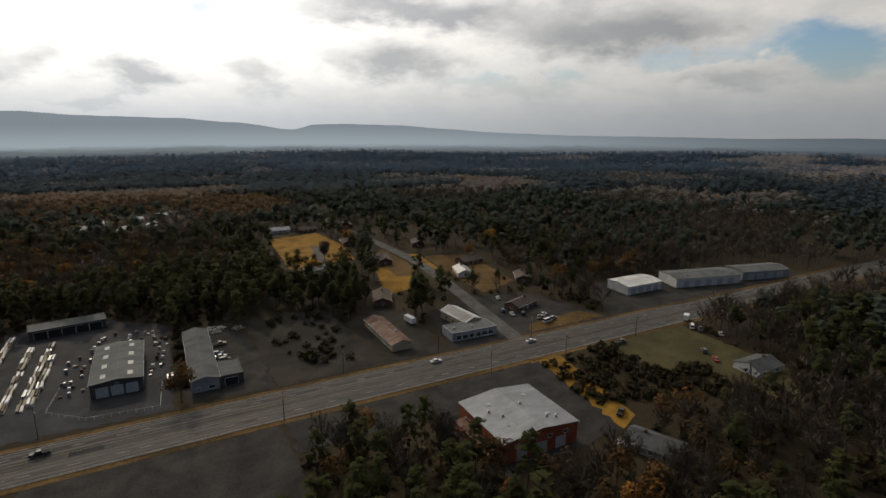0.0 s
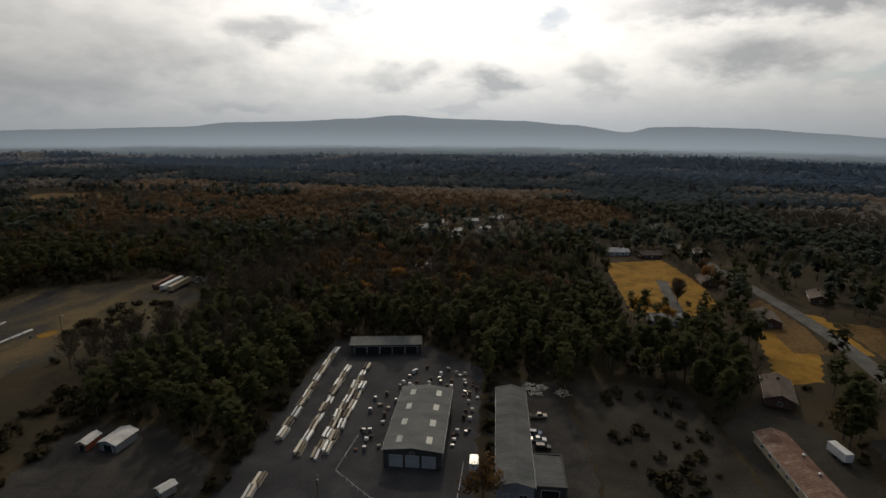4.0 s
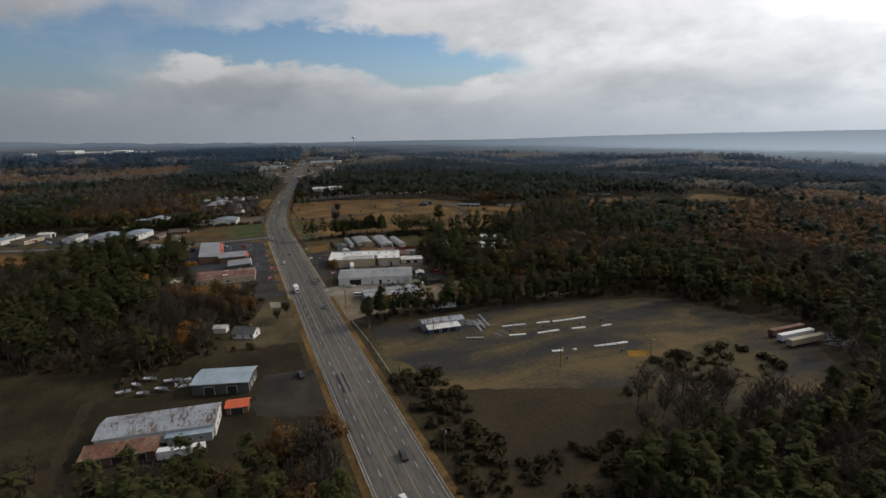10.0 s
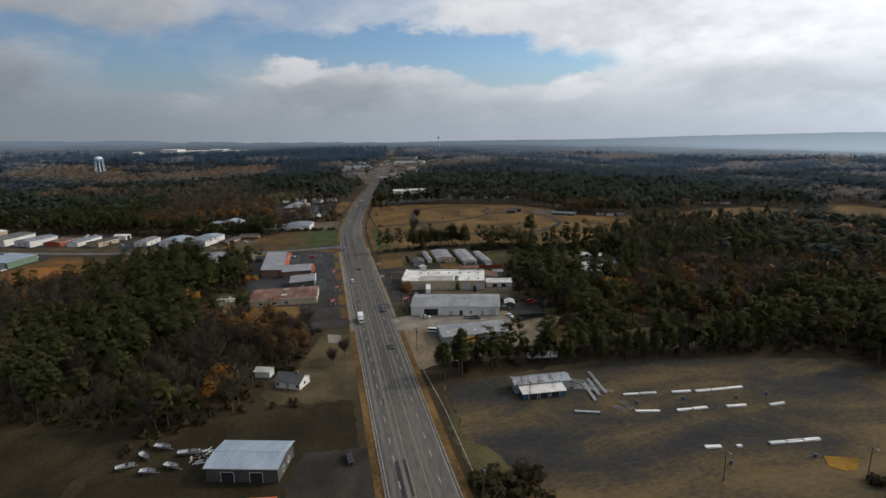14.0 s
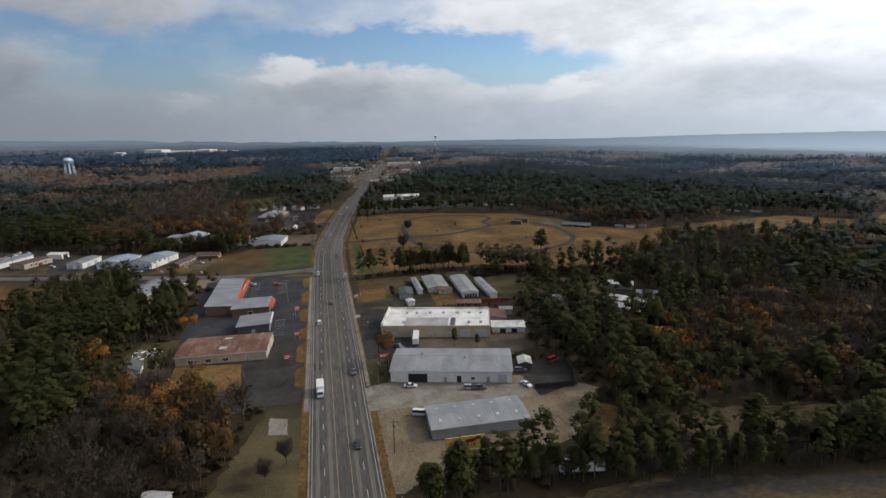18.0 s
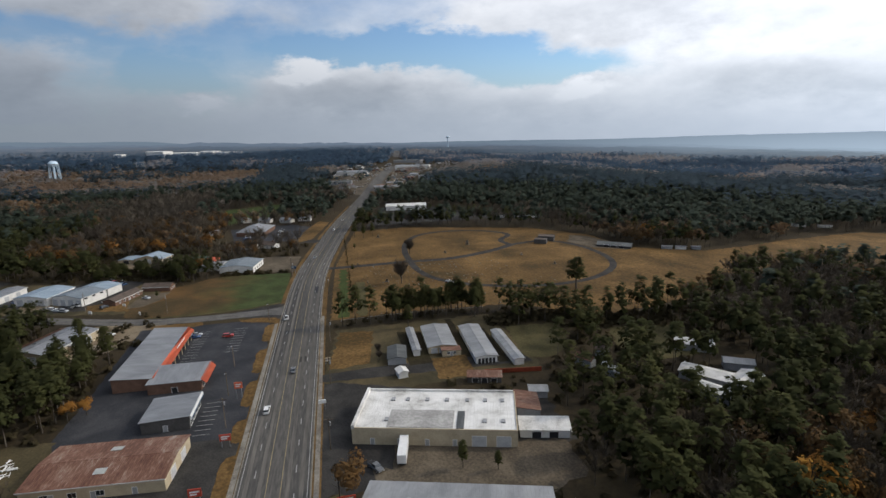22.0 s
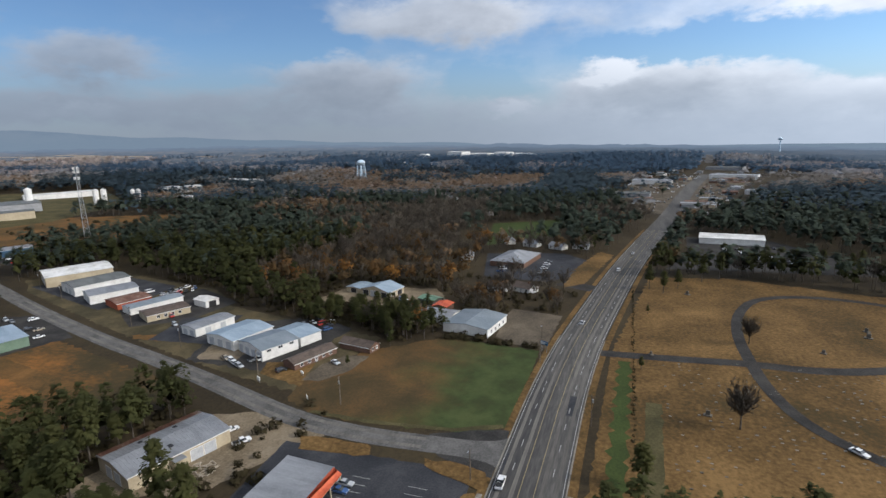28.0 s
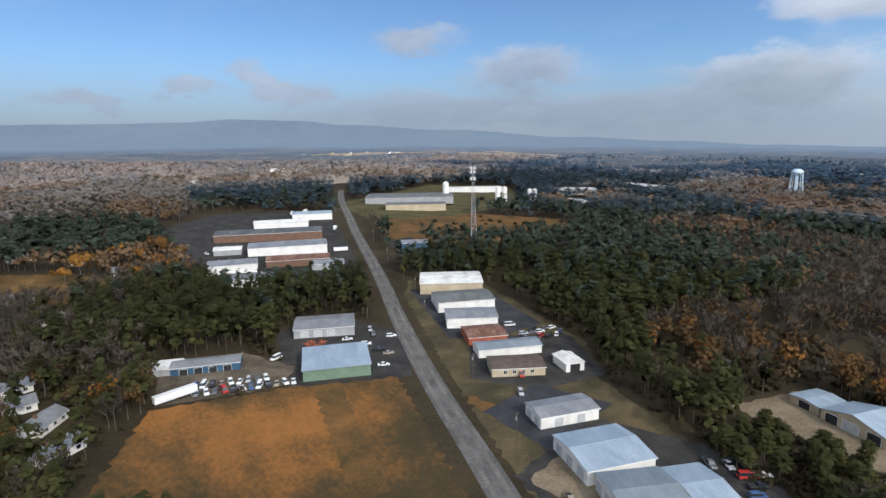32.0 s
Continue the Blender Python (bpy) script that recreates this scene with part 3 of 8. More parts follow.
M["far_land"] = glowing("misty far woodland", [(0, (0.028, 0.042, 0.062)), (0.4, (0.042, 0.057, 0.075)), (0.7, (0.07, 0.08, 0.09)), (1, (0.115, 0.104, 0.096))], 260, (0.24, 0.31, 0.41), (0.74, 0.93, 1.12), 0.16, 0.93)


# ---- terrain ----
def gz(x, y):
    """Height of the land: level along the highway, falling away beyond it on the sunny side and rising on the other."""
    d = y - 172.0
    s = min(1.0, max(0.0, (abs(d) - 90.0) / 650.0))
    w = s * s * (3 - 2 * s)
    r = math.hypot(x + 250, d)
    k = min(1.0, max(0.0, (r - 560) / 700))
    roll = 9.0 * (math.sin(x / 310 + 0.6) * math.cos(y / 270) + 0.6 * math.sin((x + y) / 170))
    return -0.0305 * d * w + roll * k - 0.018 * max(0.0, r - 2300)


def link_mesh(name, verts, faces, material, parent=None, label=""):
    me = bpy.data.meshes.new(name)
    me.from_pydata(verts, [], faces)
    me.materials.append(material)
    ob = new(name, me)
    if parent:
        ob.parent = parent
    if label:
        ob["label"] = label
    return ob


def part(name, bm, material, parent, label=""):
    """Link a bmesh as one mesh under a thing or a part."""
    me = bpy.data.meshes.new(name)
    bm.to_mesh(me)
    bm.free()
    for m in material if isinstance(material, (list, tuple)) else [material]:
        me.materials.append(m)
    ob = new(name, me)
    ob.parent = parent
    if label:
        ob["label"] = label
    return ob


def cube(bm, x0, x1, y0, y1, z0, z1, index=0):
    v = [bm.verts.new((x, y, z)) for z in (z0, z1) for y in (y0, y1) for x in (x0, x1)]
    for f in ((0, 2, 3, 1), (4, 5, 7, 6), (0, 1, 5, 4), (2, 6, 7, 3), (0, 4, 6, 2), (1, 3, 7, 5)):
        bm.faces.new([v[i] for i in f]).material_index = index
    return bm


def tube(bm, p, q, r0, r1=None, sides=8):
    """A tapered round bar from p to q."""
    r1 = r0 if r1 is None else r1
    p, q = Vector(p), Vector(q)
    turn = (q - p).to_track_quat("Z", "Y").to_matrix()
    rings = []
    for c, r in ((p, r0), (q, r1)):
        rings.append([bm.verts.new(c + turn @ Vector((r * math.cos(a), r * math.sin(a), 0))) for a in (2 * math.pi * i / sides for i in range(sides))])
    for i in range(sides):
        j = (i + 1) % sides
        bm.faces.new((rings[0][i], rings[0][j], rings[1][j], rings[1][i]))
    bm.faces.new(rings[0][::-1])
    bm.faces.new(rings[1])
    return bm


def thing(name, x, y, turn=0.0, label="", category="", group="", z=None):
    ob = new(name)
    ob.matrix_world = pose(x, y, gz(x, y) if z is None else z, 0, 0, turn)
    return tagged(ob, label, category, group)


def spaced(a, b, step):
    n = max(1, round((b - a) / step))
    return [a + (b - a) * i / n for i in range(n + 1)]


xs = spaced(-4900, -1300, 200) + spaced(-1280, 560, 20) + spaced(600, 4600, 200)
ys = spaced(-4800, -640, 208) + spaced(-620, 720, 20) + spaced(780, 4900, 206)
grid = [(x, y, gz(x, y) - 45.0 * min(1.0, max(0.0, (math.hypot(x + 250, y - 172) - 1850) / 200))) for y in ys for x in xs]
nx = len(xs)
quads = [(j * nx + i, j * nx + i + 1, (j + 1) * nx + i + 1, (j + 1) * nx + i) for j in range(len(ys) - 1) for i in range(nx - 1)]
ground = tagged(link_mesh("ground", grid, quads, M["ground"]), "brown leaf-littered winter ground under the woods", "ground", kind="structure")
CLEAR = []
SHEETS = []


def sheet(name, outline, material, lift, label, category, clear=4.0):
    """A flat patch of ground with a wavering outline, laid on the land."""
    bm = bmesh.new()
    pts = []
    for (x0, y0), (x1, y1) in zip(outline, outline[1:] + outline[:1]):
        k = max(1, int(math.hypot(x1 - x0, y1 - y0) / 3))
        soft_edge = 1.0 if category in ("grass", "field", "dirt", "gravel", "lawn", "scrub", "earth", "yard") else 0.3
        for i in range(k):
            a, b = x0 + (x1 - x0) * i / k, y0 + (y1 - y0) * i / k
            w = 0.0 if i == 0 else soft_edge
            pts.append((a + w * (0.7 * math.sin(a * 0.5 + b * 0.9) + 0.6 * math.sin(a * 1.7 - b * 1.4)), b + w * (0.7 * math.cos(a * 0.8 - b * 0.5) + 0.6 * math.sin(a * 1.3 + b * 1.9))))
    SHEETS.append(name)
    lift += 0.0035 * (len(SHEETS) % 9)
    bm.faces.new([bm.verts.new((x, y, 0)) for x, y in pts])
    lo, hi = (min(p[0] for p in pts), min(p[1] for p in pts)), (max(p[0] for p in pts), max(p[1] for p in pts))
    for axis in (0, 1):
        c = math.ceil(lo[axis] / 20) * 20
        while c < hi[axis]:
            co, no = [0, 0, 0], [0, 0, 0]
            co[axis], no[axis] = c, 1
            bmesh.ops.bisect_plane(bm, geom=bm.verts[:] + bm.edges[:] + bm.faces[:], plane_co=co, plane_no=no)
            c += 20
    bmesh.ops.triangulate(bm, faces=bm.faces[:])
    for v in bm.verts:
        v.co.z = gz(v.co.x, v.co.y) + lift
    for f in bm.faces:
        if f.normal.z < 0:
            f.normal_flip()
    if clear is not None:
        CLEAR.append((np.array(outline, float), clear))
    ob = part(name, bm, material, None)
    return tagged(ob, label, category, kind="structure")


def ribbon(name, line, widths, material, lift, label="", category="", step=8.0, clear=3.0, parent=None, offset=0.0):
    """A road or strip along a line, resampled so that it follows the land. offset: metres to the left of the line."""
    pts = []
    for i in range(len(line) - 1):
        (x0, y0), (x1, y1) = line[i], line[i + 1]
        w0, w1 = (widths[i], widths[i + 1]) if isinstance(widths, (list, tuple)) else (widths, widths)
        k = max(1, round(math.hypot(x1 - x0, y1 - y0) / step))
        pts += [(x0 + (x1 - x0) * j / k, y0 + (y1 - y0) * j / k, w0 + (w1 - w0) * j / k) for j in range(k)]
    pts.append((*line[-1], widths[-1] if isinstance(widths, (list, tuple)) else widths))
    verts, faces, left, right = [], [], [], []
    for i, (x, y, w) in enumerate(pts):
        a, b = pts[max(0, i - 1)], pts[min(len(pts) - 1, i + 1)]
        t = Vector((b[0] - a[0], b[1] - a[1])).normalized()
        for s in (offset + w / 2, offset - w / 2):
            px, py = x - t.y * s, y + t.x * s
            verts.append((px, py, gz(px, py) + lift))
        left.append((verts[-2][0], verts[-2][1]))
        right.append((verts[-1][0], verts[-1][1]))
        if i:
            k = 2 * i
            faces.append((k - 2, k - 1, k + 1, k))
    if clear is not None:
        CLEAR.append((np.array(left + right[::-1], float), clear))
    ob = link_mesh(name, verts, faces, material, parent)
    if category:
        tagged(ob, label, category, kind="structure")
    return ob


def bend(points, rounds=3):
    """Soften the corners of a line."""
    for _ in range(rounds):
        out = [points[0]]
        for (x0, y0), (x1, y1) in zip(points, points[1:]):
            out += [(x0 * 0.75 + x1 * 0.25, y0 * 0.75 + y1 * 0.25), (x0 * 0.25 + x1 * 0.75, y0 * 0.25 + y1 * 0.75)]
        points = out + [points[-1]]
    return points


# ---- the distance ----
RIDGE = [(-180, 268), (-150, 150), (-120, 40), (-90, -20), (-69, -22), (-58, -50), (-44, -62), (-36, -52), (-32, -34), (-26, -8), (-21, -2), (-18, -8), (-15.7, -50), (-10, 2), (-5, 30), (0, 38), (3, 46), (7.4, 70),
         (12, 44), (19, 18), (24, 14), (29, -20), (39, -29), (50, -40), (62, -55), (80, -45), (97, -30), (109, 35), (117, 55), (124, 92), (134, 136), (145, 205), (156, 258), (160, 292), (166, 304), (171, 284), (176, 273), (180, 268)]
verts, faces = [], []
steps = 720
for i in range(steps):
    yaw = -180 + 360 * i / steps
    for (a, za), (b, zb) in zip(RIDGE, RIDGE[1:]):
        if a <= yaw <= b:
            k = (yaw - a) / (b - a)
            k = k * k * (3 - 2 * k)
            top = za + (zb - za) * k
            break
    top += 3.0 * noise.noise((yaw * 0.9, 1.7, 0)) + 2.2 * noise.noise((yaw * 4.0, 5.1, 0)) + 1.2 * noise.noise((yaw * 14.0, 9.0, 0))
    c, s = math.cos(radians(yaw)), -math.sin(radians(yaw))
    base = -0.0305 * 4300 * c - 60
    for r, z in ((4150, base), (4350, base + (top - base) * 0.55), (4500, top), (4680, base - 60)):
        verts.append((-200 + r * s, 150 + r * c, z))
    k, m = 4 * i, 4 * ((i + 1) % steps)
    faces += [(k + j, m + j, m + j + 1, k + j + 1) for j in range(3)]
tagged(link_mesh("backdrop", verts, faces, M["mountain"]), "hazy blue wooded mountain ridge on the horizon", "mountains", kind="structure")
verts, faces = [], []
RINGS = [1780 * 1.0135 ** k for k in range(76)]
for i in range(900):
    yaw = 2 * math.pi * i / 900
    for j, r in enumerate(RINGS):
        x, y = -250 + r * math.sin(yaw), 172 + r * math.cos(yaw)
        swell = 9 * noise.noise((x / 420, y / 420, 3)) + 6 * noise.noise((x / 130, y / 130, 8)) + 5.5 * noise.noise((x / 34, y / 34, 5))
        verts.append((x, y, -0.0305 * (y - 172) - 0.018 * max(0.0, r - 2300) + (4 + swell * (0.6 + 0.0002 * r) if j else -25)))
    k, m = len(RINGS) * i, len(RINGS) * ((i + 1) % 900)
    faces += [(k + j, m + j, m + j + 1, k + j + 1) for j in range(len(RINGS) - 1)]
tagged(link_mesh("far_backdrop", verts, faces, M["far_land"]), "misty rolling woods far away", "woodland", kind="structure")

# pale sheet added over the land to lighten the gaps between far trees
cols, rows_y = spaced(-1900, 300, 100), spaced(-1800, -720, 90)
lawn = [(x, y, gz(x, y) + 1.2) for y in rows_y for x in cols]
cells = [(j * len(cols) + i, j * len(cols) + i + 1, (j + 1) * len(cols) + i + 1, (j + 1) * len(cols) + i) for j in range(len(rows_y) - 1) for i in range(len(cols) - 1) if rows_y[j + 1] < -1030 or cols[i] > -1120]
tagged(link_mesh("lawns_far", lawn, cells, M["dry_lawns"]), "pale dry lawns and streets of far suburbs", "grass", kind="structure")

# ---- roads ----
HIGHWAY = bend([(700, 180), (250, 178), (60, 177), (-60, 174.5), (-180, 172.5), (-520, 172.5), (-590, 175), (-650, 182), (-750, 195), (-870, 216), (-1000, 240), (-1180, 268), (-1500, 330), (-2200, 420)], 2)
road = ribbon("road", HIGHWAY, 18.4, M["asphalt"], 0.11, "five-lane grey asphalt highway with worn lane paint", "road", clear=7.0)


def marking(name, offset, width, material, dash=None, first=-900, last=420):
    """Paint along the highway, whole or in dashes, lying on the asphalt."""
    pts = [p for p in HIGHWAY if first <= p[0] <= last]
    if dash is None:
        ribbon(name, pts, width, material, 0.15, parent=road, clear=None, offset=offset)
        return
    length, gap = dash
    for (x0, y0), (x1, y1) in zip(pts, pts[1:]):
        d = math.hypot(x1 - x0, y1 - y0)
        u, k = ((x1 - x0) / d, (y1 - y0) / d), 0.0
        while k + length < d:
            a, b = (x0 + u[0] * k, y0 + u[1] * k), (x0 + u[0] * (k + length), y0 + u[1] * (k + length))
            ribbon(name, [a, b], width, material, 0.15, parent=road, clear=None, offset=offset)
            k += length + gap


for off in (1.75, -1.75):
    marking("yellow_line", off * 1.06, 0.16, M["yellow_line"])
    marking("wheel_track", off * 2.05, 1.1, M["wheel_track"])
    marking("wheel_track", off * 4.05, 1.1, M["wheel_track"])
    marking("lane_dash", off * 3.05, 0.2, M["white_line"], (3.4, 8.6))
    marking("edge_line", off * 4.95, 0.16, M["white_line"])
patch_rng = random.Random(5)
for k in range(13):
    px_ = -560 + k * 48 + patch_rng.uniform(-8, 8)
    ribbon("asphalt_patch", [(px_, 172.5), (px_ + patch_rng.uniform(4, 17), 172.5)] if px_ < -180 else [(px_, 173.2 + (px_ + 180) * 0.018), (px_ + 9, 173.4 + (px_ + 180) * 0.018)], patch_rng.choice((1.4, 2.6, 3.2)), patch_rng.choice((M["old_asphalt"], M["wheel_track"], M["dark_asphalt"])), 0.13, parent=road, clear=None, offset=patch_rng.choice((-7.2, -3.6, 0, 3.6, 7.2)))
for side in (1, -1):
    kerb_line = [p for p in HIGHWAY if -620 < p[0] < 300]
    ribbon("kerb", kerb_line, 0.45, M["concrete"], 0.27, "pale concrete kerb along the highway", "kerb", clear=None, offset=side * 9.5)
    ribbon("verge", [p for p in HIGHWAY if -900 < p[0] < 420], 2.4, M["tan_grass"], 0.085, "dry golden grass verge beside the highway", "verge", clear=None, offset=side * 10.9)
ribbon("pavement_south", [(-345, 172.5), (-505, 172.5)], 1.4, M["concrete"], 0.2, "pale concrete pavement beside the highway", "pavement", clear=None, offset=-10.9)
ribbon("pavement", [(-332, 172.5), (-500, 172.5)], 1.5, M["concrete"], 0.2, "pale concrete pavement beside the highway", "pavement", clear=None, offset=10.7)
SIDE = bend([(-519, 164), (-518, 143), (-517, 121), (-519.5, 96), (-530, 64), (-537, 43), (-546.5, 10), (-558, -35), (-581, -110), (-611, -198), (-655, -350), (-675, -411), (-720, -560), (-800, -760)], 2)
ribbon("road_side", SIDE, [17, 14, 11, 9.5] + [8.6] * (len(SIDE) - 4), M["lane_road"], 0.1, "narrow patched asphalt side road", "road", clear=9.0)
for off in (2.1, -2.1):
    ribbon("worn_lane", SIDE[6:], 1.5, M["wheel_track"], 0.14, clear=None, offset=off, label="pale worn wheel lane of the side road", category="road")
ribbon("road_back", bend([(139, 186), (144, 225), (149, 265), (155, 324), (150, 400), (140, 520), (170, 700)], 2), 8, M["lane_road"], 0.1, "quiet residential street climbing between lawns", "road", clear=3.0)
ribbon("road_hollow", bend([(-12, 500), (-14, 540), (-4, 600), (14, 670), (34, 745), (60, 860)], 2), 6, M["lane_road"], 0.1, "narrow street running straight through the woods", "road", clear=2.0)
ribbon("road_church", bend([(-700, 158), (-690, 178)], 1), 12, M["old_asphalt"], 0.1, "short asphalt entrance off the highway", "road")
ribbon("path_cemetery", bend([(-598, 186), (-599, 214), (-601, 240), (-599, 262), (-606, 286), (-617, 306), (-629, 321)], 2), 6, M["old_asphalt"], 0.1, "narrow asphalt drive through the cemetery", "drive", clear=1.0)
ribbon("path_ring", bend([(-629, 321), (-648, 316), (-668, 336), (-691, 315), (-699, 285), (-690, 258), (-662, 245), (-631, 240), (-604, 240), (-579, 241), (-556, 247), (-540, 261), (-529, 279), (-521, 312), (-530, 345), (-560, 372), (-610, 372), (-640, 352), (-629, 321)], 2), 4.5, M["old_asphalt"], 0.12, "looping narrow asphalt drive in the cemetery", "drive", clear=1.0)

# ---- open ground ----
sheet("grass_cemetery", [(-497, 187), (-500, 225), (-498, 273), (-470, 318), (-484, 384), (-517, 411), (-516, 527), (-532, 621), (-584, 684), (-614, 625), (-596, 537), (-581, 486), (-574, 446), (-596, 402), (-648, 393), (-690, 358), (-728, 252), (-722, 208), (-600, 190)],
      M["tan_grass"], 0.04, "broad field of dry tan cemetery grass", "grass")
sheet("pad_shelter", [(-650, 378), (-628, 366), (-604, 374), (-590, 396), (-606, 401), (-640, 391)], M["gravel"], 0.09, "pale gravel pad in front of a shelter", "gravel", None)
sheet("grass_strip", [(-500, 191), (-500, 196), (-592, 197.5), (-592, 193)], M["green_grass"], 0.06, "narrow green strip of grass in a ditch", "grass", None)
sheet("grass_strip_far", [(-500, 200), (-500, 205), (-560, 207), (-560, 202)], M["olive_grass"], 0.06, "narrow olive strip of grass in a ditch", "grass", None)
CLEAR.append((np.array([(-508, 112), (-476, 92), (-462, 78), (-470, 58), (-508, 90)], float), 0.0))
sheet("yard_gravel", [(-268, 192), (-274, 248), (-268, 274), (-250, 345), (-190, 375), (-140, 335), (-150, 290), (-170, 272), (-194, 213), (-206, 188)], M["shaded_yard_mix"], 0.05, "wide grey gravel storage yard", "yard")
sheet("yard_green", [(-262, 190), (-234, 190), (-227, 195), (-205, 203), (-207, 189), (-234, 186)], M["olive_grass"], 0.09, "dull green grass strip by the guard rail", "grass", None)
sheet("yard_straw", [(-199.3, 284), (-196, 292), (-192, 287), (-195, 281)], M["gold_grass"], 0.16, "patch of golden straw in the yard", "grass", None)
sheet("mound", [(-186, 288), (-195, 331), (-168, 330), (-150, 300), (-165, 284)], M["yard_dirt"], 0.12, "scrubby brown mound of earth", "earth", None)
# the cloud shade over the barn yard and field is in their colour
sheet("yard_barn", [(-178, 158), (-268, 158), (-262, 110), (-240, 84), (-180, 84)], M["shaded_earth"], 0.04, "rough olive grass round old metal barns", "grass", 2.0)
sheet("yard_track", [(-196, 163), (-236, 163), (-238, 142), (-214, 136), (-205, 140)], M["shaded_gravel"], 0.07, "gravel apron before the barns", "gravel", None)
sheet("yard_field", [(-264, 92), (-240, 80), (-200, 80), (-205, 50), (-262, 20), (-274, 44)], M["shaded_earth"], 0.04, "brown winter field behind the barns", "field", 2.0)
CLEAR.append((np.array([(-110, 165), (-20, 165), (-20, 112), (-110, 118)], float), 0.0))
CLEAR.append((np.array([(-596, 46), (-640, 34), (-642, 76), (-616, 98), (-604, 94), (-598, 70)], float), 0.0))
CLEAR.append((np.array([(54, 150), (82, 150), (80, 104), (132, 92), (132, 108), (176, 108), (174, 168), (136, 168)], float), 0.0))
CLEAR.append((np.array([(-130, 186), (-212, 186), (-196, 214), (-176, 262), (-150, 250), (-128, 222)], float), 0.0))
sheet("lot_sheds", [(-128, 184), (-72, 184), (-75, 205), (-100, 222), (-128, 220)], M["old_asphalt"], 0.05, "dark yard round small sheds", "yard", 2.0)
# the dark asphalt also carries the cloud shade over this yard
sheet("lot_lumber", [(-70, 190), (-2, 190), (-1, 272), (-24, 292), (-66, 292)], M["dark_asphalt"], 0.06, "asphalt lumber yard, dark with cloud shade put in", "yard", 1.0)
sheet("lot_garage", [(2, 192), (32, 190), (31, 230), (26, 264), (2, 262)], M["old_asphalt"], 0.06, "worn asphalt lot beside the long garage", "yard", 1.0)
sheet("scrub", [(33, 190), (76, 192), (72, 262), (30, 268)], M["shaded_gravel"], 0.04, "scrubby brown open bank", "scrub", 1.0)
sheet("lot_rust", [(76, 189), (106, 189), (108, 238), (98, 260), (76, 240)], M["shaded_gravel"], 0.06, "worn gravel drive beside the long rusted building", "drive", 1.0)
sheet("lot_cafe", [(106, 189), (198, 190), (192, 216), (184, 240), (150, 248), (118, 236)], M["old_asphalt"], 0.05, "asphalt car park of the roadside cafe", "car park", 2.0)
sheet("lawn_corner", [(150, 191), (196, 192), (190, 204), (156, 200)], M["tan_grass"], 0.09, "tan grass island by the car park", "grass", None)
sheet("lawn_bright", [(72, 345), (92, 336), (118, 352), (124, 392), (118, 452), (76, 440)], M["gold_grass"], 0.05, "bright golden winter lawn", "lawn", 3.0)
sheet("lawn_small", [(108, 270), (126, 274), (142, 308), (140, 330), (122, 322)], M["gold_grass"], 0.05, "golden sloping front lawn", "lawn", 2.0)
sheet("lawn_upper", [(160, 250), (190, 262), (196, 330), (164, 340)], M["tan_grass"], 0.05, "dull lawns round the houses", "lawn", 1.0)
sheet("lawn_bend", [(150, 300), (160, 300), (164, 345), (156, 350), (152, 330)], M["gold_grass"], 0.05, "golden lawn beside the street", "lawn", 1.0)
sheet("lawn_street", [(128, 300), (143, 300), (148, 330), (146, 370), (132, 360)], M["tan_grass"], 0.05, "dry tan lawn beside the street", "lawn", 1.0)
sheet("drive_lawn", [(92, 345), (98, 344), (106, 400), (100, 402)], M["lane_road"], 0.09, "concrete drive across the golden lawn", "drive", None)
sheet("lot_red", [(30, 165), (134, 165), (128, 112), (80, 108), (74, 146), (30, 146)], M["old_asphalt"], 0.06, "grey asphalt apron of the red brick warehouse", "yard", 1.0)
sheet("lot_empty", [(-40, 163), (28, 164), (30, 120), (-20, 110), (-50, 130)], M["old_asphalt"], 0.05, "empty dark asphalt lot", "lot", 1.0)
sheet("grass_red", [(130, 165), (146, 166), (138, 116), (126, 112)], M["gold_grass"], 0.07, "golden grass beside the warehouse drive", "grass", 1.0)
sheet("grass_east", [(166, 168), (222, 168), (222, 114), (202, 96), (180, 108), (170, 140)], M["olive_grass"], 0.05, "dull green-gold field with parked cars", "grass", 1.0)
sheet("lot_far", [(200, 190), (370, 188), (370, 222), (225, 236)], M["old_asphalt"], 0.05, "grey yard before the far warehouses", "yard", 2.0)
sheet("lot_green", [(-284, 184), (-350, 184), (-338, 240), (-322, 262), (-296, 240)], M["dirt"], 0.05, "pale concrete and gravel yard", "yard", 2.0)
sheet("apron", [(-327, 182), (-347, 182), (-345, 190), (-331, 238), (-322, 236)], M["concrete"], 0.09, "cracked pale concrete apron before the warehouse", "apron", None)
sheet("lawn_road", [(-343, 182), (-368, 182), (-366, 192), (-346, 191)], M["olive_grass"], 0.14, "patch of green lawn by the warehouse", "lawn", None)
sheet("lot_white", [(-366, 182), (-432, 182), (-428, 196), (-402, 258), (-376, 258)], M["old_asphalt"], 0.05, "worn asphalt yard round the white-roofed building", "yard", 2.0)
sheet("apron_gravel", [(-362, 200), (-376, 198), (-364, 240), (-352, 240)], M["gravel"], 0.09, "grey gravel between two warehouses", "gravel", None)
sheet("yard_dark", [(-346, 238), (-350, 260), (-326, 256), (-322, 240)], M["old_asphalt"], 0.09, "dark fenced asphalt yard", "yard", 2.0)
sheet("lot_storage", [(-432, 184), (-484, 190), (-486, 262), (-424, 266), (-420, 200)], M["yard_dirt"], 0.04, "rough grass round the storage units", "grass", 2.0)
sheet("drive_storage", [(-432, 184), (-438, 184), (-440, 200), (-440, 262), (-430, 264), (-431, 205)], M["old_asphalt"], 0.1, "worn drive past the storage units", "drive", None)
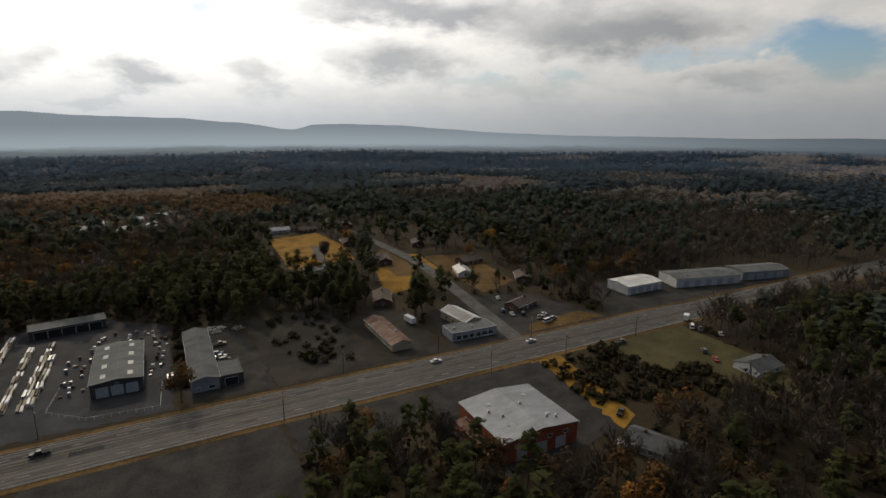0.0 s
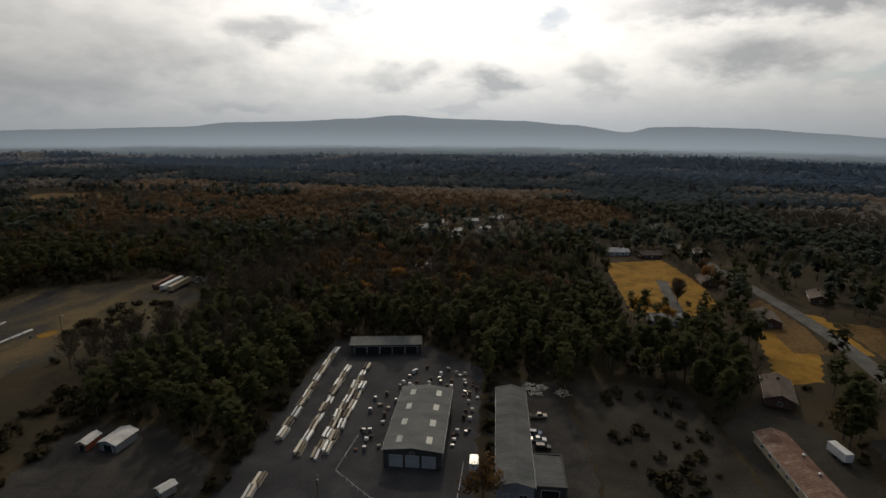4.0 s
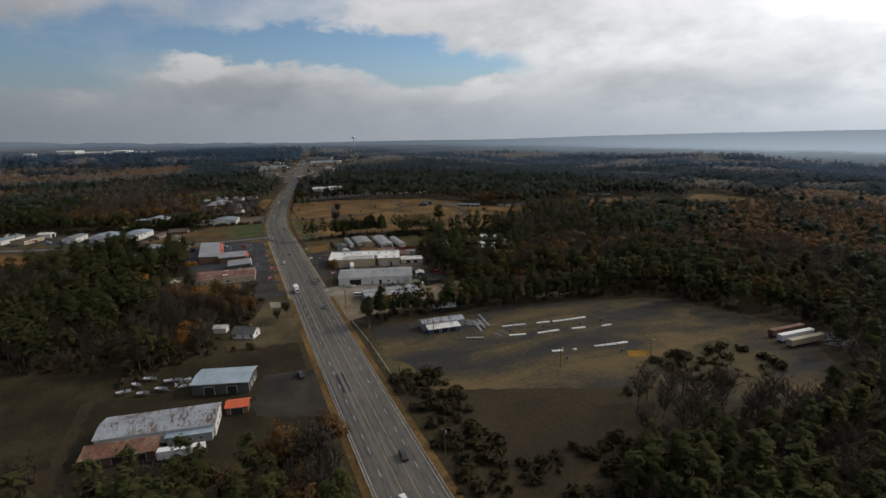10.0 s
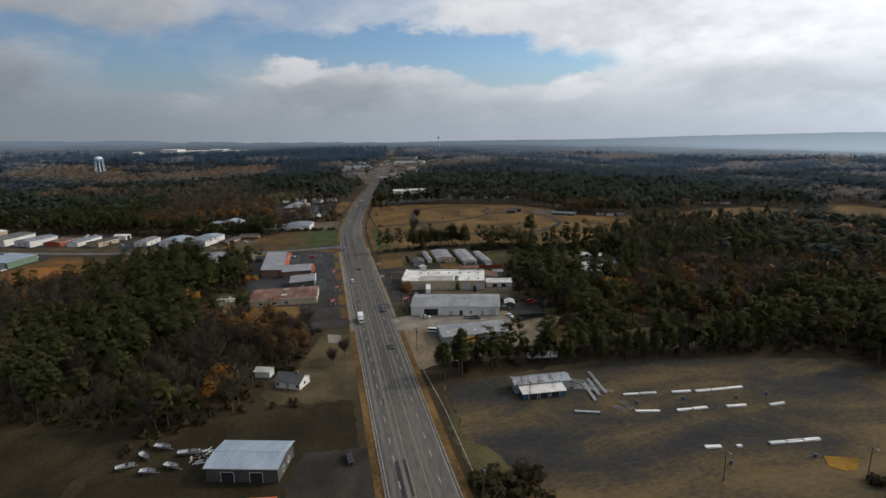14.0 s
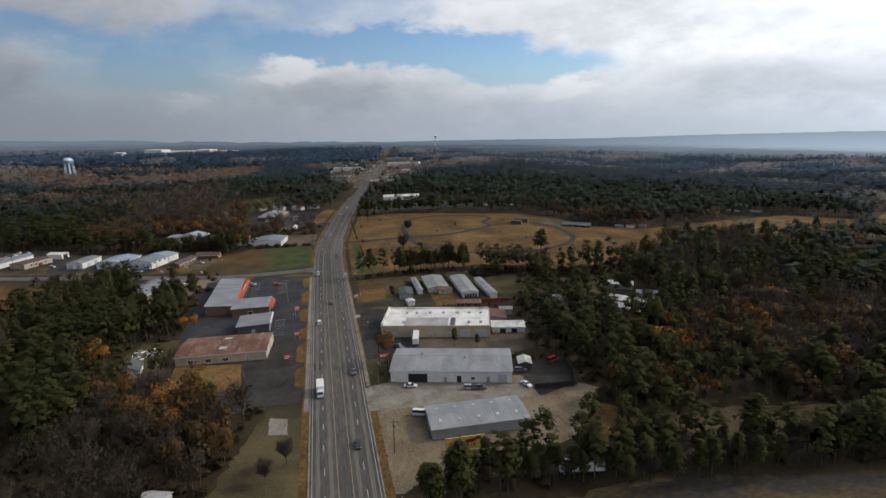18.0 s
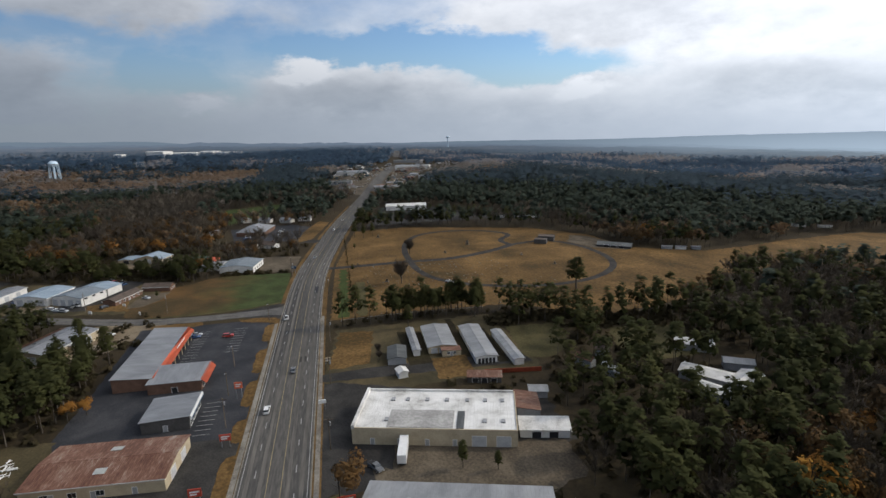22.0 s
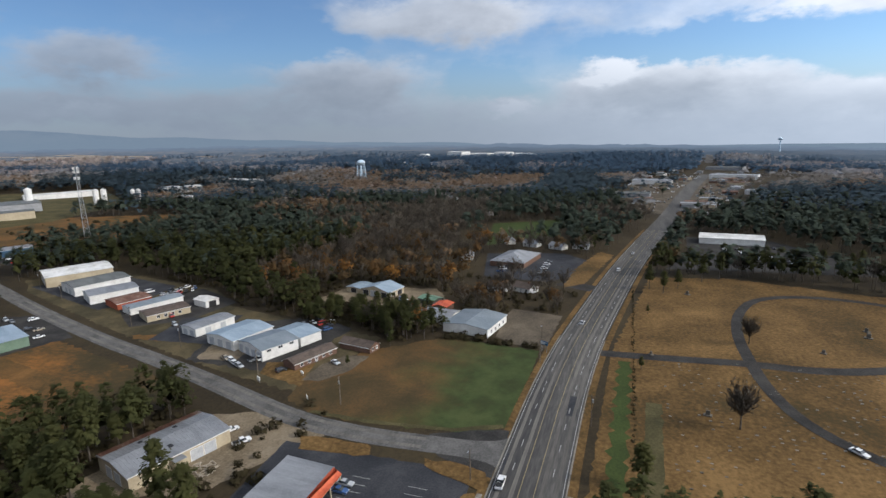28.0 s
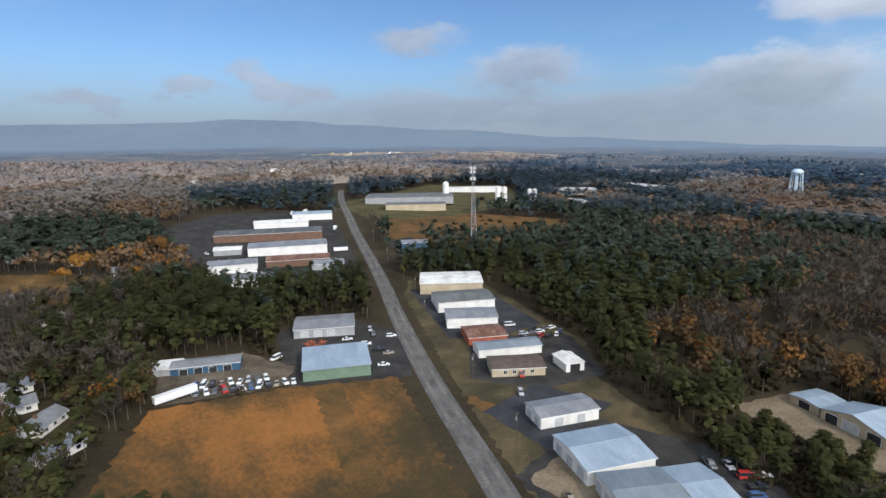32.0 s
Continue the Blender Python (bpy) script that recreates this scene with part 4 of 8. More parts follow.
# brown lanes at the storage rows, darkened by painting the buildings' shade in
sheet("lane_shade", [(-438, 226), (-472, 226.5), (-474, 216), (-438, 217)], M["shaded_earth"], 0.1, "trodden brown lane with painted shade beside the storage rows", "lane", None)
sheet("lane_storage", [(-440, 239.5), (-484, 240), (-484, 243), (-440, 243)], M["shaded_earth"], 0.1, "brown dirt lane with painted shade between storage rows", "lane", None)
sheet("lane_storage_far", [(-432, 251.5), (-468, 251.5), (-468, 255), (-432, 255)], M["shaded_earth"], 0.1, "brown dirt lane with painted shade between storage rows", "lane", None)
sheet("lawn_storage", [(-442, 186), (-480, 191), (-478, 206), (-444, 202)], M["tan_grass"], 0.1, "dry lawn by the highway", "lawn", None)
sheet("grass_storage", [(-424, 226), (-442, 226), (-442, 240), (-424, 240)], M["tan_grass"], 0.1, "dry grass by the storage units", "grass", None)
sheet("clearing", [(-434, 262), (-468, 265), (-466, 290), (-440, 284), (-432, 272)], M["olive_grass"], 0.04, "mossy olive clearing behind the storage rows", "grass", 0.0)
sheet("clearing_far", [(-432, 301), (-455, 308), (-450, 338), (-420, 332), (-418, 312)], M["olive_grass"], 0.04, "mossy clearing with farm sheds", "grass", 0.0)
sheet("field_hollow", [(-300, 268), (-300, 291), (-290, 334), (-274, 326), (-275, 300), (-286, 276)], M["yard_dirt"], 0.04, "bare brown field behind the tree row", "field", 1.0)
sheet("gravel_market", [(-388, 206), (-377, 254), (-362, 254), (-356, 240), (-369, 202)], M["gravel"], 0.085, "pale gravel between two warehouses", "gravel", 2.0)
sheet("creek_bank", [(-324, 247), (-318, 256), (-306, 262), (-296, 262), (-291, 248), (-302, 241)], M["tan_grass"], 0.04, "bare tan bank below the yard", "grass", 0.0)
sheet("lot_mall", [(-508, 100), (-508, 158), (-440, 163), (-402, 162), (-402, 104), (-436, 104)], M["dark_asphalt"], 0.05, "dark asphalt car park of the strip mall", "car park", 1.0)
sheet("lot_old", [(-402, 162), (-340, 162), (-338, 138), (-352, 122), (-384, 108), (-402, 110)], M["old_asphalt"], 0.06, "cracked asphalt lot", "lot", 1.0)
sheet("lot_grass", [(-383, 110), (-377, 136), (-357, 138), (-352, 124), (-362, 112)], M["tan_grass"], 0.1, "dry tan lot beside the rust-roofed shop", "lot", 1.0)
for x0, x1 in ((-350, -368), (-372, -392), (-398, -412), (-420, -440), (-446, -470), (-478, -500)):
    sheet("island", [(x0 - 1.5, 157.2), (x0, 159.5), (x0 - 1.5, 161.4), (x1 + 2, 161.4), (x1, 160.4), (x1 + 1, 158), (x1 + 4, 157)], M["tan_grass"], 0.13, "golden grass island between drives", "traffic island", None)
sheet("island_far", [(-512, 102), (-513, 114), (-512, 126), (-508, 127.5), (-506, 116), (-505, 106)], M["tan_grass"], 0.13, "kerbed grass island at the car park's end", "grass", None)
sheet("island_corner", [(-511, 143), (-511, 153), (-509, 161), (-501, 162), (-503, 157), (-506, 147)], M["tan_grass"], 0.13, "kerbed grass island at the road corner", "grass", None)
sheet("yard_house", [(-266, 163), (-336, 163), (-338, 150), (-316, 143), (-296, 138), (-288, 126), (-270, 128)], M["yard_dirt"], 0.04, "dull brown yard beside the highway", "yard", 1.0)
sheet("junction", [(-531, 163), (-529, 154), (-523, 140), (-513, 146), (-509, 154), (-507, 163)], M["old_asphalt"], 0.075, "worn asphalt at the side road junction", "junction", 2.0)
sheet("slab", [(-331, 150.5), (-329, 156), (-319.5, 156.5), (-321, 150.5)], M["concrete"], 0.1, "bare broken concrete slab", "slab", None)
sheet("field_green", [(-524.5, 97), (-532, 84), (-545, 82), (-577, 92), (-600, 120), (-594, 162), (-532, 163), (-526, 146), (-523.5, 118)], M["field_mixed"], 0.05, "mown field, brown turning green", "field", 2.0)
sheet("verge_side", [(-524.5, 97), (-523.5, 118), (-526, 146), (-532, 161), (-534, 160), (-528, 146), (-525.5, 118), (-526.5, 98)], M["olive_grass"], 0.09, "dull olive verge along the side road", "verge", None)
sheet("lot_shop", [(-597, 164), (-640, 166), (-646, 140), (-630, 140), (-606, 141), (-599, 150)], M["gravel"], 0.06, "pale gravel lot of the white metal shop", "lot", 1.0)
CLEAR.append((np.array([(-600, 118), (-628, 140), (-606, 142), (-597, 150)], float), 1.0))
sheet("lot_church", [(-636, 30), (-668, 38), (-672, 90), (-636, 114), (-614, 98), (-630, 76), (-634, 50)], M["dirt"], 0.05, "pale dirt yard round the blue-roofed barn", "yard", 2.0)
sheet("strip_industry", [(-536, 84), (-592, 92), (-604, 40), (-616, -10), (-640, -40), (-660, -150), (-622, -178), (-604, -150), (-566, -32), (-545, 40)], M["yard_dirt"], 0.05, "rough grass between the small workshops", "grass", 2.0)
sheet("lot_works", [(-549, 22), (-592, 12), (-612, 52), (-598, 74), (-548, 66)], M["old_asphalt"], 0.08, "asphalt yard round the blue-roofed workshops", "yard", None)
sheet("lot_unit", [(-563, -12), (-592, -18), (-604, 8), (-566, 18)], M["dark_asphalt"], 0.09, "dark asphalt lot of the white unit", "lot", None)
sheet("lot_units", [(-574, -36), (-600, -74), (-640, -50), (-622, -10), (-590, -14)], M["old_asphalt"], 0.085, "worn lot between workshops", "lot", None)
sheet("lot_halls", [(-590, -76), (-612, -158), (-652, -140), (-640, -70), (-612, -66)], M["dark_asphalt"], 0.095, "dark asphalt before the white halls", "lot", None)
sheet("lot_office", [(-545, 81), (-560, 81), (-570, 86), (-572, 96), (-558, 95), (-546, 88)], M["gravel"], 0.095, "pale gravel lot before the brick offices", "lot", None)
sheet("grass_bank", [(-546, 62), (-556, 58), (-560, 78), (-540, 84)], M["tan_grass"], 0.1, "dry golden patch by the side road", "grass", None)
sheet("grass_gap", [(-565, 8), (-573, 4), (-566, -28), (-562, -20)], M["brown_field"], 0.1, "brown grass between workshop drives", "grass", None)
sheet("dirt_patch", [(-552, 26), (-566, 22), (-566, 42), (-553, 44)], M["dirt"], 0.1, "pale dirt island before the blue-roofed workshop", "dirt", None)
sheet("field_rust", [(-445, -20), (-466, -74), (-512, -66), (-551, -52), (-533, 24), (-524, 44), (-505, 34), (-462, 0)], M["rust_field"], 0.05, "orange-brown mown field in rows", "field", 1.0)
sheet("lawn_cabins", [(-394, -322), (-400, -238), (-438, -232), (-462, -266), (-436, -302)], M["tan_grass"], 0.05, "tan grass round cabins among the trees", "grass", 1.0)
sheet("field_dark", [(-520, -62), (-530, -60), (-518, 10), (-508, 8)], M["brown_field"], 0.09, "dark strip across the mown field", "field", None)
sheet("yard_cars", [(-468, -76), (-472, -112), (-505, -112), (-520, -84), (-512, -68)], M["gravel"], 0.07, "gravel yard full of old cars", "yard", 1.0)
sheet("yard_greenhall", [(-512, -66), (-524, -130), (-560, -132), (-578, -90), (-556, -50)], M["old_asphalt"], 0.06, "asphalt yard round the green workshop", "yard", 1.0)
sheet("yard_junk", [(-366, 88), (-366, 106), (-386, 110), (-412, 106), (-412, 90), (-386, 84)], M["yard_dirt"], 0.05, "trodden yard with junk beside a small house", "yard", 0.0)
sheet("yard_shed", [(-468, 56), (-480, 92), (-518, 112), (-522, 84), (-512, 62)], M["dirt"], 0.06, "pale dirt yard by the grey warehouse", "yard", 0.0)
sheet("yard_mills", [(-500, -440), (-508, -240), (-520, -198), (-602, -200), (-655, -400), (-660, -470), (-560, -500)], M["old_asphalt"], 0.05, "worn grey asphalt yard of the mill sheds", "yard", 3.0)
sheet("lot_blue", [(-640, -212), (-664, -222), (-676, -262), (-690, -300), (-662, -296), (-650, -250)], M["old_asphalt"], 0.08, "worn lot before the blue-walled workshop", "lot", 1.0)
sheet("field_tower", [(-668, -300), (-690, -390), (-800, -402), (-880, -310), (-850, -240), (-760, -235), (-712, -250)], M["brown_field"], 0.05, "rough brown field round the mast", "field", -4.0)
sheet("yard_factory", [(-690, -390), (-700, -520), (-900, -640), (-1000, -560), (-930, -430), (-790, -380)], M["olive_grass"], 0.05, "dull grass and drives round the factories", "yard", 2.0)
sheet("lot_chapel", [(-700, 150), (-705, 110), (-770, 96), (-780, 150), (-760, 170), (-720, 168)], M["dark_asphalt"], 0.05, "dark car park round the church hall", "car park", 2.0)
sheet("verge_chapel", [(-690, 160), (-700, 172), (-780, 186), (-790, 176), (-740, 164)], M["tan_grass"], 0.08, "golden grass bank at the bend", "grass", 2.0)
sheet("lawn_chapel", [(-800, 88), (-905, 68), (-935, 130), (-850, 138)], M["green_grass"], 0.05, "green lawn beyond the church hall", "lawn", 0.0)
sheet("lot_market", [(-745, 218), (-790, 235), (-860, 240), (-850, 300), (-790, 330), (-756, 394), (-738, 394), (-748, 330), (-748, 260)], M["old_asphalt"], 0.05, "grey lots beyond the cemetery", "lot", 2.0)
sheet("lot_town", [(-985, 220), (-985, 262), (-1180, 330), (-1420, 400), (-1440, 300), (-1300, 230), (-1150, 185)], M["gravel"], 0.04, "grey car parks and verges of the town", "car park", None)
sheet("field_hill", [(-532, 621), (-576, 690), (-620, 760), (-540, 800), (-470, 700), (-490, 600)], M["tan_grass"], 0.05, "tan hill pasture", "grass", 2.0)

# ---- buildings ----
rng = random.Random(7)


def opening(owner, side, L, W, pos, width, z0, height, kind):
    """A door, window or dark bay panel set on one wall of a building, with its frame, leaf and glass."""
    holder = new("window" if kind == "window" else "door")
    holder.parent = owner
    x, y, turn = {"x+": (L / 2, pos, 90), "x-": (-L / 2, pos, -90), "y+": (pos, W / 2, 180), "y-": (pos, -W / 2, 0)}[side]
    holder.matrix_local = pose(x, y, z0, 0, 0, turn)
    w, f = width / 2, 0.1
    bm = bmesh.new()
    cube(bm, -w - f, -w, -0.07, 0.02, 0, height)
    cube(bm, w, w + f, -0.07, 0.02, 0, height)
    cube(bm, -w - f, w + f, -0.07, 0.02, height, height + f)
    if kind == "window":
        cube(bm, -w - f, w + f, -0.12, 0.02, -f, 0)
        cube(bm, -0.03, 0.03, -0.06, 0.02, 0, height)
    part("frame", bm, M["trim_white"], holder)
    bm = bmesh.new()
    cube(bm, -w, w, -0.03, 0.02, 0, height)
    if kind == "roll":
        k = int(height / 0.5)
        bmesh.ops.subdivide_edges(bm, edges=[e_ for e_ in bm.edges if abs(e_.verts[0].co.z - e_.verts[1].co.z) > 0.1], cuts=2 * k)
        for v in bm.verts:
            if v.co.y < -0.02 and round(v.co.z / height * (2 * k + 1)) % 2:
                v.co.y -= 0.03
    # "dark" is a flat panel: a dark door, and the painted shade of open bays
    part({"window": "pane", "roll": "shutter"}.get(kind, "leaf"), bm, {"window": M["glass"], "roll": M["door_grey"], "door": M["wall_grey"], "dark": M["door_dark"]}[kind], holder)


def building(name, label, category, x, y, L, W, turn, h, rise, roof, wall, style="gable", over=0.4, openings=(), skylights=None, vents=0, trim=True, step=1.0, z=None, wall_label="", roof_label="", group=""):
    """A shed, shop or house: walls, a ribbed roof with thickness, trim, doors and windows. L runs along turn; the ridge along L."""
    ob = thing(name, x, y, turn, label, category, group, z)
    a = math.radians(turn)
    c, s = math.cos(a), math.sin(a)
    CLEAR.append((np.array([(x + c * u - s * v, y + s * u + c * v) for u, v in ((-L / 2, -W / 2), (L / 2, -W / 2), (L / 2, W / 2), (-L / 2, W / 2))]), 3.0))
    l, w, e = L / 2, W / 2, 0.14
    bm = bmesh.new()
    if style == "gable":
        pts = [(-w, -1.2), (w, -1.2), (w, h), (0, h + rise), (-w, h)]
    elif style == "shed":
        pts = [(-w, -1.2), (w, -1.2), (w, h + rise), (-w, h)]
    else:
        pts = [(-w, -1.2), (w, -1.2), (w, h), (-w, h)]
    ends = [[bm.verts.new((sx, p, q)) for p, q in pts] for sx in (-l, l)]
    bm.faces.new(ends[0][::-1])
    bm.faces.new(ends[1])
    for i in range(len(pts)):
        j = (i + 1) % len(pts)
        bm.faces.new((ends[0][i], ends[0][j], ends[1][j], ends[1][i]))
    bmesh.ops.recalc_face_normals(bm, faces=bm.faces[:])
    part("wall", bm, wall, ob, wall_label)
    # roof slopes
    o = over
    if style == "gable":
        k = rise / w
        slopes = [(-w - o, h - k * o, 0, h + rise), (w + o, h - k * o, 0, h + rise)]
    elif style == "shed":
        k = rise / W
        slopes = [(-w - o, h - k * o, w + o, h + rise + k * o)]
    elif style == "hip":
        slopes = []
    else:
        slopes = [(-w + 0.3, h + 0.0, w - 0.3, h + 0.12)]
        o = -0.3
    bm = bmesh.new()
    up = 0.02
    if style == "hip":
        # four slopes that meet in a short ridge, over a closed soffit
        cut = max(0.5, l - w)
        eave = [bm.verts.new((a_ * (l + o), b_ * (w + o), h)) for a_, b_ in ((-1, -1), (1, -1), (1, 1), (-1, 1))]
        ridge = [bm.verts.new((-cut, 0, h + rise)), bm.verts.new((cut, 0, h + rise))]
        for f in ((eave[0], eave[1], ridge[1], ridge[0]), (eave[1], eave[2], ridge[1]), (eave[2], eave[3], ridge[0], ridge[1]), (eave[3], eave[0], ridge[0]), tuple(eave[::-1])):
            bm.faces.new(f)
    for y0, z0, y1, z1 in slopes:
        # one folded sheet with raised seams, closed by its underside
        seam = [(-l - o, 0.0)]
        for u in (spaced(-l - o + 0.3, l + o - 0.3, step) if step else ()):
            seam += [(u - 0.07, 0.0), (u, 0.045), (u + 0.07, 0.0)]
        seam.append((l + o, 0.0))
        tops = [[bm.verts.new((u, yy, zz + up + e + dz)) for u, dz in seam] for yy, zz in ((y0, z0), (y1, z1))]
        lows = [[bm.verts.new((u, yy, zz + up)) for u in (-l - o, l + o)] for yy, zz in ((y0, z0), (y1, z1))]
        for i in range(len(seam) - 1):
            bm.faces.new((tops[0][i], tops[0][i + 1], tops[1][i + 1], tops[1][i]))
        bm.faces.new((lows[0][0], lows[1][0], lows[1][1], lows[0][1]))
        for r in (0, 1):
            bm.faces.new([lows[r][0], lows[r][1], *tops[r][::-1]])
        for i, j in ((0, 0), (1, -1)):
            bm.faces.new((lows[0][i], lows[1][i], tops[1][j], tops[0][j]))
    bmesh.ops.remove_doubles(bm, verts=bm.verts[:], dist=0.001)
    bmesh.ops.recalc_face_normals(bm, faces=bm.faces[:])
    part("roof", bm, roof, ob, roof_label)
    if style == "gable":
        bm = bmesh.new()
        v = [bm.verts.new((sx, yy, zz)) for sx in (-l - o, l + o) for yy, zz in ((-0.35, h + rise - 0.35 * rise / w + up + e + 0.05), (0, h + rise + up + e + 0.09), (0.35, h + rise - 0.35 * rise / w + up + e + 0.05))]
        bm.faces.new((v[0], v[1], v[4], v[3]))
        bm.faces.new((v[1], v[2], v[5], v[4]))
        part("ridge_cap", bm, roof, ob)
    if style == "flat":
        bm = bmesh.new()
        for b in ((-l - 0.05, l + 0.05, -w - 0.05, -w + 0.3), (-l - 0.05, l + 0.05, w - 0.3, w + 0.05), (-l - 0.05, -l + 0.3, -w + 0.3, w - 0.3), (l - 0.3, l + 0.05, -w + 0.3, w - 0.3)):
            cube(bm, *b, h - 0.25, h + 0.45)
        part("parapet", bm, wall if wall is not M["wall_brick"] else M["trim_white"], ob)
    elif trim:
        for sy in ((-1, 1) if style == "gable" and L > 12 else ()):
            bm = bmesh.new()
            zz = slopes[0][1]
            cube(bm, -l - o, l + o, sy * (w + o) - 0.06, sy * (w + o) + 0.06, zz - 0.12, zz + 0.1)
            part("gutter", bm, M["trim_white"], ob)
    if skylights:
        nu, rows_, sl, sw = skylights
        for i in range(nu):
            for r in range(rows_):
                y0, z0, y1, z1 = slopes[r % len(slopes)]
                u = -l + L * (i + 0.5) / nu
                f0, f1 = 0.5 - sl / 2, 0.5 + sl / 2
                bm = bmesh.new()
                v = [bm.verts.new((u + d, y0 + (y1 - y0) * f, z0 + (z1 - z0) * f + up + e + 0.11)) for f in (f0, f1) for d in (-sw / 2, sw / 2)]
                bm.faces.new((v[0], v[1], v[3], v[2]))
                bmesh.ops.solidify(bm, geom=bm.faces[:], thickness=0.06)
                part("skylight", bm, M["skylight"], ob, "cloudy white skylight")
    for i in range(vents):
        bm = bmesh.new()
        u, v_ = rng.uniform(-l * 0.8, l * 0.8), rng.uniform(-w * 0.75, w * 0.75)
        zz = h + (rise * (1 - abs(v_) / w) if style == "gable" else 0.1)
        tube(bm, (u, v_, zz), (u, v_, zz + 0.9), 0.35, 0.35)
        tube(bm, (u, v_, zz + 0.9), (u, v_, zz + 1.1), 0.6, 0.2)
        part("roof_vent", bm, M["steel"], ob)
    for op in openings:
        opening(ob, op[0], L, W, *op[1:])
    return ob


def row(side, kind, a, b, count, width, z0, height):
    """Alike openings spaced evenly along one wall."""
    return [(side, a + (b - a) * (i + 0.5) / count, width, z0, height, kind) for i in range(count)]


R = row
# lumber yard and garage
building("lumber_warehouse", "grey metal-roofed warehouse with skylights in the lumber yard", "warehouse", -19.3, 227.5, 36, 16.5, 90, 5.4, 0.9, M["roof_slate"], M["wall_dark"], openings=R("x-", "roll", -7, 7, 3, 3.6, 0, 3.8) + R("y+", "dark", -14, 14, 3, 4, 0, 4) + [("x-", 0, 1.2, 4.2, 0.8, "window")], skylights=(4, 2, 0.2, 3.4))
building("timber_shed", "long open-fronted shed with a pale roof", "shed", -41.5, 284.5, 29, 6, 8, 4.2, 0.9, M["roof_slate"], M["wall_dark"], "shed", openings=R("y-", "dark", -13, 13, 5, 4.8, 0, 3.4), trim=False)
building("garage", "long dark-roofed garage building", "garage", 9, 224, 51, 9.5, 90, 4.6, 1.2, M["roof_dark"], M["wall_grey"], openings=R("y-", "roll", -24, 24, 6, 3.2, 0, 3.2) + [("x-", -2, 2, 0.9, 1.2, "window"), ("x-", 2.5, 1.1, 0, 2.1, "door")])
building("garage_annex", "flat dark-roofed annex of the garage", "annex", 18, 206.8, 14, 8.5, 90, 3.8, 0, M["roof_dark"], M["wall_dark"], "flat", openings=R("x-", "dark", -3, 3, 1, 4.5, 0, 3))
rust = building("rust_hall", "long low building with a rusted brown roof", "building", 87, 216, 33, 9, 91, 3.2, 1.5, M["roof_rust"], M["wall_tan"], openings=R("y+", "window", -14, 14, 6, 1.4, 1, 1.2) + R("y-", "door", -14, 14, 3, 1.1, 0, 2.1), vents=2)
building("cafe", "grey roadside cafe with a flat dark roof", "cafe", 122.5, 202, 23, 10.5, -2, 3.8, 0, M["roof_slate"], M["wall_grey"], "flat", openings=R("y-", "window", -10, 10, 6, 2.4, 0.8, 1.8) + [("y-", 0, 1.4, 0, 2.2, "door")], vents=3)
building("cafe_hall", "half-stripped gabled hall with bare rafters behind the cafe", "hall", 126.5, 217, 20, 10, 98, 4, 1.8, M["roof_white"], M["wall_tan"], openings=R("y+", "window", -8, 8, 3, 1.5, 1, 1.3))
for k in range(11):
    holder = thing("rafter", 126.5 - 1.3 * (k - 5) * 0.14, 217 + (k - 5) * 1.7, 98, "bare timber rafter on the stripped roof slope", "rafter", "bare rafters", z=0)
    bm = bmesh.new()
    tube(bm, (0, 5.1, 4.2), (0, 0.2, 6.2), 0.16, sides=4)
    part("beam", bm, M["wood"], holder)
building("brick_warehouse", "red brick warehouse with a broad grey metal roof", "warehouse", 95.5, 126.5, 26, 27.5, 90, 7.2, 1.5, M["roof_grey"], M["wall_red"], openings=R("y+", "dark", -11, 11, 3, 3.6, 0.6, 3.4) + R("x-", "roll", -11, 11, 3, 3.6, 0, 3.8) + R("x-", "window", -12, 12, 4, 1.6, 4.6, 1.1) + R("y-", "door", -9, 9, 2, 1.2, 0, 2.1), vents=5, skylights=(2, 2, 0.1, 1.6))
dock = thing("loading_dock", 79.5, 126, 90, "raised red brick loading dock along the warehouse", "dock")
bm = cube(bmesh.new(), -10, 10, -1.6, 1.6, -0.8, 1.2)
part("platform", bm, M["wall_red"], dock)
bm = cube(bmesh.new(), -10.3, 10.3, -1.9, 1.9, 3.4, 3.55)
part("canopy", bm, M["roof_rust"], dock)
for k in (-9.5, -3, 3, 9.5):
    part("post", tube(bmesh.new(), (k, 1.6, 1.2), (k, 1.6, 3.4), 0.09, sides=6), M["steel"], dock)
building("white_depot", "low depot with a bright white roof", "depot", 246, 218.5, 27, 16, 0, 5, 1.0, M["roof_white"], M["wall_white"], openings=R("y-", "roll", -12, 12, 4, 4, 0, 3.8))
building("far_store", "long grey-roofed store by the highway", "store", 294, 211, 46, 17, -13, 5.5, 1.2, M["roof_slate"], M["wall_white"], openings=R("y-", "roll", -20, 20, 5, 4, 0, 4), vents=4)
building("far_store", "long grey-roofed store by the highway", "store", 339, 203, 36, 15, -13, 5.5, 1.2, M["roof_slate"], M["wall_grey"], openings=R("y-", "roll", -15, 15, 4, 4, 0, 4))
HOUSE_WIN = R("y-", "window", -6, 6, 3, 1.3, 0.9, 1.2) + R("y+", "window", -6, 6, 3, 1.3, 0.9, 1.2) + [("y-", 0, 1.0, 0, 2.1, "door"), ("x+", 0, 1.2, 0.9, 1.2, "window"), ("x-", 0, 1.2, 0.9, 1.2, "window")]


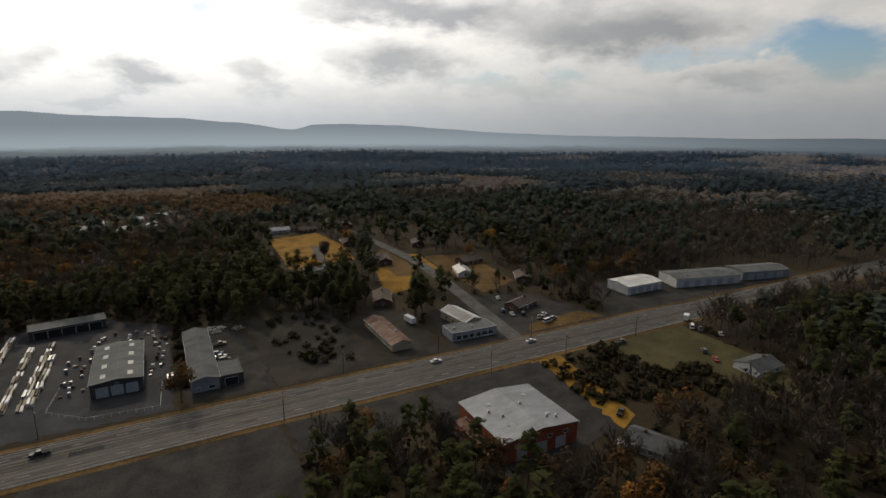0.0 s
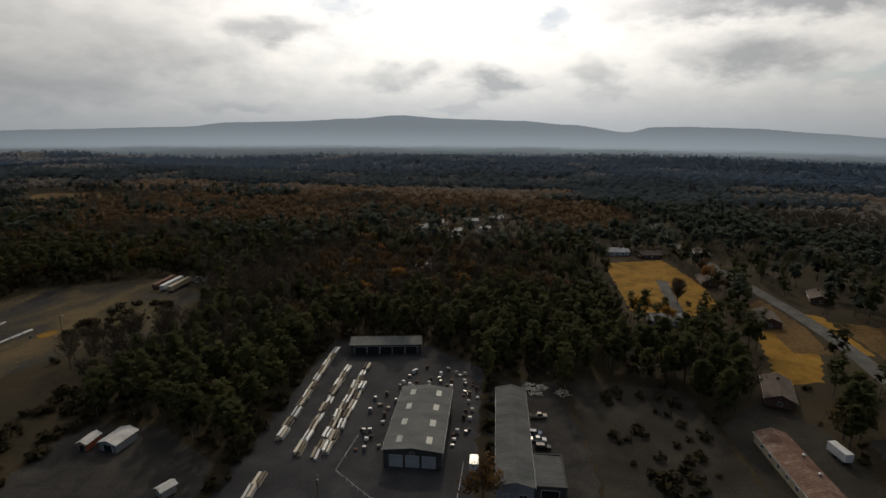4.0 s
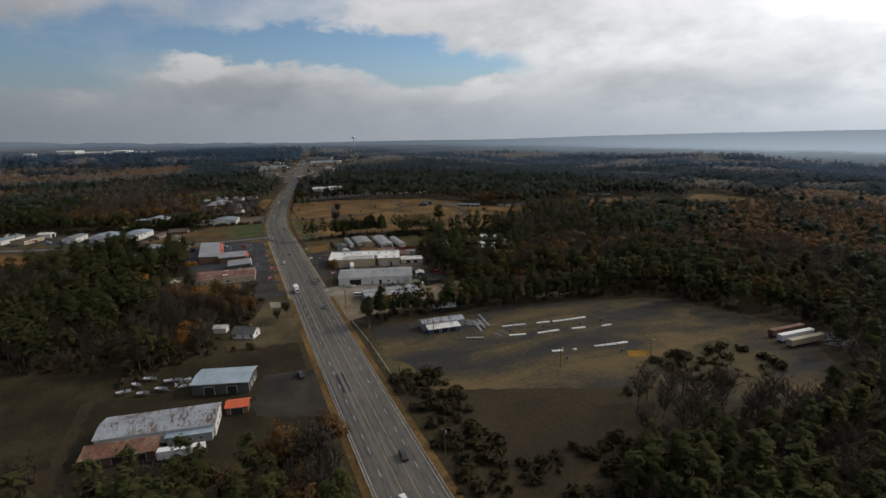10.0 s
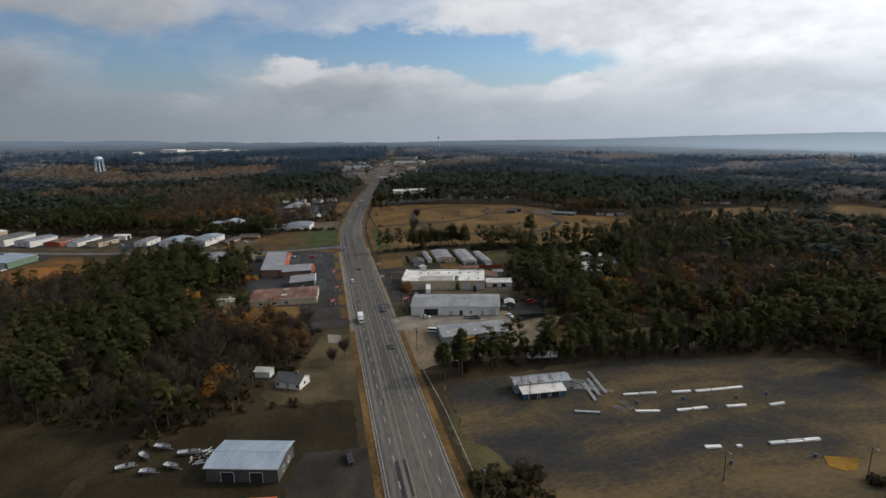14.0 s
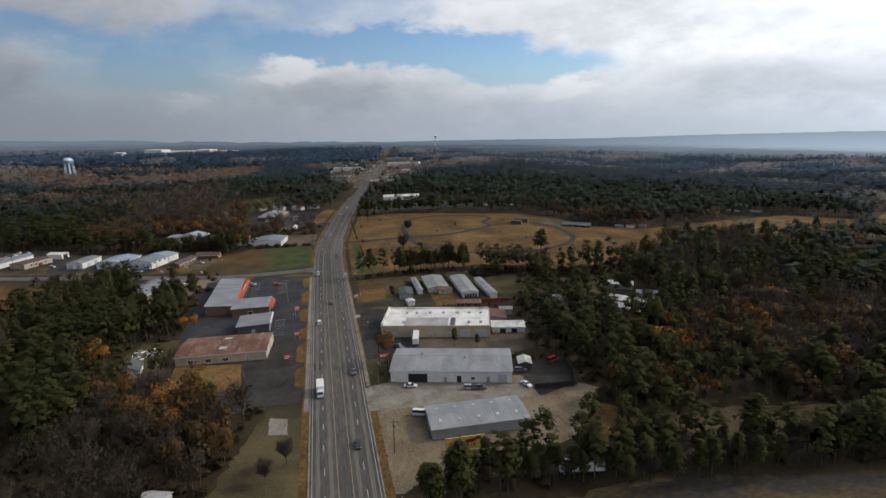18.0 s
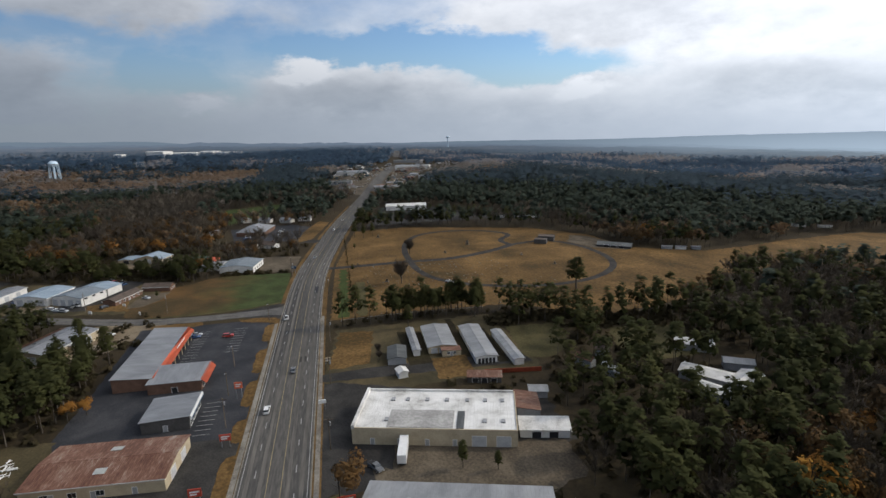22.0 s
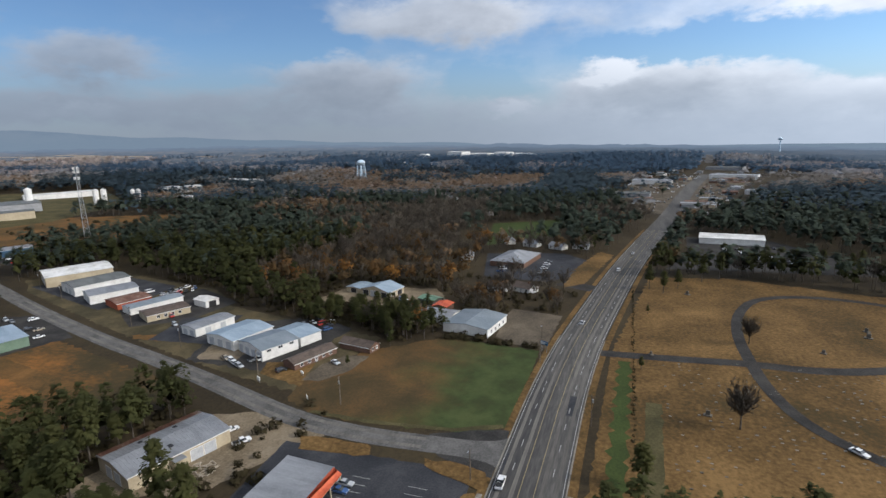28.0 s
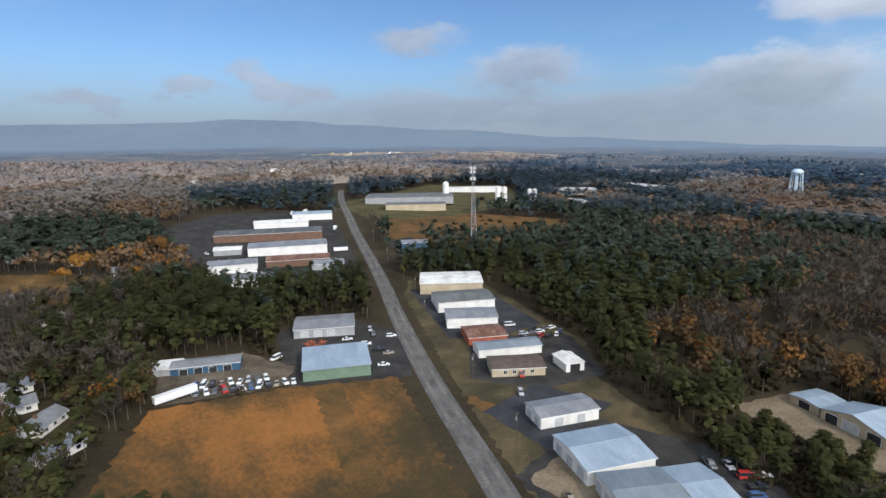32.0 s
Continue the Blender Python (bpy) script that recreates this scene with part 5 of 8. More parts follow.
def house(x, y, turn, L=15, W=9, roof="roof_brown", wall="wall_brick", label="small brick house with a dark shingle roof", near=True):
    h = building("house", label, "house", x, y, L, W, turn, 2.9, 1.9, M[roof], M[wall], openings=HOUSE_WIN if near else HOUSE_WIN[:2] + HOUSE_WIN[6:7], step=None, over=0.5)
    bm = cube(bmesh.new(), L * 0.18, L * 0.18 + 0.8, -0.5, 0.5, 3.4, 5.9)
    part("chimney", bm, M["wall_brick"], h)
    return h


house(128, 99, 115, 16, 10, "roof_dark", "wall_grey", "dark-roofed house among trees below the warehouse")
for x, y, t in ((-423, -116, 20), (-426, -98, 15), (-441, -58, 40), (-436, -80, 60), (-464, -289, 10), (-400, -360, 30), (-430, -200, 70), (-412, -250, 20), (-440, -330, 50)):
    house(x, y, t, 13, 8, "roof_grey", "wall_white", "small white house with a grey roof under bare trees", y > -130)
house(-380, 95, 8, 9, 7, "roof_dark", "wall_white", "small white gabled house with a dark roof beside a junk yard")
for x, y, t in ((-812, 104, 20), (-803, 124, 70), (-796, 145, 60), (-801, 162, 80), (-752, 86, 10), (-679, 126, 75), (-679, 141, 60)):
    house(x, y, t, 12, 8, "roof_grey" if x < -700 else "roof_brown", "wall_white", "small white house with a low roof near the church hall" if x < -700 else "small brown-roofed house under bare trees", x > -700)
for x, y, t in ((-32, 533, 20), (-48, 574, 60), (-20, 592, 10), (-6, 548, 80), (-41, 409, 30), (-30, 502, 70), (4, 612, 15), (-62, 548, 40)):
    house(x, y, t, 13, 8, "roof_white" if y > 520 else "roof_grey", "wall_white", "pale-roofed house among tall trees behind the lumber yard", False)
house(210, 119, 0, 15, 11, "roof_dark", "wall_white", "dark-roofed house at the field's edge")
building("garden_shed", "small white-roofed garden shed", "shed", 118.5, 104, 4.5, 3, 20, 2.3, 0.6, M["roof_white"], M["wall_white"], trim=False, openings=[("y-", 0, 1, 0, 1.9, "door")])
for x, y, t in ((166, 222, 20), (103, 262, 70), (133, 336, 80), (168, 288, 75), (186, 310, 10), (84, 330, 5), (112, 462, 8), (90, 468, 5), (176, 372, 70), (128, 398, 85), (60, 380, 10), (44, 420, 30), (196, 262, 60), (220, 300, 20), (150, 470, 80), (28, 372, 0)):
    house(x, y, t, 15 + (x % 4), 9, *(("roof_brown", "wall_brick", "low brown-brick house with a shingle roof among trees") if (x + y) % 3 else ("roof_grey", "wall_white", "pale-sided house with a grey roof among trees")))
# sheds and yard by the highway
building("yard_shed", "small white-roofed metal shed", "shed", -116.7, 210.3, 5.5, 3, 85, 2.4, 0.7, M["roof_white"], M["wall_red"], trim=False, openings=[("x-", 0, 2, 0, 2, "dark")])
building("yard_shed", "white-roofed open shed with a lean-to", "shed", -108.3, 211.7, 8, 6, 80, 2.8, 0.9, M["roof_white"], M["wall_grey"], trim=False, openings=[("x-", 0, 3, 0, 2.4, "dark")])
building("yard_shed", "little grey kiosk shed with a white roof", "shed", -81.5, 192.5, 4, 2.6, 60, 2.4, 0.5, M["roof_white"], M["wall_grey"], trim=False, openings=[("x-", 0, 1, 0, 1.9, "door")])
building("silver_barn", "silver metal-roofed barn with a white front", "barn", -234.5, 128, 20, 12.5, 74, 4.4, 0.8, M["roof_blue"], M["wall_dark"], openings=R("y-", "dark", -8, 8, 2, 3.5, 0, 3) + R("x+", "window", -4, 4, 2, 1.4, 1, 1.2))
building("old_barn", "old workshop under a patched galvanised roof", "workshop", -208.5, 109, 34, 13, 83, 4.4, 1.2, M["roof_patchy"], M["wall_white"], openings=R("y-", "dark", -16, 16, 4, 3, 0, 3) + R("x+", "window", -4, 4, 2, 1.6, 1.2, 1.3))
building("barn_lean_to", "low rusted lean-to along the old workshop", "lean-to", -198.2, 99, 20, 6, 83, 2.6, 1.0, M["roof_rust"], M["wall_brick"], "shed", trim=False, openings=R("y-", "dark", -9, 9, 3, 3, 0, 2.2))
building("barn_porch", "pale metal-roofed porch on the old workshop", "porch", -200.8, 118, 13, 5, 83, 3, 0.6, M["roof_blue"], M["wall_grey"], "shed", trim=False, openings=R("y-", "window", -5, 5, 3, 1.2, 1, 1.1))
building("red_shed", "open shed with a red metal roof", "shed", -214, 132, 7, 5.5, 80, 2.6, 0.8, M["roof_red"], M["wall_brick"], trim=False, openings=[("y-", 0, 4, 0, 2.2, "dark")])
building("pipe_yard_shed", "low weathered workshop in the gravel yard", "workshop", -258, 224, 20, 6, 86, 3.4, 0.8, M["roof_patchy"], M["wall_grey"], trim=False)
building("teal_workshop", "white lean-to roof on a teal-fronted workshop", "workshop", -252.8, 222.6, 15, 5, 86, 2.2, 0.7, M["roof_white"], M["wall_blue"], "shed", trim=False, openings=R("y-", "dark", -6, 6, 3, 3, 0, 2))
house(-284, 137, 62, 10, 7, "roof_dark", "wall_white", "small white house with a dark roof under trees")
building("white_shed", "small white shed with an open door", "shed", -295, 126, 6, 4, 70, 2.5, 0.9, M["roof_white"], M["wall_white"], trim=False)
# highway, sunny side
building("green_warehouse", "grey-green metal warehouse with skylights", "warehouse", -311.5, 214, 30, 13.5, 88, 3.6, 0.9, M["roof_grey"], M["wall_grey"], openings=R("x-", "roll", -5, 5, 1, 3.5, 0, 3.5), skylights=(5, 2, 0.16, 0.9))
building("grey_warehouse", "long grey-roofed white metal warehouse", "warehouse", -349, 215.5, 44, 19.5, 73.5, 4.6, 1.5, M["roof_grey"], M["wall_white"], openings=[("y-", -12, 7, 0, 3.4, "dark"), ("y-", 3, 1.6, 0, 2.6, "dark"), ("y-", 13.5, 1.3, 0, 2.4, "door"), ("y-", 18.5, 3.4, 0, 3.4, "roll"), ("y-", -2, 1.1, 0, 2.1, "door"), ("y-", 8, 1.2, 1.2, 1, "window"), ("x-", 0, 3, 0, 3, "roll")], vents=2)
market = building("white_market", "large building with a stained white roof and parapet", "market hall", -394, 219.5, 48, 23, 74, 5, 0, M["roof_white"], M["wall_tan"], "flat", openings=R("y-", "door", -22, 10, 4, 1.1, 0, 2.1) + [("y-", 13, 4, 0, 3.4, "roll"), ("y-", 20, 4, 0, 3.4, "roll"), ("x-", -6, 5, 0.6, 2.2, "window"), ("x-", 4, 5, 0.6, 2.2, "window"), ("x-", 9, 1.6, 0, 2.2, "door")], vents=0)
bm = cube(bmesh.new(), -23.6, 23.6, 11.1, 11.6, 5.1, 5.9)
part("parapet", bm, M["roof_white"], market, "stepped white rear parapet")
bm = cube(bmesh.new(), -24.1, -23.2, -11.6, 11.6, 5.0, 6.2)
part("parapet", bm, M["roof_white"], market, "raised white parapet facing the highway")
bm = cube(bmesh.new(), -14, 5.4, -10.6, -0.8, 5.14, 5.36)
part("felt_patch", bm, M["felt"], market, "grey weathered felt patch")
bm = cube(bmesh.new(), 6.4, 8.6, -10.8, -1.2, 5.14, 5.4)
part("felt_strip", bm, M["roof_dark"], market, "dark tarred strip across the roof")
for u in (-14.5, -9.8, -3.6, 2.6, 9.0, 14.6, 20.0):
    for v in (5.6, -6.5):
        if v > 0 or u > 9 or u < -14:
            bm = cube(bmesh.new(), u - 0.6, u + 0.6, v - 0.9, v + 0.9, 5.1, 5.6)
            part("roof_hatch", bm, M["wall_grey"], market, "small grey roof hatch")
building("rust_annex", "annex with a half-rusted sheet roof", "annex", -395, 248.8, 11, 7, 166, 3.4, 1.0, M["roof_rust"], M["wall_grey"], "shed", trim=False)
building("low_annex", "low annex with a white metal roof", "annex", -382, 249.5, 14.5, 6, 75, 2.6, 0.7, M["roof_white"], M["wall_white"], "shed", trim=False, openings=R("y-", "dark", -5, 5, 2, 2.6, 0, 2))
building("tin_shed", "small grey tin shed", "shed", -404, 256, 6, 4.5, 75, 2.6, 0.7, M["roof_grey"], M["wall_grey"], trim=False)
building("carport", "little carport with a pale curved roof", "carport", -345, 243, 6, 4.6, 165, 2.6, 0.8, M["roof_white"], M["wall_dark"], trim=False, openings=[("x+", 0, 3.4, 0, 2.3, "dark")])
building("storage_unit", "row of storage units with a grey metal roof", "storage units", -458.5, 232, 24, 11.2, 178, 2.9, 0.7, M["roof_grey"], M["wall_tan"], openings=R("x-", "roll", -5, 5, 3, 2.4, 0, 2.3))
building("storage_unit", "long storage row with dark roll-up doors", "storage units", -449.5, 246.8, 34, 8.4, 178, 2.9, 0.6, M["roof_grey"], M["wall_white"], openings=R("x-", "dark", -3.6, 3.6, 5, 1.1, 0, 2.2) + R("y-", "roll", -16, 16, 9, 2.6, 0, 2.3))
building("storage_unit", "narrow storage row with a pale metal roof", "storage units", -443.5, 257.8, 31, 3.8, 0, 2.6, 0.35, M["roof_grey"], M["wall_white"], openings=R("y+", "roll", -15, 15, 8, 2.6, 0, 2.2))
building("storage_unit", "short narrow storage row", "storage units", -458.5, 221.3, 25, 2.6, 179, 2.6, 0.3, M["roof_grey"], M["wall_white"])
building("storage_office", "little cream office with a red-brown roof", "office", -444.5, 234.6, 4, 7.4, 178, 2.3, 0.5, M["roof_rust"], M["wall_tan"], "shed", trim=False, openings=R("x-", "window", -2.4, 2.4, 2, 1, 0.9, 1) + [("x-", 0, 1, 0, 2, "door")])
building("rust_shed", "low shed with a rust-red sheet roof", "shed", -419, 241.5, 12, 4, 75, 2.2, 0.5, M["roof_rust"], M["wall_dark"], "shed", trim=False, openings=R("y-", "dark", -5, 5, 3, 2, 0, 1.8))
building("yard_cabin", "small grey cabin in the storage yard", "cabin", -446, 213, 12, 7, 174, 2.6, 0.8, M["roof_dark"], M["wall_grey"], trim=False)
building("yard_cabin", "tiny pale cabin by the drive", "cabin", -430, 213, 4, 3.5, 10, 2.4, 0.6, M["roof_white"], M["wall_white"], trim=False)
for x, y, L, t, r in ((-422, 282, 7, 30, "roof_rust"), (-428, 292, 5, 60, "roof_brown"), (-412, 287, 6, 20, "roof_white"), (-425, 330, 14, 60, "roof_white"), (-400, 317, 16, 40, "roof_white"), (-392, 326, 14, 120, "roof_white"), (-388, 312, 12, 30, "roof_white"), (-405, 334, 10, 60, "roof_grey")):
    building("farm_shed", "pale-roofed farm shed among trees" if r == "roof_white" else "old weathered farm shed", "shed", x, y, L, L * 0.5, t, 3, 1.0, M[r], M["wall_grey"], trim=False)
# strip mall side
mall = building("strip_mall", "long strip mall with a grey roof and an orange-red canopy", "strip mall", -468, 117.5, 52, 13.5, 180, 4.4, 0.9, M["roof_grey"], M["wall_brick"], "shed", openings=R("y-", "window", -24, 24, 9, 3.6, 0.4, 2.2) + R("y-", "door", -22, 22, 5, 1.4, 0, 2.2), trim=False)
bm = bmesh.new()
q = [(-26, -6.9, 4.7), (26, -6.9, 4.7), (26, -9.3, 3.1), (-26, -9.3, 3.1)]
bm.faces.new([bm.verts.new(p) for p in q])
bmesh.ops.solidify(bm, geom=bm.faces[:], thickness=0.2)
part("canopy", bm, M["roof_red"], mall, "sloping orange-red canopy")
bm = cube(bmesh.new(), -26, 26, -9.2, -6.8, 2.9, 3.08)
part("soffit", bm, M["wall_tan"], mall)
for k in range(11):
    bm = cube(bmesh.new(), -25.6 + k * 5.1, -25.3 + k * 5.1, -9.1, -8.8, 0, 2.95)
    part("post", bm, M["wall_tan"], mall)
for k in range(7):
    bm = cube(bmesh.new(), 2 + k * 1.7, 3.1 + k * 1.7, -8.35, -8.2, 4.0, 4.5)
    part("sign_letter_bar", bm, M["trim_white"], mall, "white bar of the shop sign")
wing = building("mall_wing", "grey-roofed wing of the strip mall with a red gable", "strip mall", -444.5, 133, 18, 14.5, 88, 4, 0.6, M["roof_grey"], M["wall_brick"], "shed", openings=R("x+", "window", -6, 6, 3, 2.6, 0.5, 2) + R("y-", "dark", -8, 8, 1, 2, 0, 2.2), trim=False)
bm = bmesh.new()
bm.faces.new([bm.verts.new(p) for p in ((9.1, -7.2, 4.4), (9.1, 7.2, 4.9), (11, 7.2, 3.0), (11, -7.2, 2.7))])
bmesh.ops.solidify(bm, geom=bm.faces[:], thickness=0.2)
part("canopy", bm, M["roof_red"], wing, "sloping orange-red canopy")
shop = building("corner_shop", "small flat-roofed shop with blue-white fascia", "shop", -418, 137, 15.5, 14, 0, 4, 0.5, M["roof_grey"], M["wall_dark"], "shed", openings=R("y+", "window", -7, 7, 4, 2.4, 0.5, 2.1) + R("x+", "door", -5, 5, 1, 1.2, 0, 2.1))
bm = cube(bmesh.new(), -8.1, 8.1, 7.5, 8.0, 3.4, 4.7)
part("fascia", bm, M["trim_white"], shop, "white and blue fascia board")
bm = cube(bmesh.new(), -8.05, 8.05, 8.003, 8.06, 3.5, 4.0)
part("blue_band", bm, M["wall_blue"], shop, "blue band along the fascia")
building("rust_shop", "low shop under a rusted red-brown metal roof", "shop", -391, 128.5, 35, 20, 86, 3.8, 1.1, M["roof_rust"], M["wall_tan"], openings=R("y-", "window", -15, 5, 3, 2, 0.8, 1.4) + R("y-", "door", -15, 15, 3, 1.2, 0, 2.1) + R("x+", "roll", -8, 8, 2, 3.5, 0, 3), skylights=(1, 2, 0.22, 3.0))
depot = building("grey_depot", "cream-walled depot with a rust-edged grey roof", "depot", -492, 71, 29, 18, 162, 4.4, 1.3, M["roof_grey"], M["wall_tan"], openings=R("y-", "roll", 2, 10, 2, 3.6, 0, 3.4) + R("x-", "roll", -5, 5, 2, 3.5, 0, 3.4) + R("y+", "roll", -12, 4, 2, 3.6, 0, 3.4))
for u, v in ((-8, -4.6), (-1, -4.6), (5, 4.2), (-5, 4.2)):
    part("roof_hatch", cube(bmesh.new(), u - 0.6, u + 0.6, v - 0.8, v + 0.8, 4.95, 5.32), M["door_dark"], depot, "dark roof hatch")
part("porch", cube(bmesh.new(), -3.2, -0.4, -11.4, -9.0, -0.5, 3.6), M["wall_tan"], depot, "cream porch box")
part("porch_roof", cube(bmesh.new(), -3.5, -0.1, -11.7, -9.0, 3.6, 3.8), M["roof_grey"], depot)
depot_roof = thing("roof_flashing", -492, 71, 162, "rust-brown sheet strip along the depot's eave", "roof sheet")
bm = bmesh.new()
bm.faces.new([bm.verts.new(p) for p in ((-14.6, 9.5, 4.62), (14.6, 9.5, 4.62), (14.6, 6.4, 5.06), (-14.6, 6.4, 5.06))])
bmesh.ops.solidify(bm, geom=bm.faces[:], thickness=-0.08)
part("sheet_metal", bm, M["roof_rust"], depot_roof)
# workshops along the side road
building("blue_workshop", "pale blue metal workshop", "workshop", -575, 30, 21, 19, 165, 4.5, 1.3, M["roof_blue"], M["wall_white"], openings=R("x-", "roll", -9, 9, 3, 3.6, 0, 3.6) + R("x+", "roll", -9, 9, 3, 3.6, 0, 3.6))
building("blue_workshop", "large white workshop with a pale blue double roof", "workshop", -567.5, 50.5, 17, 19, 157, 4.7, 1.5, M["roof_steel"], M["wall_white"], openings=R("x-", "roll", -10, 10, 4, 3.2, 0, 3.6) + R("x+", "roll", -10, 10, 4, 3.2, 0, 3.6) + R("y+", "window", -8, 8, 3, 2, 3.4, 1) + R("y-", "window", -8, 8, 3, 2, 3.4, 1))
building("blue_workshop", "rear wing of the workshop with a pale blue roof", "workshop", -582, 56, 11, 18, 159, 4.3, 1.2, M["roof_blue"], M["wall_white"], openings=R("y+", "window", -5, 5, 2, 1.6, 2.6, 1))
building("brick_office", "long low brown-brick office with a shingle roof", "office", -563, 74, 21, 7.5, 160, 2.6, 1.3, M["roof_brown"], M["wall_brick"], openings=R("y+", "window", -9, 9, 5, 1.2, 0.9, 1.2) + R("y-", "window", -9, 9, 5, 1.2, 0.9, 1.2) + [("y+", 0, 1, 0, 2.1, "door"), ("y-", 0, 1, 0, 2.1, "door")], step=None)
building("brick_office", "small brick house with a steep brown roof and pale gable", "house", -579, 88, 16, 6.5, 79, 2.6, 1.6, M["roof_brown"], M["wall_brick"], openings=R("x+", "window", -2.5, 2.5, 2, 1, 0.9, 1.2), step=None)
building("white_unit", "white metal unit with a grey roof", "workshop", -583, 5, 21, 11, 166, 4, 0.8, M["roof_grey"], M["wall_white"], openings=R("y+", "roll", -8, 8, 2, 3, 0, 3) + R("x-", "roll", -5, 5, 2, 3, 0, 3) + R("y-", "roll", -8, 8, 2, 3, 0, 3))
building("tan_unit", "tan workshop with a brown metal roof", "workshop", -594, -33, 21, 13, 153, 3.4, 0.9, M["roof_brown"], M["wall_tan"], openings=R("y+", "window", -7, 7, 4, 1.4, 1.2, 1.4) + R("y-", "window", -7, 7, 4, 1.4, 1.2, 1.4))
building("grey_unit", "long grey-roofed white unit", "workshop", -603, -50, 28, 10, 160, 3.6, 0.9, M["roof_steel"], M["wall_white"], openings=R("x+", "roll", -3, 3, 1, 3, 0, 3) + R("y+", "window", -9, 9, 4, 1.2, 1.2, 1.1))
building("tall_carport", "tall white carport on posts", "carport", -614, -24, 11, 8, 75, 3.6, 0.9, M["roof_white"], M["wall_white"], openings=[("x+", 0, 4.4, 0, 3.2, "dark")])
building("red_unit", "low red-brown workshop with a rusty roof", "workshop", -604, -69, 18, 16, 160, 3.4, 0.9, M["roof_rust"], M["wall_red"], openings=R("y+", "roll", -8, 8, 2, 3, 0, 2.8))
building("white_hall", "white-sided metal industrial hall", "hall", -611, -90, 25, 17, 152, 5, 1.2, M["roof_grey"], M["wall_white"], openings=R("x-", "roll", -6, 6, 2, 3.6, 0, 3.6))
building("white_hall", "grey-roofed white industrial hall", "hall", -623, -116, 31, 22, 160, 5.5, 1.3, M["roof_slate"], M["wall_white"], openings=R("x-", "roll", -6, 6, 2, 3.6, 0, 3.6))
building("white_hall", "tall cream industrial hall", "hall", -636, -149, 37, 29, 150, 6.5, 1.4, M["roof_white"], M["wall_tan"], openings=R("x-", "roll", -8, 8, 2, 4, 0, 4))
building("green_workshop", "sage green workshop with a broad pale blue roof", "workshop", -534, -74, 26, 22, 162, 4.4, 1.2, M["roof_blue"], M["wall_green"], "shed", openings=R("x-", "roll", -10, 10, 3, 3.6, 0, 3.8))
building("grey_workshop", "grey metal workshop with three pale doors", "workshop", -545, -119, 28, 20, 159, 4.2, 1.1, M["roof_grey"], M["wall_grey"], openings=R("y+", "roll", -12, 6, 3, 3.4, 0, 3.2) + R("y-", "roll", -12, 6, 3, 3.4, 0, 3.2))
building("blue_garage", "long blue garage with a mixed metal roof", "garage", -489, -101, 26, 9, 163, 3.2, 0.8, M["roof_grey"], M["wall_blue"], openings=R("y-", "dark", -11, 11, 4, 3, 0, 2.4) + R("y+", "dark", -11, 11, 4, 3, 0, 2.4))
building("blue_garage", "small pale-roofed lean-to of the garage", "garage", -474, -106, 12, 8, 163, 2.8, 0.7, M["roof_white"], M["wall_grey"], "shed", trim=False)
building("barn", "open-sided barn with a pale blue winged roof", "barn", -656.5, 62.8, 14, 20, 166, 3.6, 2.6, M["roof_blue"], M["wall_tan"], openings=[("x-", -6.5, 4, 0, 3.2, "dark"), ("x-", 0.5, 5, 0, 3.4, "roll"), ("x-", 6.5, 4, 0, 3.2, "dark")] + R("y+", "dark", -6, 6, 2, 4, 0, 2.8) + R("y-", "dark", -6, 6, 2, 4, 0, 2.8))
building("barn_wing", "pale blue lean-to wing of the barn", "barn", -660.6, 46.6, 12, 10.5, 166, 2.9, 0.5, M["roof_blue"], M["wall_tan"], trim=False, openings=[("x-", 0, 4, 0, 2.6, "dark")])
building("green_shelter", "open shelter with a faded green roof", "shelter", -646, 96, 11, 8, 65, 2.8, 1.0, M["roof_green"], M["wall_dark"], trim=False)
building("orange_shed", "shed with an orange-red metal roof", "shed", -637, 106, 8.5, 8, 172, 2.8, 0.9, M["roof_red"], M["wall_brick"], trim=False)
building("white_shop", "white metal shop with a broad grey roof", "shop", -616, 129, 22, 22, 170, 3.8, 1.3, M["roof_steel"], M["wall_white"], openings=R("x+", "roll", -5, 5, 1, 3, 0, 3) + R("y+", "window", -9, 9, 4, 1.6, 1.0, 1.3) + R("y-", "window", -9, 9, 4, 1.6, 1.0, 1.3))
building("white_shop_wing", "grey-roofed rear wing of the white shop", "shop", -622, 108, 19, 12, 82, 3.5, 1.0, M["roof_grey"], M["wall_white"])
# mills, factories, far buildings
for x, y, L, W, t, h, r, w in ((-578, -355, 89, 30, 162, 6, "roof_dark", "wall_brick"), (-578, -299, 59, 26, 164, 6, "roof_grey", "wall_white"), (-574, -258, 44, 20, 161, 4.5, "roof_rust", "wall_brick"), (-529, -261, 32, 20, 166, 5.5, "roof_grey", "wall_white"), (-533, -219, 26, 16, 168, 5.5, "roof_grey", "wall_white"),
                               (-588, -236, 22, 14, 164, 4, "roof_grey", "wall_grey"), (-600, -400, 50, 18, 165, 5, "roof_white", "wall_white"), (-535, -312, 20, 12, 165, 4, "roof_white", "wall_grey"), (-640, -430, 40, 20, 165, 6, "roof_blue", "wall_white")):
    building("mill_shed", "long mill shed with a %s roof" % {"roof_dark": "dark", "roof_grey": "grey", "roof_rust": "rust-brown", "roof_white": "white", "roof_blue": "pale blue"}[r], "mill", x, y, L, W, t, h, 1.6, M[r], M[w], openings=R("y+", "roll", -L * 0.45, L * 0.45, max(2, int(L / 9)), 3.4, 0, 3.4), step=1.6, vents=3)
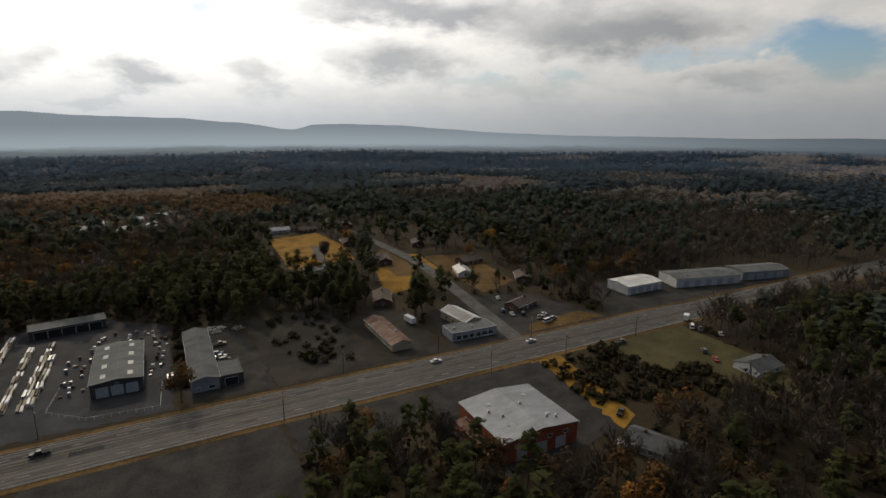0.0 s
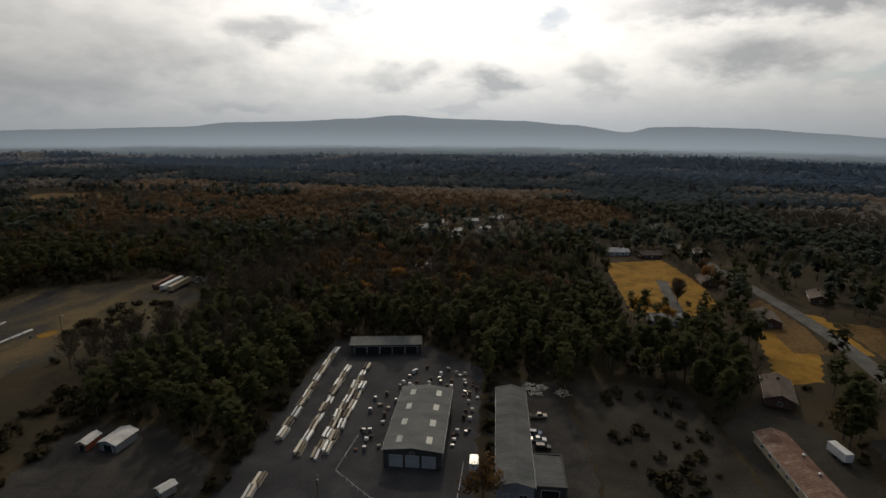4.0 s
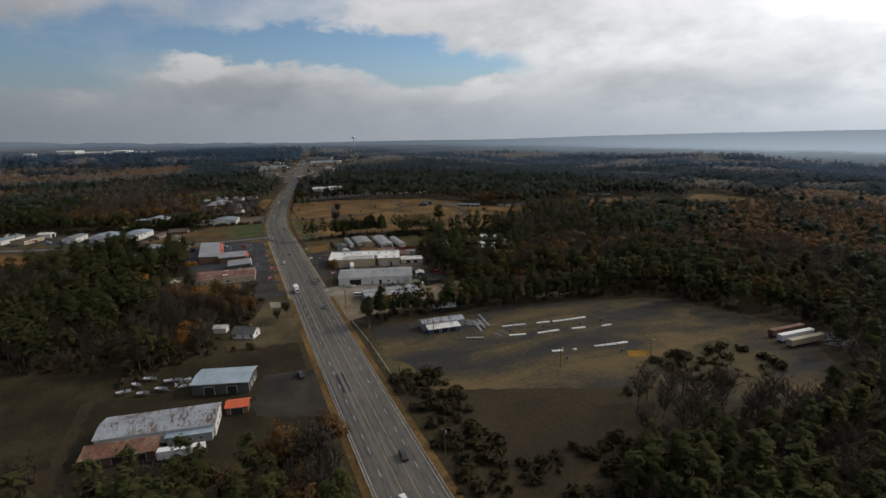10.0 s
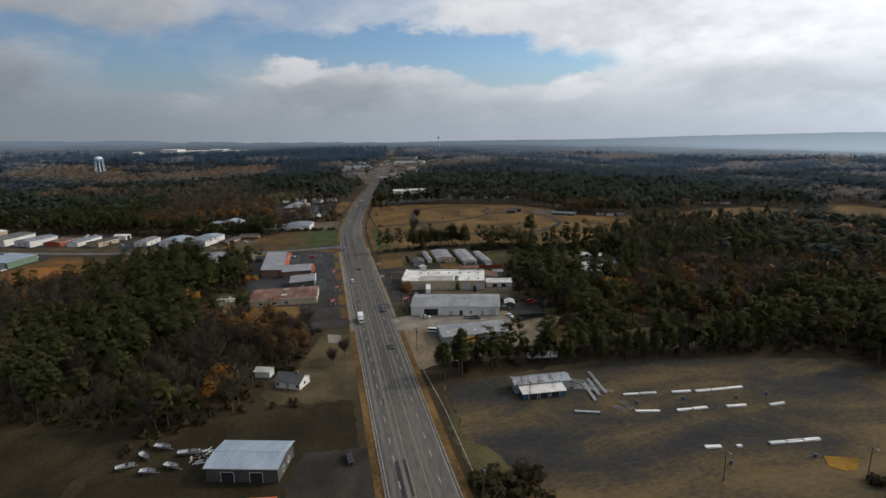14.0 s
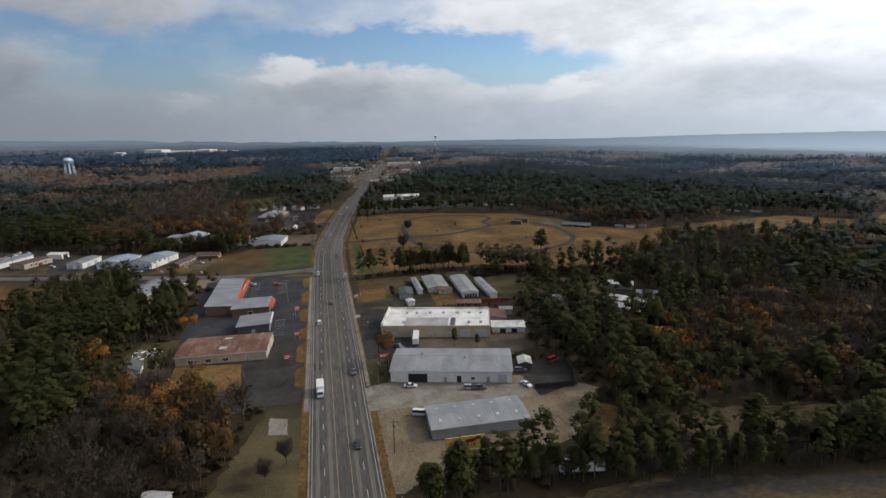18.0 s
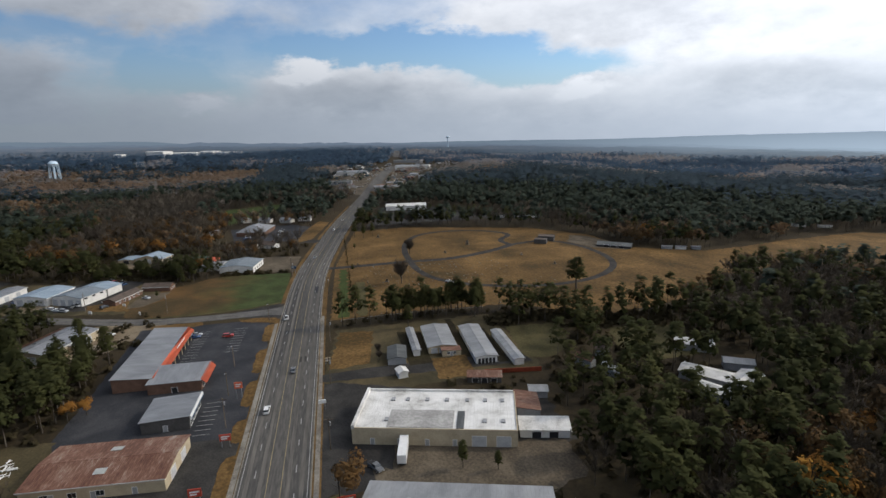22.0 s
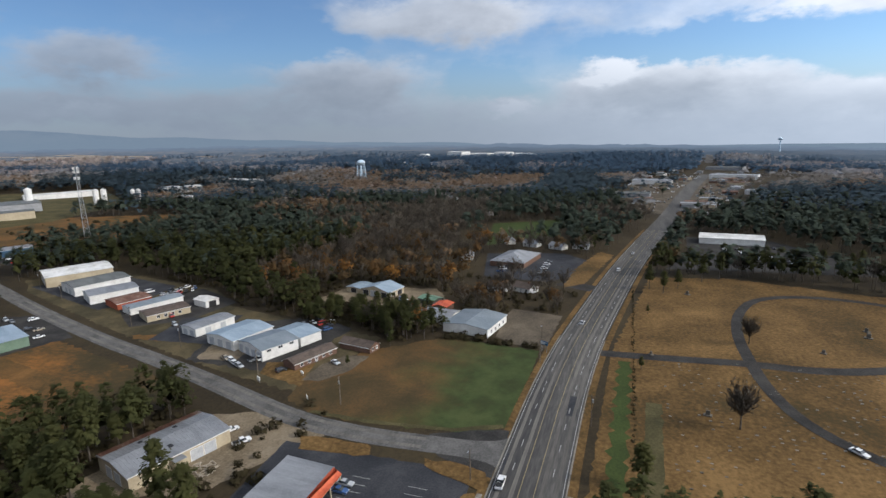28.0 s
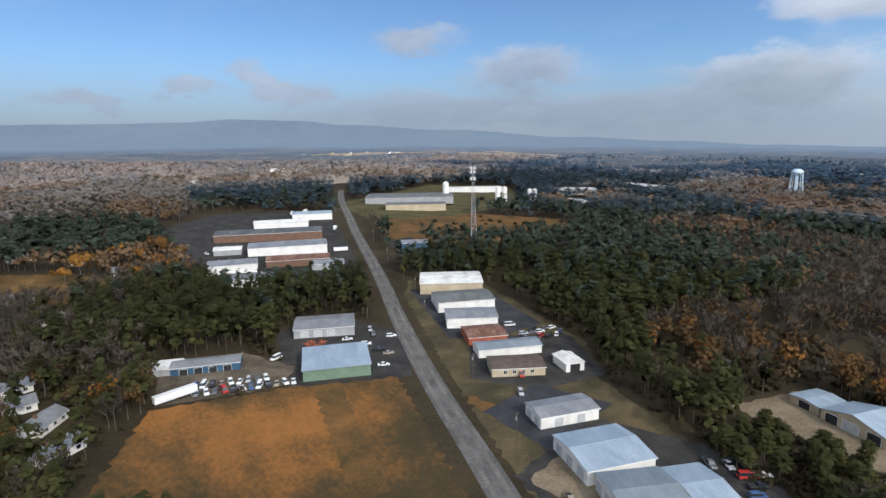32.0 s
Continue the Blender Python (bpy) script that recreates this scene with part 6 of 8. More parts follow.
building("blue_box", "workshop with blue walls and a pale roof", "workshop", -672, -262, 22, 16, 155, 5, 1.2, M["roof_grey"], M["wall_blue"], openings=R("y+", "window", -8, 8, 3, 2, 1, 1.5))
for x, y, L, W, t, h, r, w in ((-794, -500, 110, 60, 150, 8, "roof_slate", "wall_grey"), (-770, -440, 70, 26, 150, 7, "roof_slate", "wall_tan"), (-924, -546, 85, 24, 150, 6, "roof_white", "wall_white"), (-1045, -460, 60, 34, 150, 7, "roof_white", "wall_white"), (-1360, -600, 60, 40, 150, 8, "roof_white", "wall_white"), (-748, 122, 34, 24, 170, 3.6, "roof_grey", "wall_brick"),
                               (-842, 270, 44, 22, 82, 4.6, "roof_white", "wall_white"), (-637, 353, 12, 8.5, 60, 3.4, "roof_brown", "wall_dark"), (-628.5, 345, 9, 7, 60, 3.0, "roof_brown", "wall_dark"), 
                               (-1800, -420, 60, 40, 60, 9, "roof_white", "wall_white")):
    name, lab = ("mausoleum", "low grey stone mausoleum with a dark flat roof") if x in (-637, -628.5) else ("church_hall", "church hall with a broad hipped grey roof") if x == -748 else ("factory", "large pale industrial building in the distance")
    building(name, lab, name.replace("_", " "), x, y, L, W, t, h, h * 0.15 + (3.6 if name == "church_hall" else 0), M[r], M[w], "flat" if name == "mausoleum" else "hip" if name == "church_hall" else "gable", openings=R("y+", "dark", -L * 0.4, L * 0.4, max(2, int(L / 12)), 3, 0, min(4, h - 1)), step=2.4, trim=False)

# ---- vehicles ----
def shell(bm, outline, half, inset=0.0, index=0):
    """A body pressed from a side outline (x, z), drawn in by inset at its top."""
    top = max(p[1] for p in outline)
    low = min(p[1] for p in outline)
    rings = [[bm.verts.new((x, s * (half - inset * (z - low) / max(0.01, top - low)), z)) for x, z in outline] for s in (-1, 1)]
    bm.faces.new(rings[0])
    bm.faces.new(rings[1][::-1])
    for i in range(len(outline)):
        j = (i + 1) % len(outline)
        bm.faces.new((rings[0][i], rings[1][i], rings[1][j], rings[0][j]))
    bmesh.ops.recalc_face_normals(bm, faces=bm.faces[:])
    return bm


def wheels(ob, xs_, half, r):
    for wx in xs_:
        for s in (-1, 1):
            bm = tube(bmesh.new(), (wx, s * (half - 0.22), r), (wx, s * (half + 0.02), r), r, sides=12)
            wheel = part("wheel", bm, M["tyre"], ob)
            bm = tube(bmesh.new(), (wx, s * (half + 0.015), r), (wx, s * (half + 0.05), r), r * 0.6, r * 0.5, sides=8)
            part("rim", bm, M["steel"], wheel)


def lights(ob, front, rear, half, z):
    for s in (-1, 1):
        part("headlight", cube(bmesh.new(), front - 0.06, front + 0.03, s * half - 0.2, s * half + 0.2, z, z + 0.16), M["lamp_clear"], ob)
        part("tail_light", cube(bmesh.new(), rear - 0.03, rear + 0.06, s * half - 0.15, s * half + 0.15, z, z + 0.2), M["lamp_red"], ob)


BODY = {"sedan": ([(-2.35, 0.3), (2.35, 0.3), (2.4, 0.62), (2.25, 0.76), (1.0, 0.92), (-1.6, 0.95), (-2.35, 0.88), (-2.42, 0.6)], [(1.05, 0.9), (0.35, 1.38), (-0.9, 1.42), (-1.75, 0.94)], 0.9),
        "suv": ([(-2.35, 0.35), (2.3, 0.35), (2.35, 0.8), (2.2, 0.98), (1.1, 1.1), (-2.3, 1.12), (-2.4, 0.7)], [(1.15, 1.08), (0.5, 1.66), (-2.0, 1.7), (-2.3, 1.1)], 0.95),
        "pickup": ([(-2.75, 0.45), (2.7, 0.45), (2.75, 0.9), (2.6, 1.08), (1.3, 1.16), (-2.75, 1.16), (-2.8, 0.6)], [(1.35, 1.14), (0.8, 1.78), (-0.55, 1.8), (-0.75, 1.14)], 0.97),
        "van": ([(-2.7, 0.4), (2.6, 0.4), (2.7, 0.95), (2.0, 1.25), (-2.7, 1.3), (-2.75, 0.7)], [(2.0, 1.22), (1.3, 2.1), (-2.6, 2.15), (-2.72, 1.28)], 0.98)}
MADE = {}


def vehicle(kind, colour, x, y, turn, lift=0.12, plain=False):
    """A parked or halted motor vehicle; alike ones share their meshes."""
    key = (kind, colour, plain)
    m = pose(x, y, gz(x, y) + lift, 0, 0, turn)
    if key in MADE:
        return copy_thing(MADE[key], m)
    name = {"sedan": "car", "suv": "sport_utility_car", "pickup": "pickup_truck", "van": "van"}[kind]
    ob = tagged(new(name), "%s %s with dark windows standing on asphalt" % (colour, {"sedan": "saloon car", "suv": "tall estate car", "pickup": "pickup truck", "van": "delivery van"}[kind]), {"sedan": "car", "suv": "car", "pickup": "pickup truck", "van": "van"}[kind], "vehicles")
    ob.matrix_world = m
    body, cabin, half = BODY[kind]
    bm = shell(bmesh.new(), body, half, 0.06)
    bmesh.ops.bevel(bm, geom=bm.edges[:], offset=0.06, segments=1, affect="EDGES")
    part("body", bm, PAINT[colour], ob)
    part("glasshouse", shell(bmesh.new(), cabin, half - 0.07, 0.16), M["glass"], ob, "dark glazed cabin sides")
    top, lowx = cabin[1], cabin[2]
    part("roof", cube(bmesh.new(), lowx[0] + 0.02, top[0] - 0.02, -half + 0.24, half - 0.24, top[1] - 0.01, top[1] + 0.06), PAINT[colour], ob)
    if kind == "pickup":
        part("bed", cube(bmesh.new(), -2.6, -0.85, -half + 0.14, half - 0.14, 1.1, 1.175), M["tyre"], ob, "dark open load bed")
    if plain:
        for wx in (-1.5, 1.5):
            for s in (-1, 1):
                part("wheel", tube(bmesh.new(), (wx, s * (half - 0.22), 0.36), (wx, s * (half + 0.02), 0.36), 0.36, sides=10), M["tyre"], ob)
        MADE[key] = ob
        return ob
    wheels(ob, (-1.5, 1.5) if kind != "pickup" else (-1.75, 1.8), half, 0.34 if kind != "pickup" else 0.4)
    lights(ob, body[1][0], body[0][0], half - 0.28, 0.62)
    MADE[key] = ob
    return ob


def lorry(x, y, turn, label="white box lorry with a tall plain body", length=8.5, cab=True, name="box_truck"):
    ob = thing(name, x, y, turn, label, "truck" if cab else "trailer", z=gz(x, y) + 0.12)
    bm = cube(bmesh.new(), -length / 2, length / 2 - (2.2 if cab else 0), -1.25, 1.25, 1.0, 3.6)
    bmesh.ops.bevel(bm, geom=bm.edges[:], offset=0.06, segments=1, affect="EDGES")
    part("box", bm, PAINT["white"], ob)
    part("chassis", cube(bmesh.new(), -length / 2, length / 2 - 0.4, -0.5, 0.5, 0.6, 0.95), M["tyre"], ob)
    if cab:
        part("cab", shell(bmesh.new(), [(length / 2 - 2.1, 0.6), (length / 2, 0.6), (length / 2, 1.5), (length / 2 - 0.5, 2.5), (length / 2 - 2.1, 2.6)], 1.1, 0.1), PAINT["white"], ob)
        part("windscreen", shell(bmesh.new(), [(length / 2 + 0.01, 1.55), (length / 2 - 0.48, 2.45), (length / 2 - 0.55, 2.42), (length / 2 - 0.06, 1.52)], 0.98), M["glass"], ob)
    wheels(ob, (-length / 2 + 1.4, length / 2 - 1.2) if cab else (-length / 2 + 1.2, -length / 2 + 2.4), 1.1, 0.48)
    return ob


KINDS = ("sedan", "suv", "pickup", "sedan", "van", "suv", "pickup")
COLOURS = ("white", "silver", "black", "grey", "white", "red", "white", "blue", "grey", "tan")
PARKED = []
# cafe and field
PARKED += [(162, 238, 70), (153, 220, 70), (155, 214, 70), (160, 212, 75), (165, 203, 10), (165, 198, 10), (168, 206, 10), (170, 200, 12), (179, 163, 5), (224, 161, 40), (225, 157, 40), (229, 149, 45), (205, 140, 50), (202, 132, 50), (134, 119, 30), (129, 197, 0)]
# garage yard
PARKED += [(16, 229, 0), (17, 226, 0), (18, 222, 0), (18, 239, 5), (20, 209, 90)]
# market side
PARKED += [(-340, 198, 75), (-333, 218, 75), (-332, 221, 75), (-320, 198, 70), (-376, 199, 30), (-330, 238, 20), (-341, 240, 70), (-346, 255, 120), (-231, 155, 10)]
# mall and depot
PARKED += [(-508, 80, 150)]
# workshops
PARKED += [(-595, 63, 150), (-562, 86, 60), (-550, 69, 150), (-554, 39, 65), (-553, 43, 65), (-551, 46, 65), (-549, 50, 65), (-556, 52, 150), (-558, 55, 150), (-598, 48, 60), (-602, 51, 60), (-606, 53, 60), (-601, 57, 150), (-599, 61, 150), (-605, 59, 150), (-647, 78, 30), (-644, 83, 30), (-645, 87, 100), (-651, 71, 120)]
# units and halls
PARKED += [(-568, -93, 160), (-551, -65, 155), (-582, -15, 60), (-617, -81, 160), (-624, -75, 160), (-619, -57, 60), (-597, -37, 60), (-594, -32, 60), (-592, -27, 60), (-630, -65, 20), (-590, 10, 60), (-574, 16, 150), (-575, 6, 65), (-556, -81, 160), (-558, -75, 160), (-554, -90, 155), (-549, -100, 160), (-563, -106, 70), (-562, -100, 70), (-515, -95, 30)]
PARKED += [(-655, -240, 160), (-657, -246, 160), (-659, -252, 160), (-652, -232, 155), (-662, -262, 160), (-664, -226, 100)]
for k in range(9):
    PARKED.append((-482 - k * 3.1, -85 + k * 0.9 + (k % 2) * 0.5, 60 + (k * 37) % 30))
for k in range(12):
    PARKED.append((-482 - k * 3.0, -77.5 + k * 0.75, 65 + (k * 23) % 40))
for k in range(10):
    PARKED.append((-622 - (k % 5) * 4.2, -62 + (k // 5) * 7 + (k % 3), 150 + k * 9))
for k in range(14):
    PARKED.append((-520 - (k % 7) * 12, -272 - (k // 7) * 48 + (k % 3) * 3, 70 + (k * 31) % 60))
for k in range(12):
    PARKED.append((-718 - (k % 6) * 6, 118 + (k // 6) * 26, 100))
for k, (x, y, t) in enumerate(PARKED):
    vehicle(KINDS[(k * 5 + k // 7) % 7], COLOURS[(k * 7 + k // 3) % 10], x, y, t, plain=y < -55 or x < -594)
for kind, colour, x, y, t in (("sedan", "white", 95, 182.5, 0), ("sedan", "white", 143, 182, 0), ("pickup", "black", -38, 179, 180), ("sedan", "white", -147, 170.5, 180), ("suv", "black", -165, 176, 0), ("sedan", "black", -308, 177, 0), ("pickup", "grey", -357, 179, 0), ("suv", "white", -415, 166.5, 180), ("sedan", "silver", -631, 176, 170), ("suv", "white", -735, 190, 170), ("sedan", "white", -786, 199, 170), ("pickup", "white", -505, 166, 180), ("sedan", "grey", -444, 173, 180), ("sedan", "white", -544, 255.5, 40), ("suv", "red", -488.5, 142, 92), ("sedan", "silver", -494, 127.5, 90), ("sedan", "blue", -491, 127.5, 90), ("pickup", "white", -503, 88, 150)):
    vehicle(kind, colour, x, y, t, 0.16)
lorry(-344, 166.5, 0, "white box lorry on the highway")
lorry(-380, 207, 168, "long white coach trailer parked beside the market", 10, False, "trailer")
lorry(-191, 116, 82, "pale grey goods trailer by the barns", 13, False, "trailer")
lorry(-280, 234, 78, "long pale goods trailer behind the pine row", 12, False, "trailer")
lorry(-644, -466, 60, "white goods trailer in the mill yard", 12, False, "trailer")
lorry(-627, -458, 70, "white goods trailer in the mill yard", 12, False, "trailer")
lorry(-640, -362, 60, "white box lorry in the mill yard", 8)
lorry(-613, -276, 160, "white goods trailer by the mill road", 11, False, "trailer")
lorry(-475, -78, 17, "long white goods trailer at the field's edge", 15, False, "trailer")
lorry(-2, 211, 90, "white box lorry by the garage", 6.5)
lorry(230, 169, 30, "white delivery lorry on the grass", 6.5)
lorry(103, 226, 100, "white caravan parked beside pines", 7, False, "caravan")
for k, (tone, box_paint) in enumerate((("rust-streaked tan", M["roof_rust"]), ("white", PAINT["white"]), ("weathered tan", M["wall_tan"]))):
    old_trailer = lorry(-185.5 + k * 5.4, 359 - k * 1.4, 88, tone + " goods trailer at the yard's edge", 19, False, "trailer")
    for child in old_trailer.children:
        if child.name.startswith("box"):
            child.data.materials.clear()
            child.data.materials.append(box_paint)

# ---- poles, signs, masts ----
def pole(x, y, h=10.5, arm=True, turn=0.0):
    ob = thing("utility_pole", x, y, turn, "weathered timber utility pole with a crossarm" if arm else "tall bare timber lamp pole", "pole", "utility poles")
    part("post", tube(bmesh.new(), (0, 0, -0.5), (0, 0, h), 0.17, 0.11), M["wood"], ob)
    if arm:
        part("crossarm", cube(bmesh.new(), -1.3, 1.3, -0.07, 0.07, h - 0.8, h - 0.62), M["wood"], ob)
        part("transformer", tube(bmesh.new(), (0.38, 0, h - 2.6), (0.38, 0, h - 1.5), 0.26, 0.26, 8), M["steel"], ob)
    else:
        part("lamp_arm", tube(bmesh.new(), (0, 0, h - 0.3), (1.4, 0, h), 0.05, 0.05, 6), M["steel"], ob)
        part("lamp_head", cube(bmesh.new(), 1.2, 1.9, -0.15, 0.15, h - 0.08, h + 0.06), M["steel"], ob)
    return ob


for x, y in ((-302, 187), (-345, 187), (-388, 187), (-430, 187), (-250, 187), (-205, 187), (-160, 187), (-348, 141), (-408, 155), (-583, 164), (-470, 187), (-540, 186), (58, 190), (100, 190), (146, 186), (146, 162), (110, 164), (190, 165), (-40, 190), (30, 166), (-532, 105), (-545, 62), (-560, 10), (-575, -35), (-596, -110), (-612, -150), (-632, -230), (-652, -300)):
    pole(x, y, turn=90 if y > 150 else 20)
for x, y in ((-189, 287), (-197, 250), (-245, 215), (-505, 158), (-601, 162), (-455, 150), (-430, 152)):
    pole(x, y, 9, False)

bill = thing("billboard", -292.5, 205.5, 88, "yellow roadside billboard with a dark red figure", "billboard")
for k in (-4.5, 0, 4.5):
    part("post", tube(bmesh.new(), (k, 0.3, -0.5), (k, 0.3, 7.9), 0.16), M["wood"], bill)
panel = part("panel", cube(bmesh.new(), -5.6, 5.6, -0.1, 0.12, 4.2, 7.9), M["sign_yellow"], bill)
part("frame", cube(bmesh.new(), -5.75, 5.75, -0.06, 0.1, 4.05, 4.2), M["wood"], bill)
for x0, x1, z0, z1, lean in ((-0.5, 2.8, 5.8, 6.9, 0.3), (2.4, 4.4, 6.3, 7.4, 0.5), (-3.0, -0.2, 6.2, 6.8, -0.4), (0.2, 0.9, 5.0, 5.9, 0.2), (2.2, 2.9, 5.0, 5.9, -0.2), (-4.8, -2.4, 4.8, 5.3, 0.0), (-4.8, -3.0, 5.5, 5.8, 0.0)):
    bm = bmesh.new()
    bm.faces.new([bm.verts.new(p) for p in ((x0, -0.11, z0), (x1, -0.11, z0 + lean), (x1 - 0.2, -0.11, z1 + lean), (x0 + 0.3, -0.11, z1))])
    bmesh.ops.solidify(bm, geom=bm.faces[:], thickness=0.02)
    part("printed_shape", bm, M["sign_red"], panel)


def pylon_sign(x, y, turn, w, h, z, colour, label):
    ob = thing("pylon_sign", x, y, turn, label, "sign", "roadside signs")
    for k in (-w * 0.35, w * 0.35):
        part("post", tube(bmesh.new(), (k, 0, -0.3), (k, 0, z), 0.1, sides=6), M["steel"], ob)
    board = part("board", cube(bmesh.new(), -w / 2, w / 2, -0.15, 0.15, z, z + h), colour, ob)
    for k in range(2):
        for s in (-1, 1):
            part("text_bar", cube(bmesh.new(), -w * 0.36, w * (0.36 - 0.2 * k), s * 0.15 - 0.01, s * 0.15 + 0.01, z + h * (0.55 - 0.32 * k), z + h * (0.75 - 0.32 * k)), M["trim_white"], board)
    return ob


pylon_sign(-359, 191, 90, 4.5, 1.6, 4.2, M["sign_red"], "dark red shop sign on two posts")
pylon_sign(-397, 157, 90, 3.2, 2.0, 2.2, M["sign_red"], "red roadside shop sign on posts")
pylon_sign(-373, 154, 90, 3.2, 2.2, 1.8, M["sign_red"], "red sign board in the old lot")
pylon_sign(-428, 156, 90, 2.6, 2.2, 3.5, M["roof_red"], "orange-red pylon sign of the strip mall")
pylon_sign(-412, 184.5, 90, 2.4, 1.2, 2.4, M["trim_white"], "small white roadside sign")
pylon_sign(-594, 164, 60, 3.4, 1.6, 3.0, M["wall_blue"], "blue and white shop sign on posts")
pylon_sign(-540, 66, 60, 2.2, 1.2, 0.8, M["trim_white"], "low white yard sign")
pylon_sign(-549, 79, 60, 2.0, 1.0, 0.8, M["trim_white"], "low white yard sign")
pylon_sign(-532, 92, 40, 1.8, 1.0, 0.8, M["trim_white"], "low white yard sign")
pylon_sign(-448, 186, 90, 2.2, 1.6, 1.0, M["wall_tan"], "small framed drive sign")

mast = thing("radio_mast", -705, -225, 20, "tall grey lattice mast with antennas", "radio mast")
H, half = 66.0, 3.4
for k in range(3):
    a = 2 * math.pi * k / 3
    part("leg", tube(bmesh.new(), (half * math.cos(a), half * math.sin(a), -1), (0.7 * math.cos(a), 0.7 * math.sin(a), H), 0.2, 0.12, 6), M["steel"], mast)
bm = bmesh.new()
for lev in range(18):
    z0, z1 = H * lev / 18, H * (lev + 1) / 18
    for k in range(3):
        a, b = 2 * math.pi * k / 3, 2 * math.pi * (k + 1) / 3
        r0, r1 = half + (0.7 - half) * z0 / H, half + (0.7 - half) * z1 / H
        tube(bm, (r0 * math.cos(a), r0 * math.sin(a), z0), (r1 * math.cos(b), r1 * math.sin(b), z1), 0.09, sides=4)
        tube(bm, (r1 * math.cos(a), r1 * math.sin(a), z1), (r1 * math.cos(b), r1 * math.sin(b), z1), 0.07, sides=4)
tagged(part("lattice", bm, M["steel"], mast), kind="stuff")
for lev, z0 in enumerate((57, 62, 65)):
    for k in range(6):
        a = 2 * math.pi * k / 6
        part("antenna", cube(bmesh.new(), 1.9 * math.cos(a) - 0.2, 1.9 * math.cos(a) + 0.2, 1.9 * math.sin(a) - 0.2, 1.9 * math.sin(a) + 0.2, z0, z0 + 2.3), M["trim_white"], mast)


def water_tower(x, y, h, r, label, legs=8):
    ob = thing("water_tower", x, y, 15, label, "water tower")
    bm = bmesh.new()
    bmesh.ops.create_uvsphere(bm, u_segments=20, v_segments=12, radius=r)
    for v in bm.verts:
        v.co.z = v.co.z * (0.72 if v.co.z > 0 else 0.62) + h
    part("tank", bm, M["tower_paint"], ob, "pale blue rounded tank")
    bm = tube(bmesh.new(), (0, 0, h - 0.5), (0, 0, h + 0.4), r * 1.12, r * 1.12, 20)
    part("walkway", bm, M["steel"], ob)
    part("riser", tube(bmesh.new(), (0, 0, -1), (0, 0, h - r * 0.5), 1.0 if legs else 2.4, 1.0 if legs else 1.8), M["tower_paint"], ob)
    for k in range(legs):
        a = 2 * math.pi * k / legs
        part("leg", tube(bmesh.new(), (r * 1.25 * math.cos(a), r * 1.25 * math.sin(a), -1), (r * 0.95 * math.cos(a), r * 0.95 * math.sin(a), h), 0.5, 0.42, 6), M["tower_paint"], ob)


water_tower(-1295, -275, 34, 7.5, "pale blue legged water tower above the woods")
water_tower(-2431, 654, 38, 7, "small pale water tower on one shaft beyond the town", 0)
for x, y, h, r in ((-835, -478, 24, 4), (-900, -452, 18, 3.5), (-908, -448, 18, 3.5), (-936, -430, 16, 3), (-942, -427, 16, 3)):
    ob = thing("silo", x, y, 0, "tall white cylindrical silo at the plant", "silo", "plant silos")
    part("barrel", tube(bmesh.new(), (0, 0, -1), (0, 0, h), r, r, 14), M["wall_white"], ob)
    part("cone", tube(bmesh.new(), (0, 0, h), (0, 0, h + 2), r, 0.5, 14), M["roof_white"], ob)

# ---- yards: stacks, pallets, barriers, fences ----
def stack(x, y, turn, length, layers, materials, label, group="timber stacks"):
    ob = thing("timber_stack", x, y, turn, label, "timber stack", group)
    for k in range(layers):
        for s in (-1, 1):
            w, e = rng.uniform(0.3, 0.5), rng.uniform(-0.6, 0.6)
            bm = cube(bmesh.new(), -length / 2 + e, length / 2 + e, s * 0.62 - w, s * 0.62 + w, 0.12 + k * 0.75, 0.12 + k * 0.75 + 0.62)
            part("timber_pack", bm, materials[(k + (s > 0)) % len(materials)], ob)
    part("bearer", cube(bmesh.new(), -length / 3, -length / 3 + 0.15, -1.2, 1.2, -0.05, 0.12), M["wood"], ob)
    part("bearer", cube(bmesh.new(), length / 3, length / 3 + 0.15, -1.2, 1.2, -0.05, 0.12), M["wood"], ob)


PACKS = ([M["white_pack"], M["pale_wood"]], [M["pale_wood"], M["wood"]], [M["steel"], M["white_pack"]], [M["wood"], M["pale_wood"]])
for x0, y0, x1, y1, count in ((-61.5, 218, -62.5, 284, 11), (-53.5, 206, -53, 268, 11), (-48, 210, -46, 270, 12), (-45.3, 212, -43.6, 262, 8), (-60, 192, -59, 202, 2)):
    for k in range(count):
        if rng.random() < 0.03:
            continue
        f = (k + 0.5) / count
        stack(x0 + (x1 - x0) * f + rng.uniform(-0.3, 0.3), y0 + (y1 - y0) * f, 90 + rng.uniform(-3, 3), rng.uniform(5.0, 6.4), rng.choice((1, 2, 2, 2)), PACKS[k % 4], "stack of pale and white-wrapped timber on bearers")


def pallet_load(x, y, turn, material, h):
    ob = thing("pallet_load", x, y, turn, "wrapped building goods on a timber pallet", "pallet", "pallet loads")
    part("pallet", cube(bmesh.new(), -0.6, 0.6, -0.5, 0.5, 0.0, 0.15), M["wood"], ob)
    bm = cube(bmesh.new(), -0.56, 0.56, -0.46, 0.46, 0.15, 0.15 + h)
    bmesh.ops.bevel(bm, geom=bm.edges[:], offset=0.05, segments=1, affect="EDGES")
    part("load", bm, material, ob)


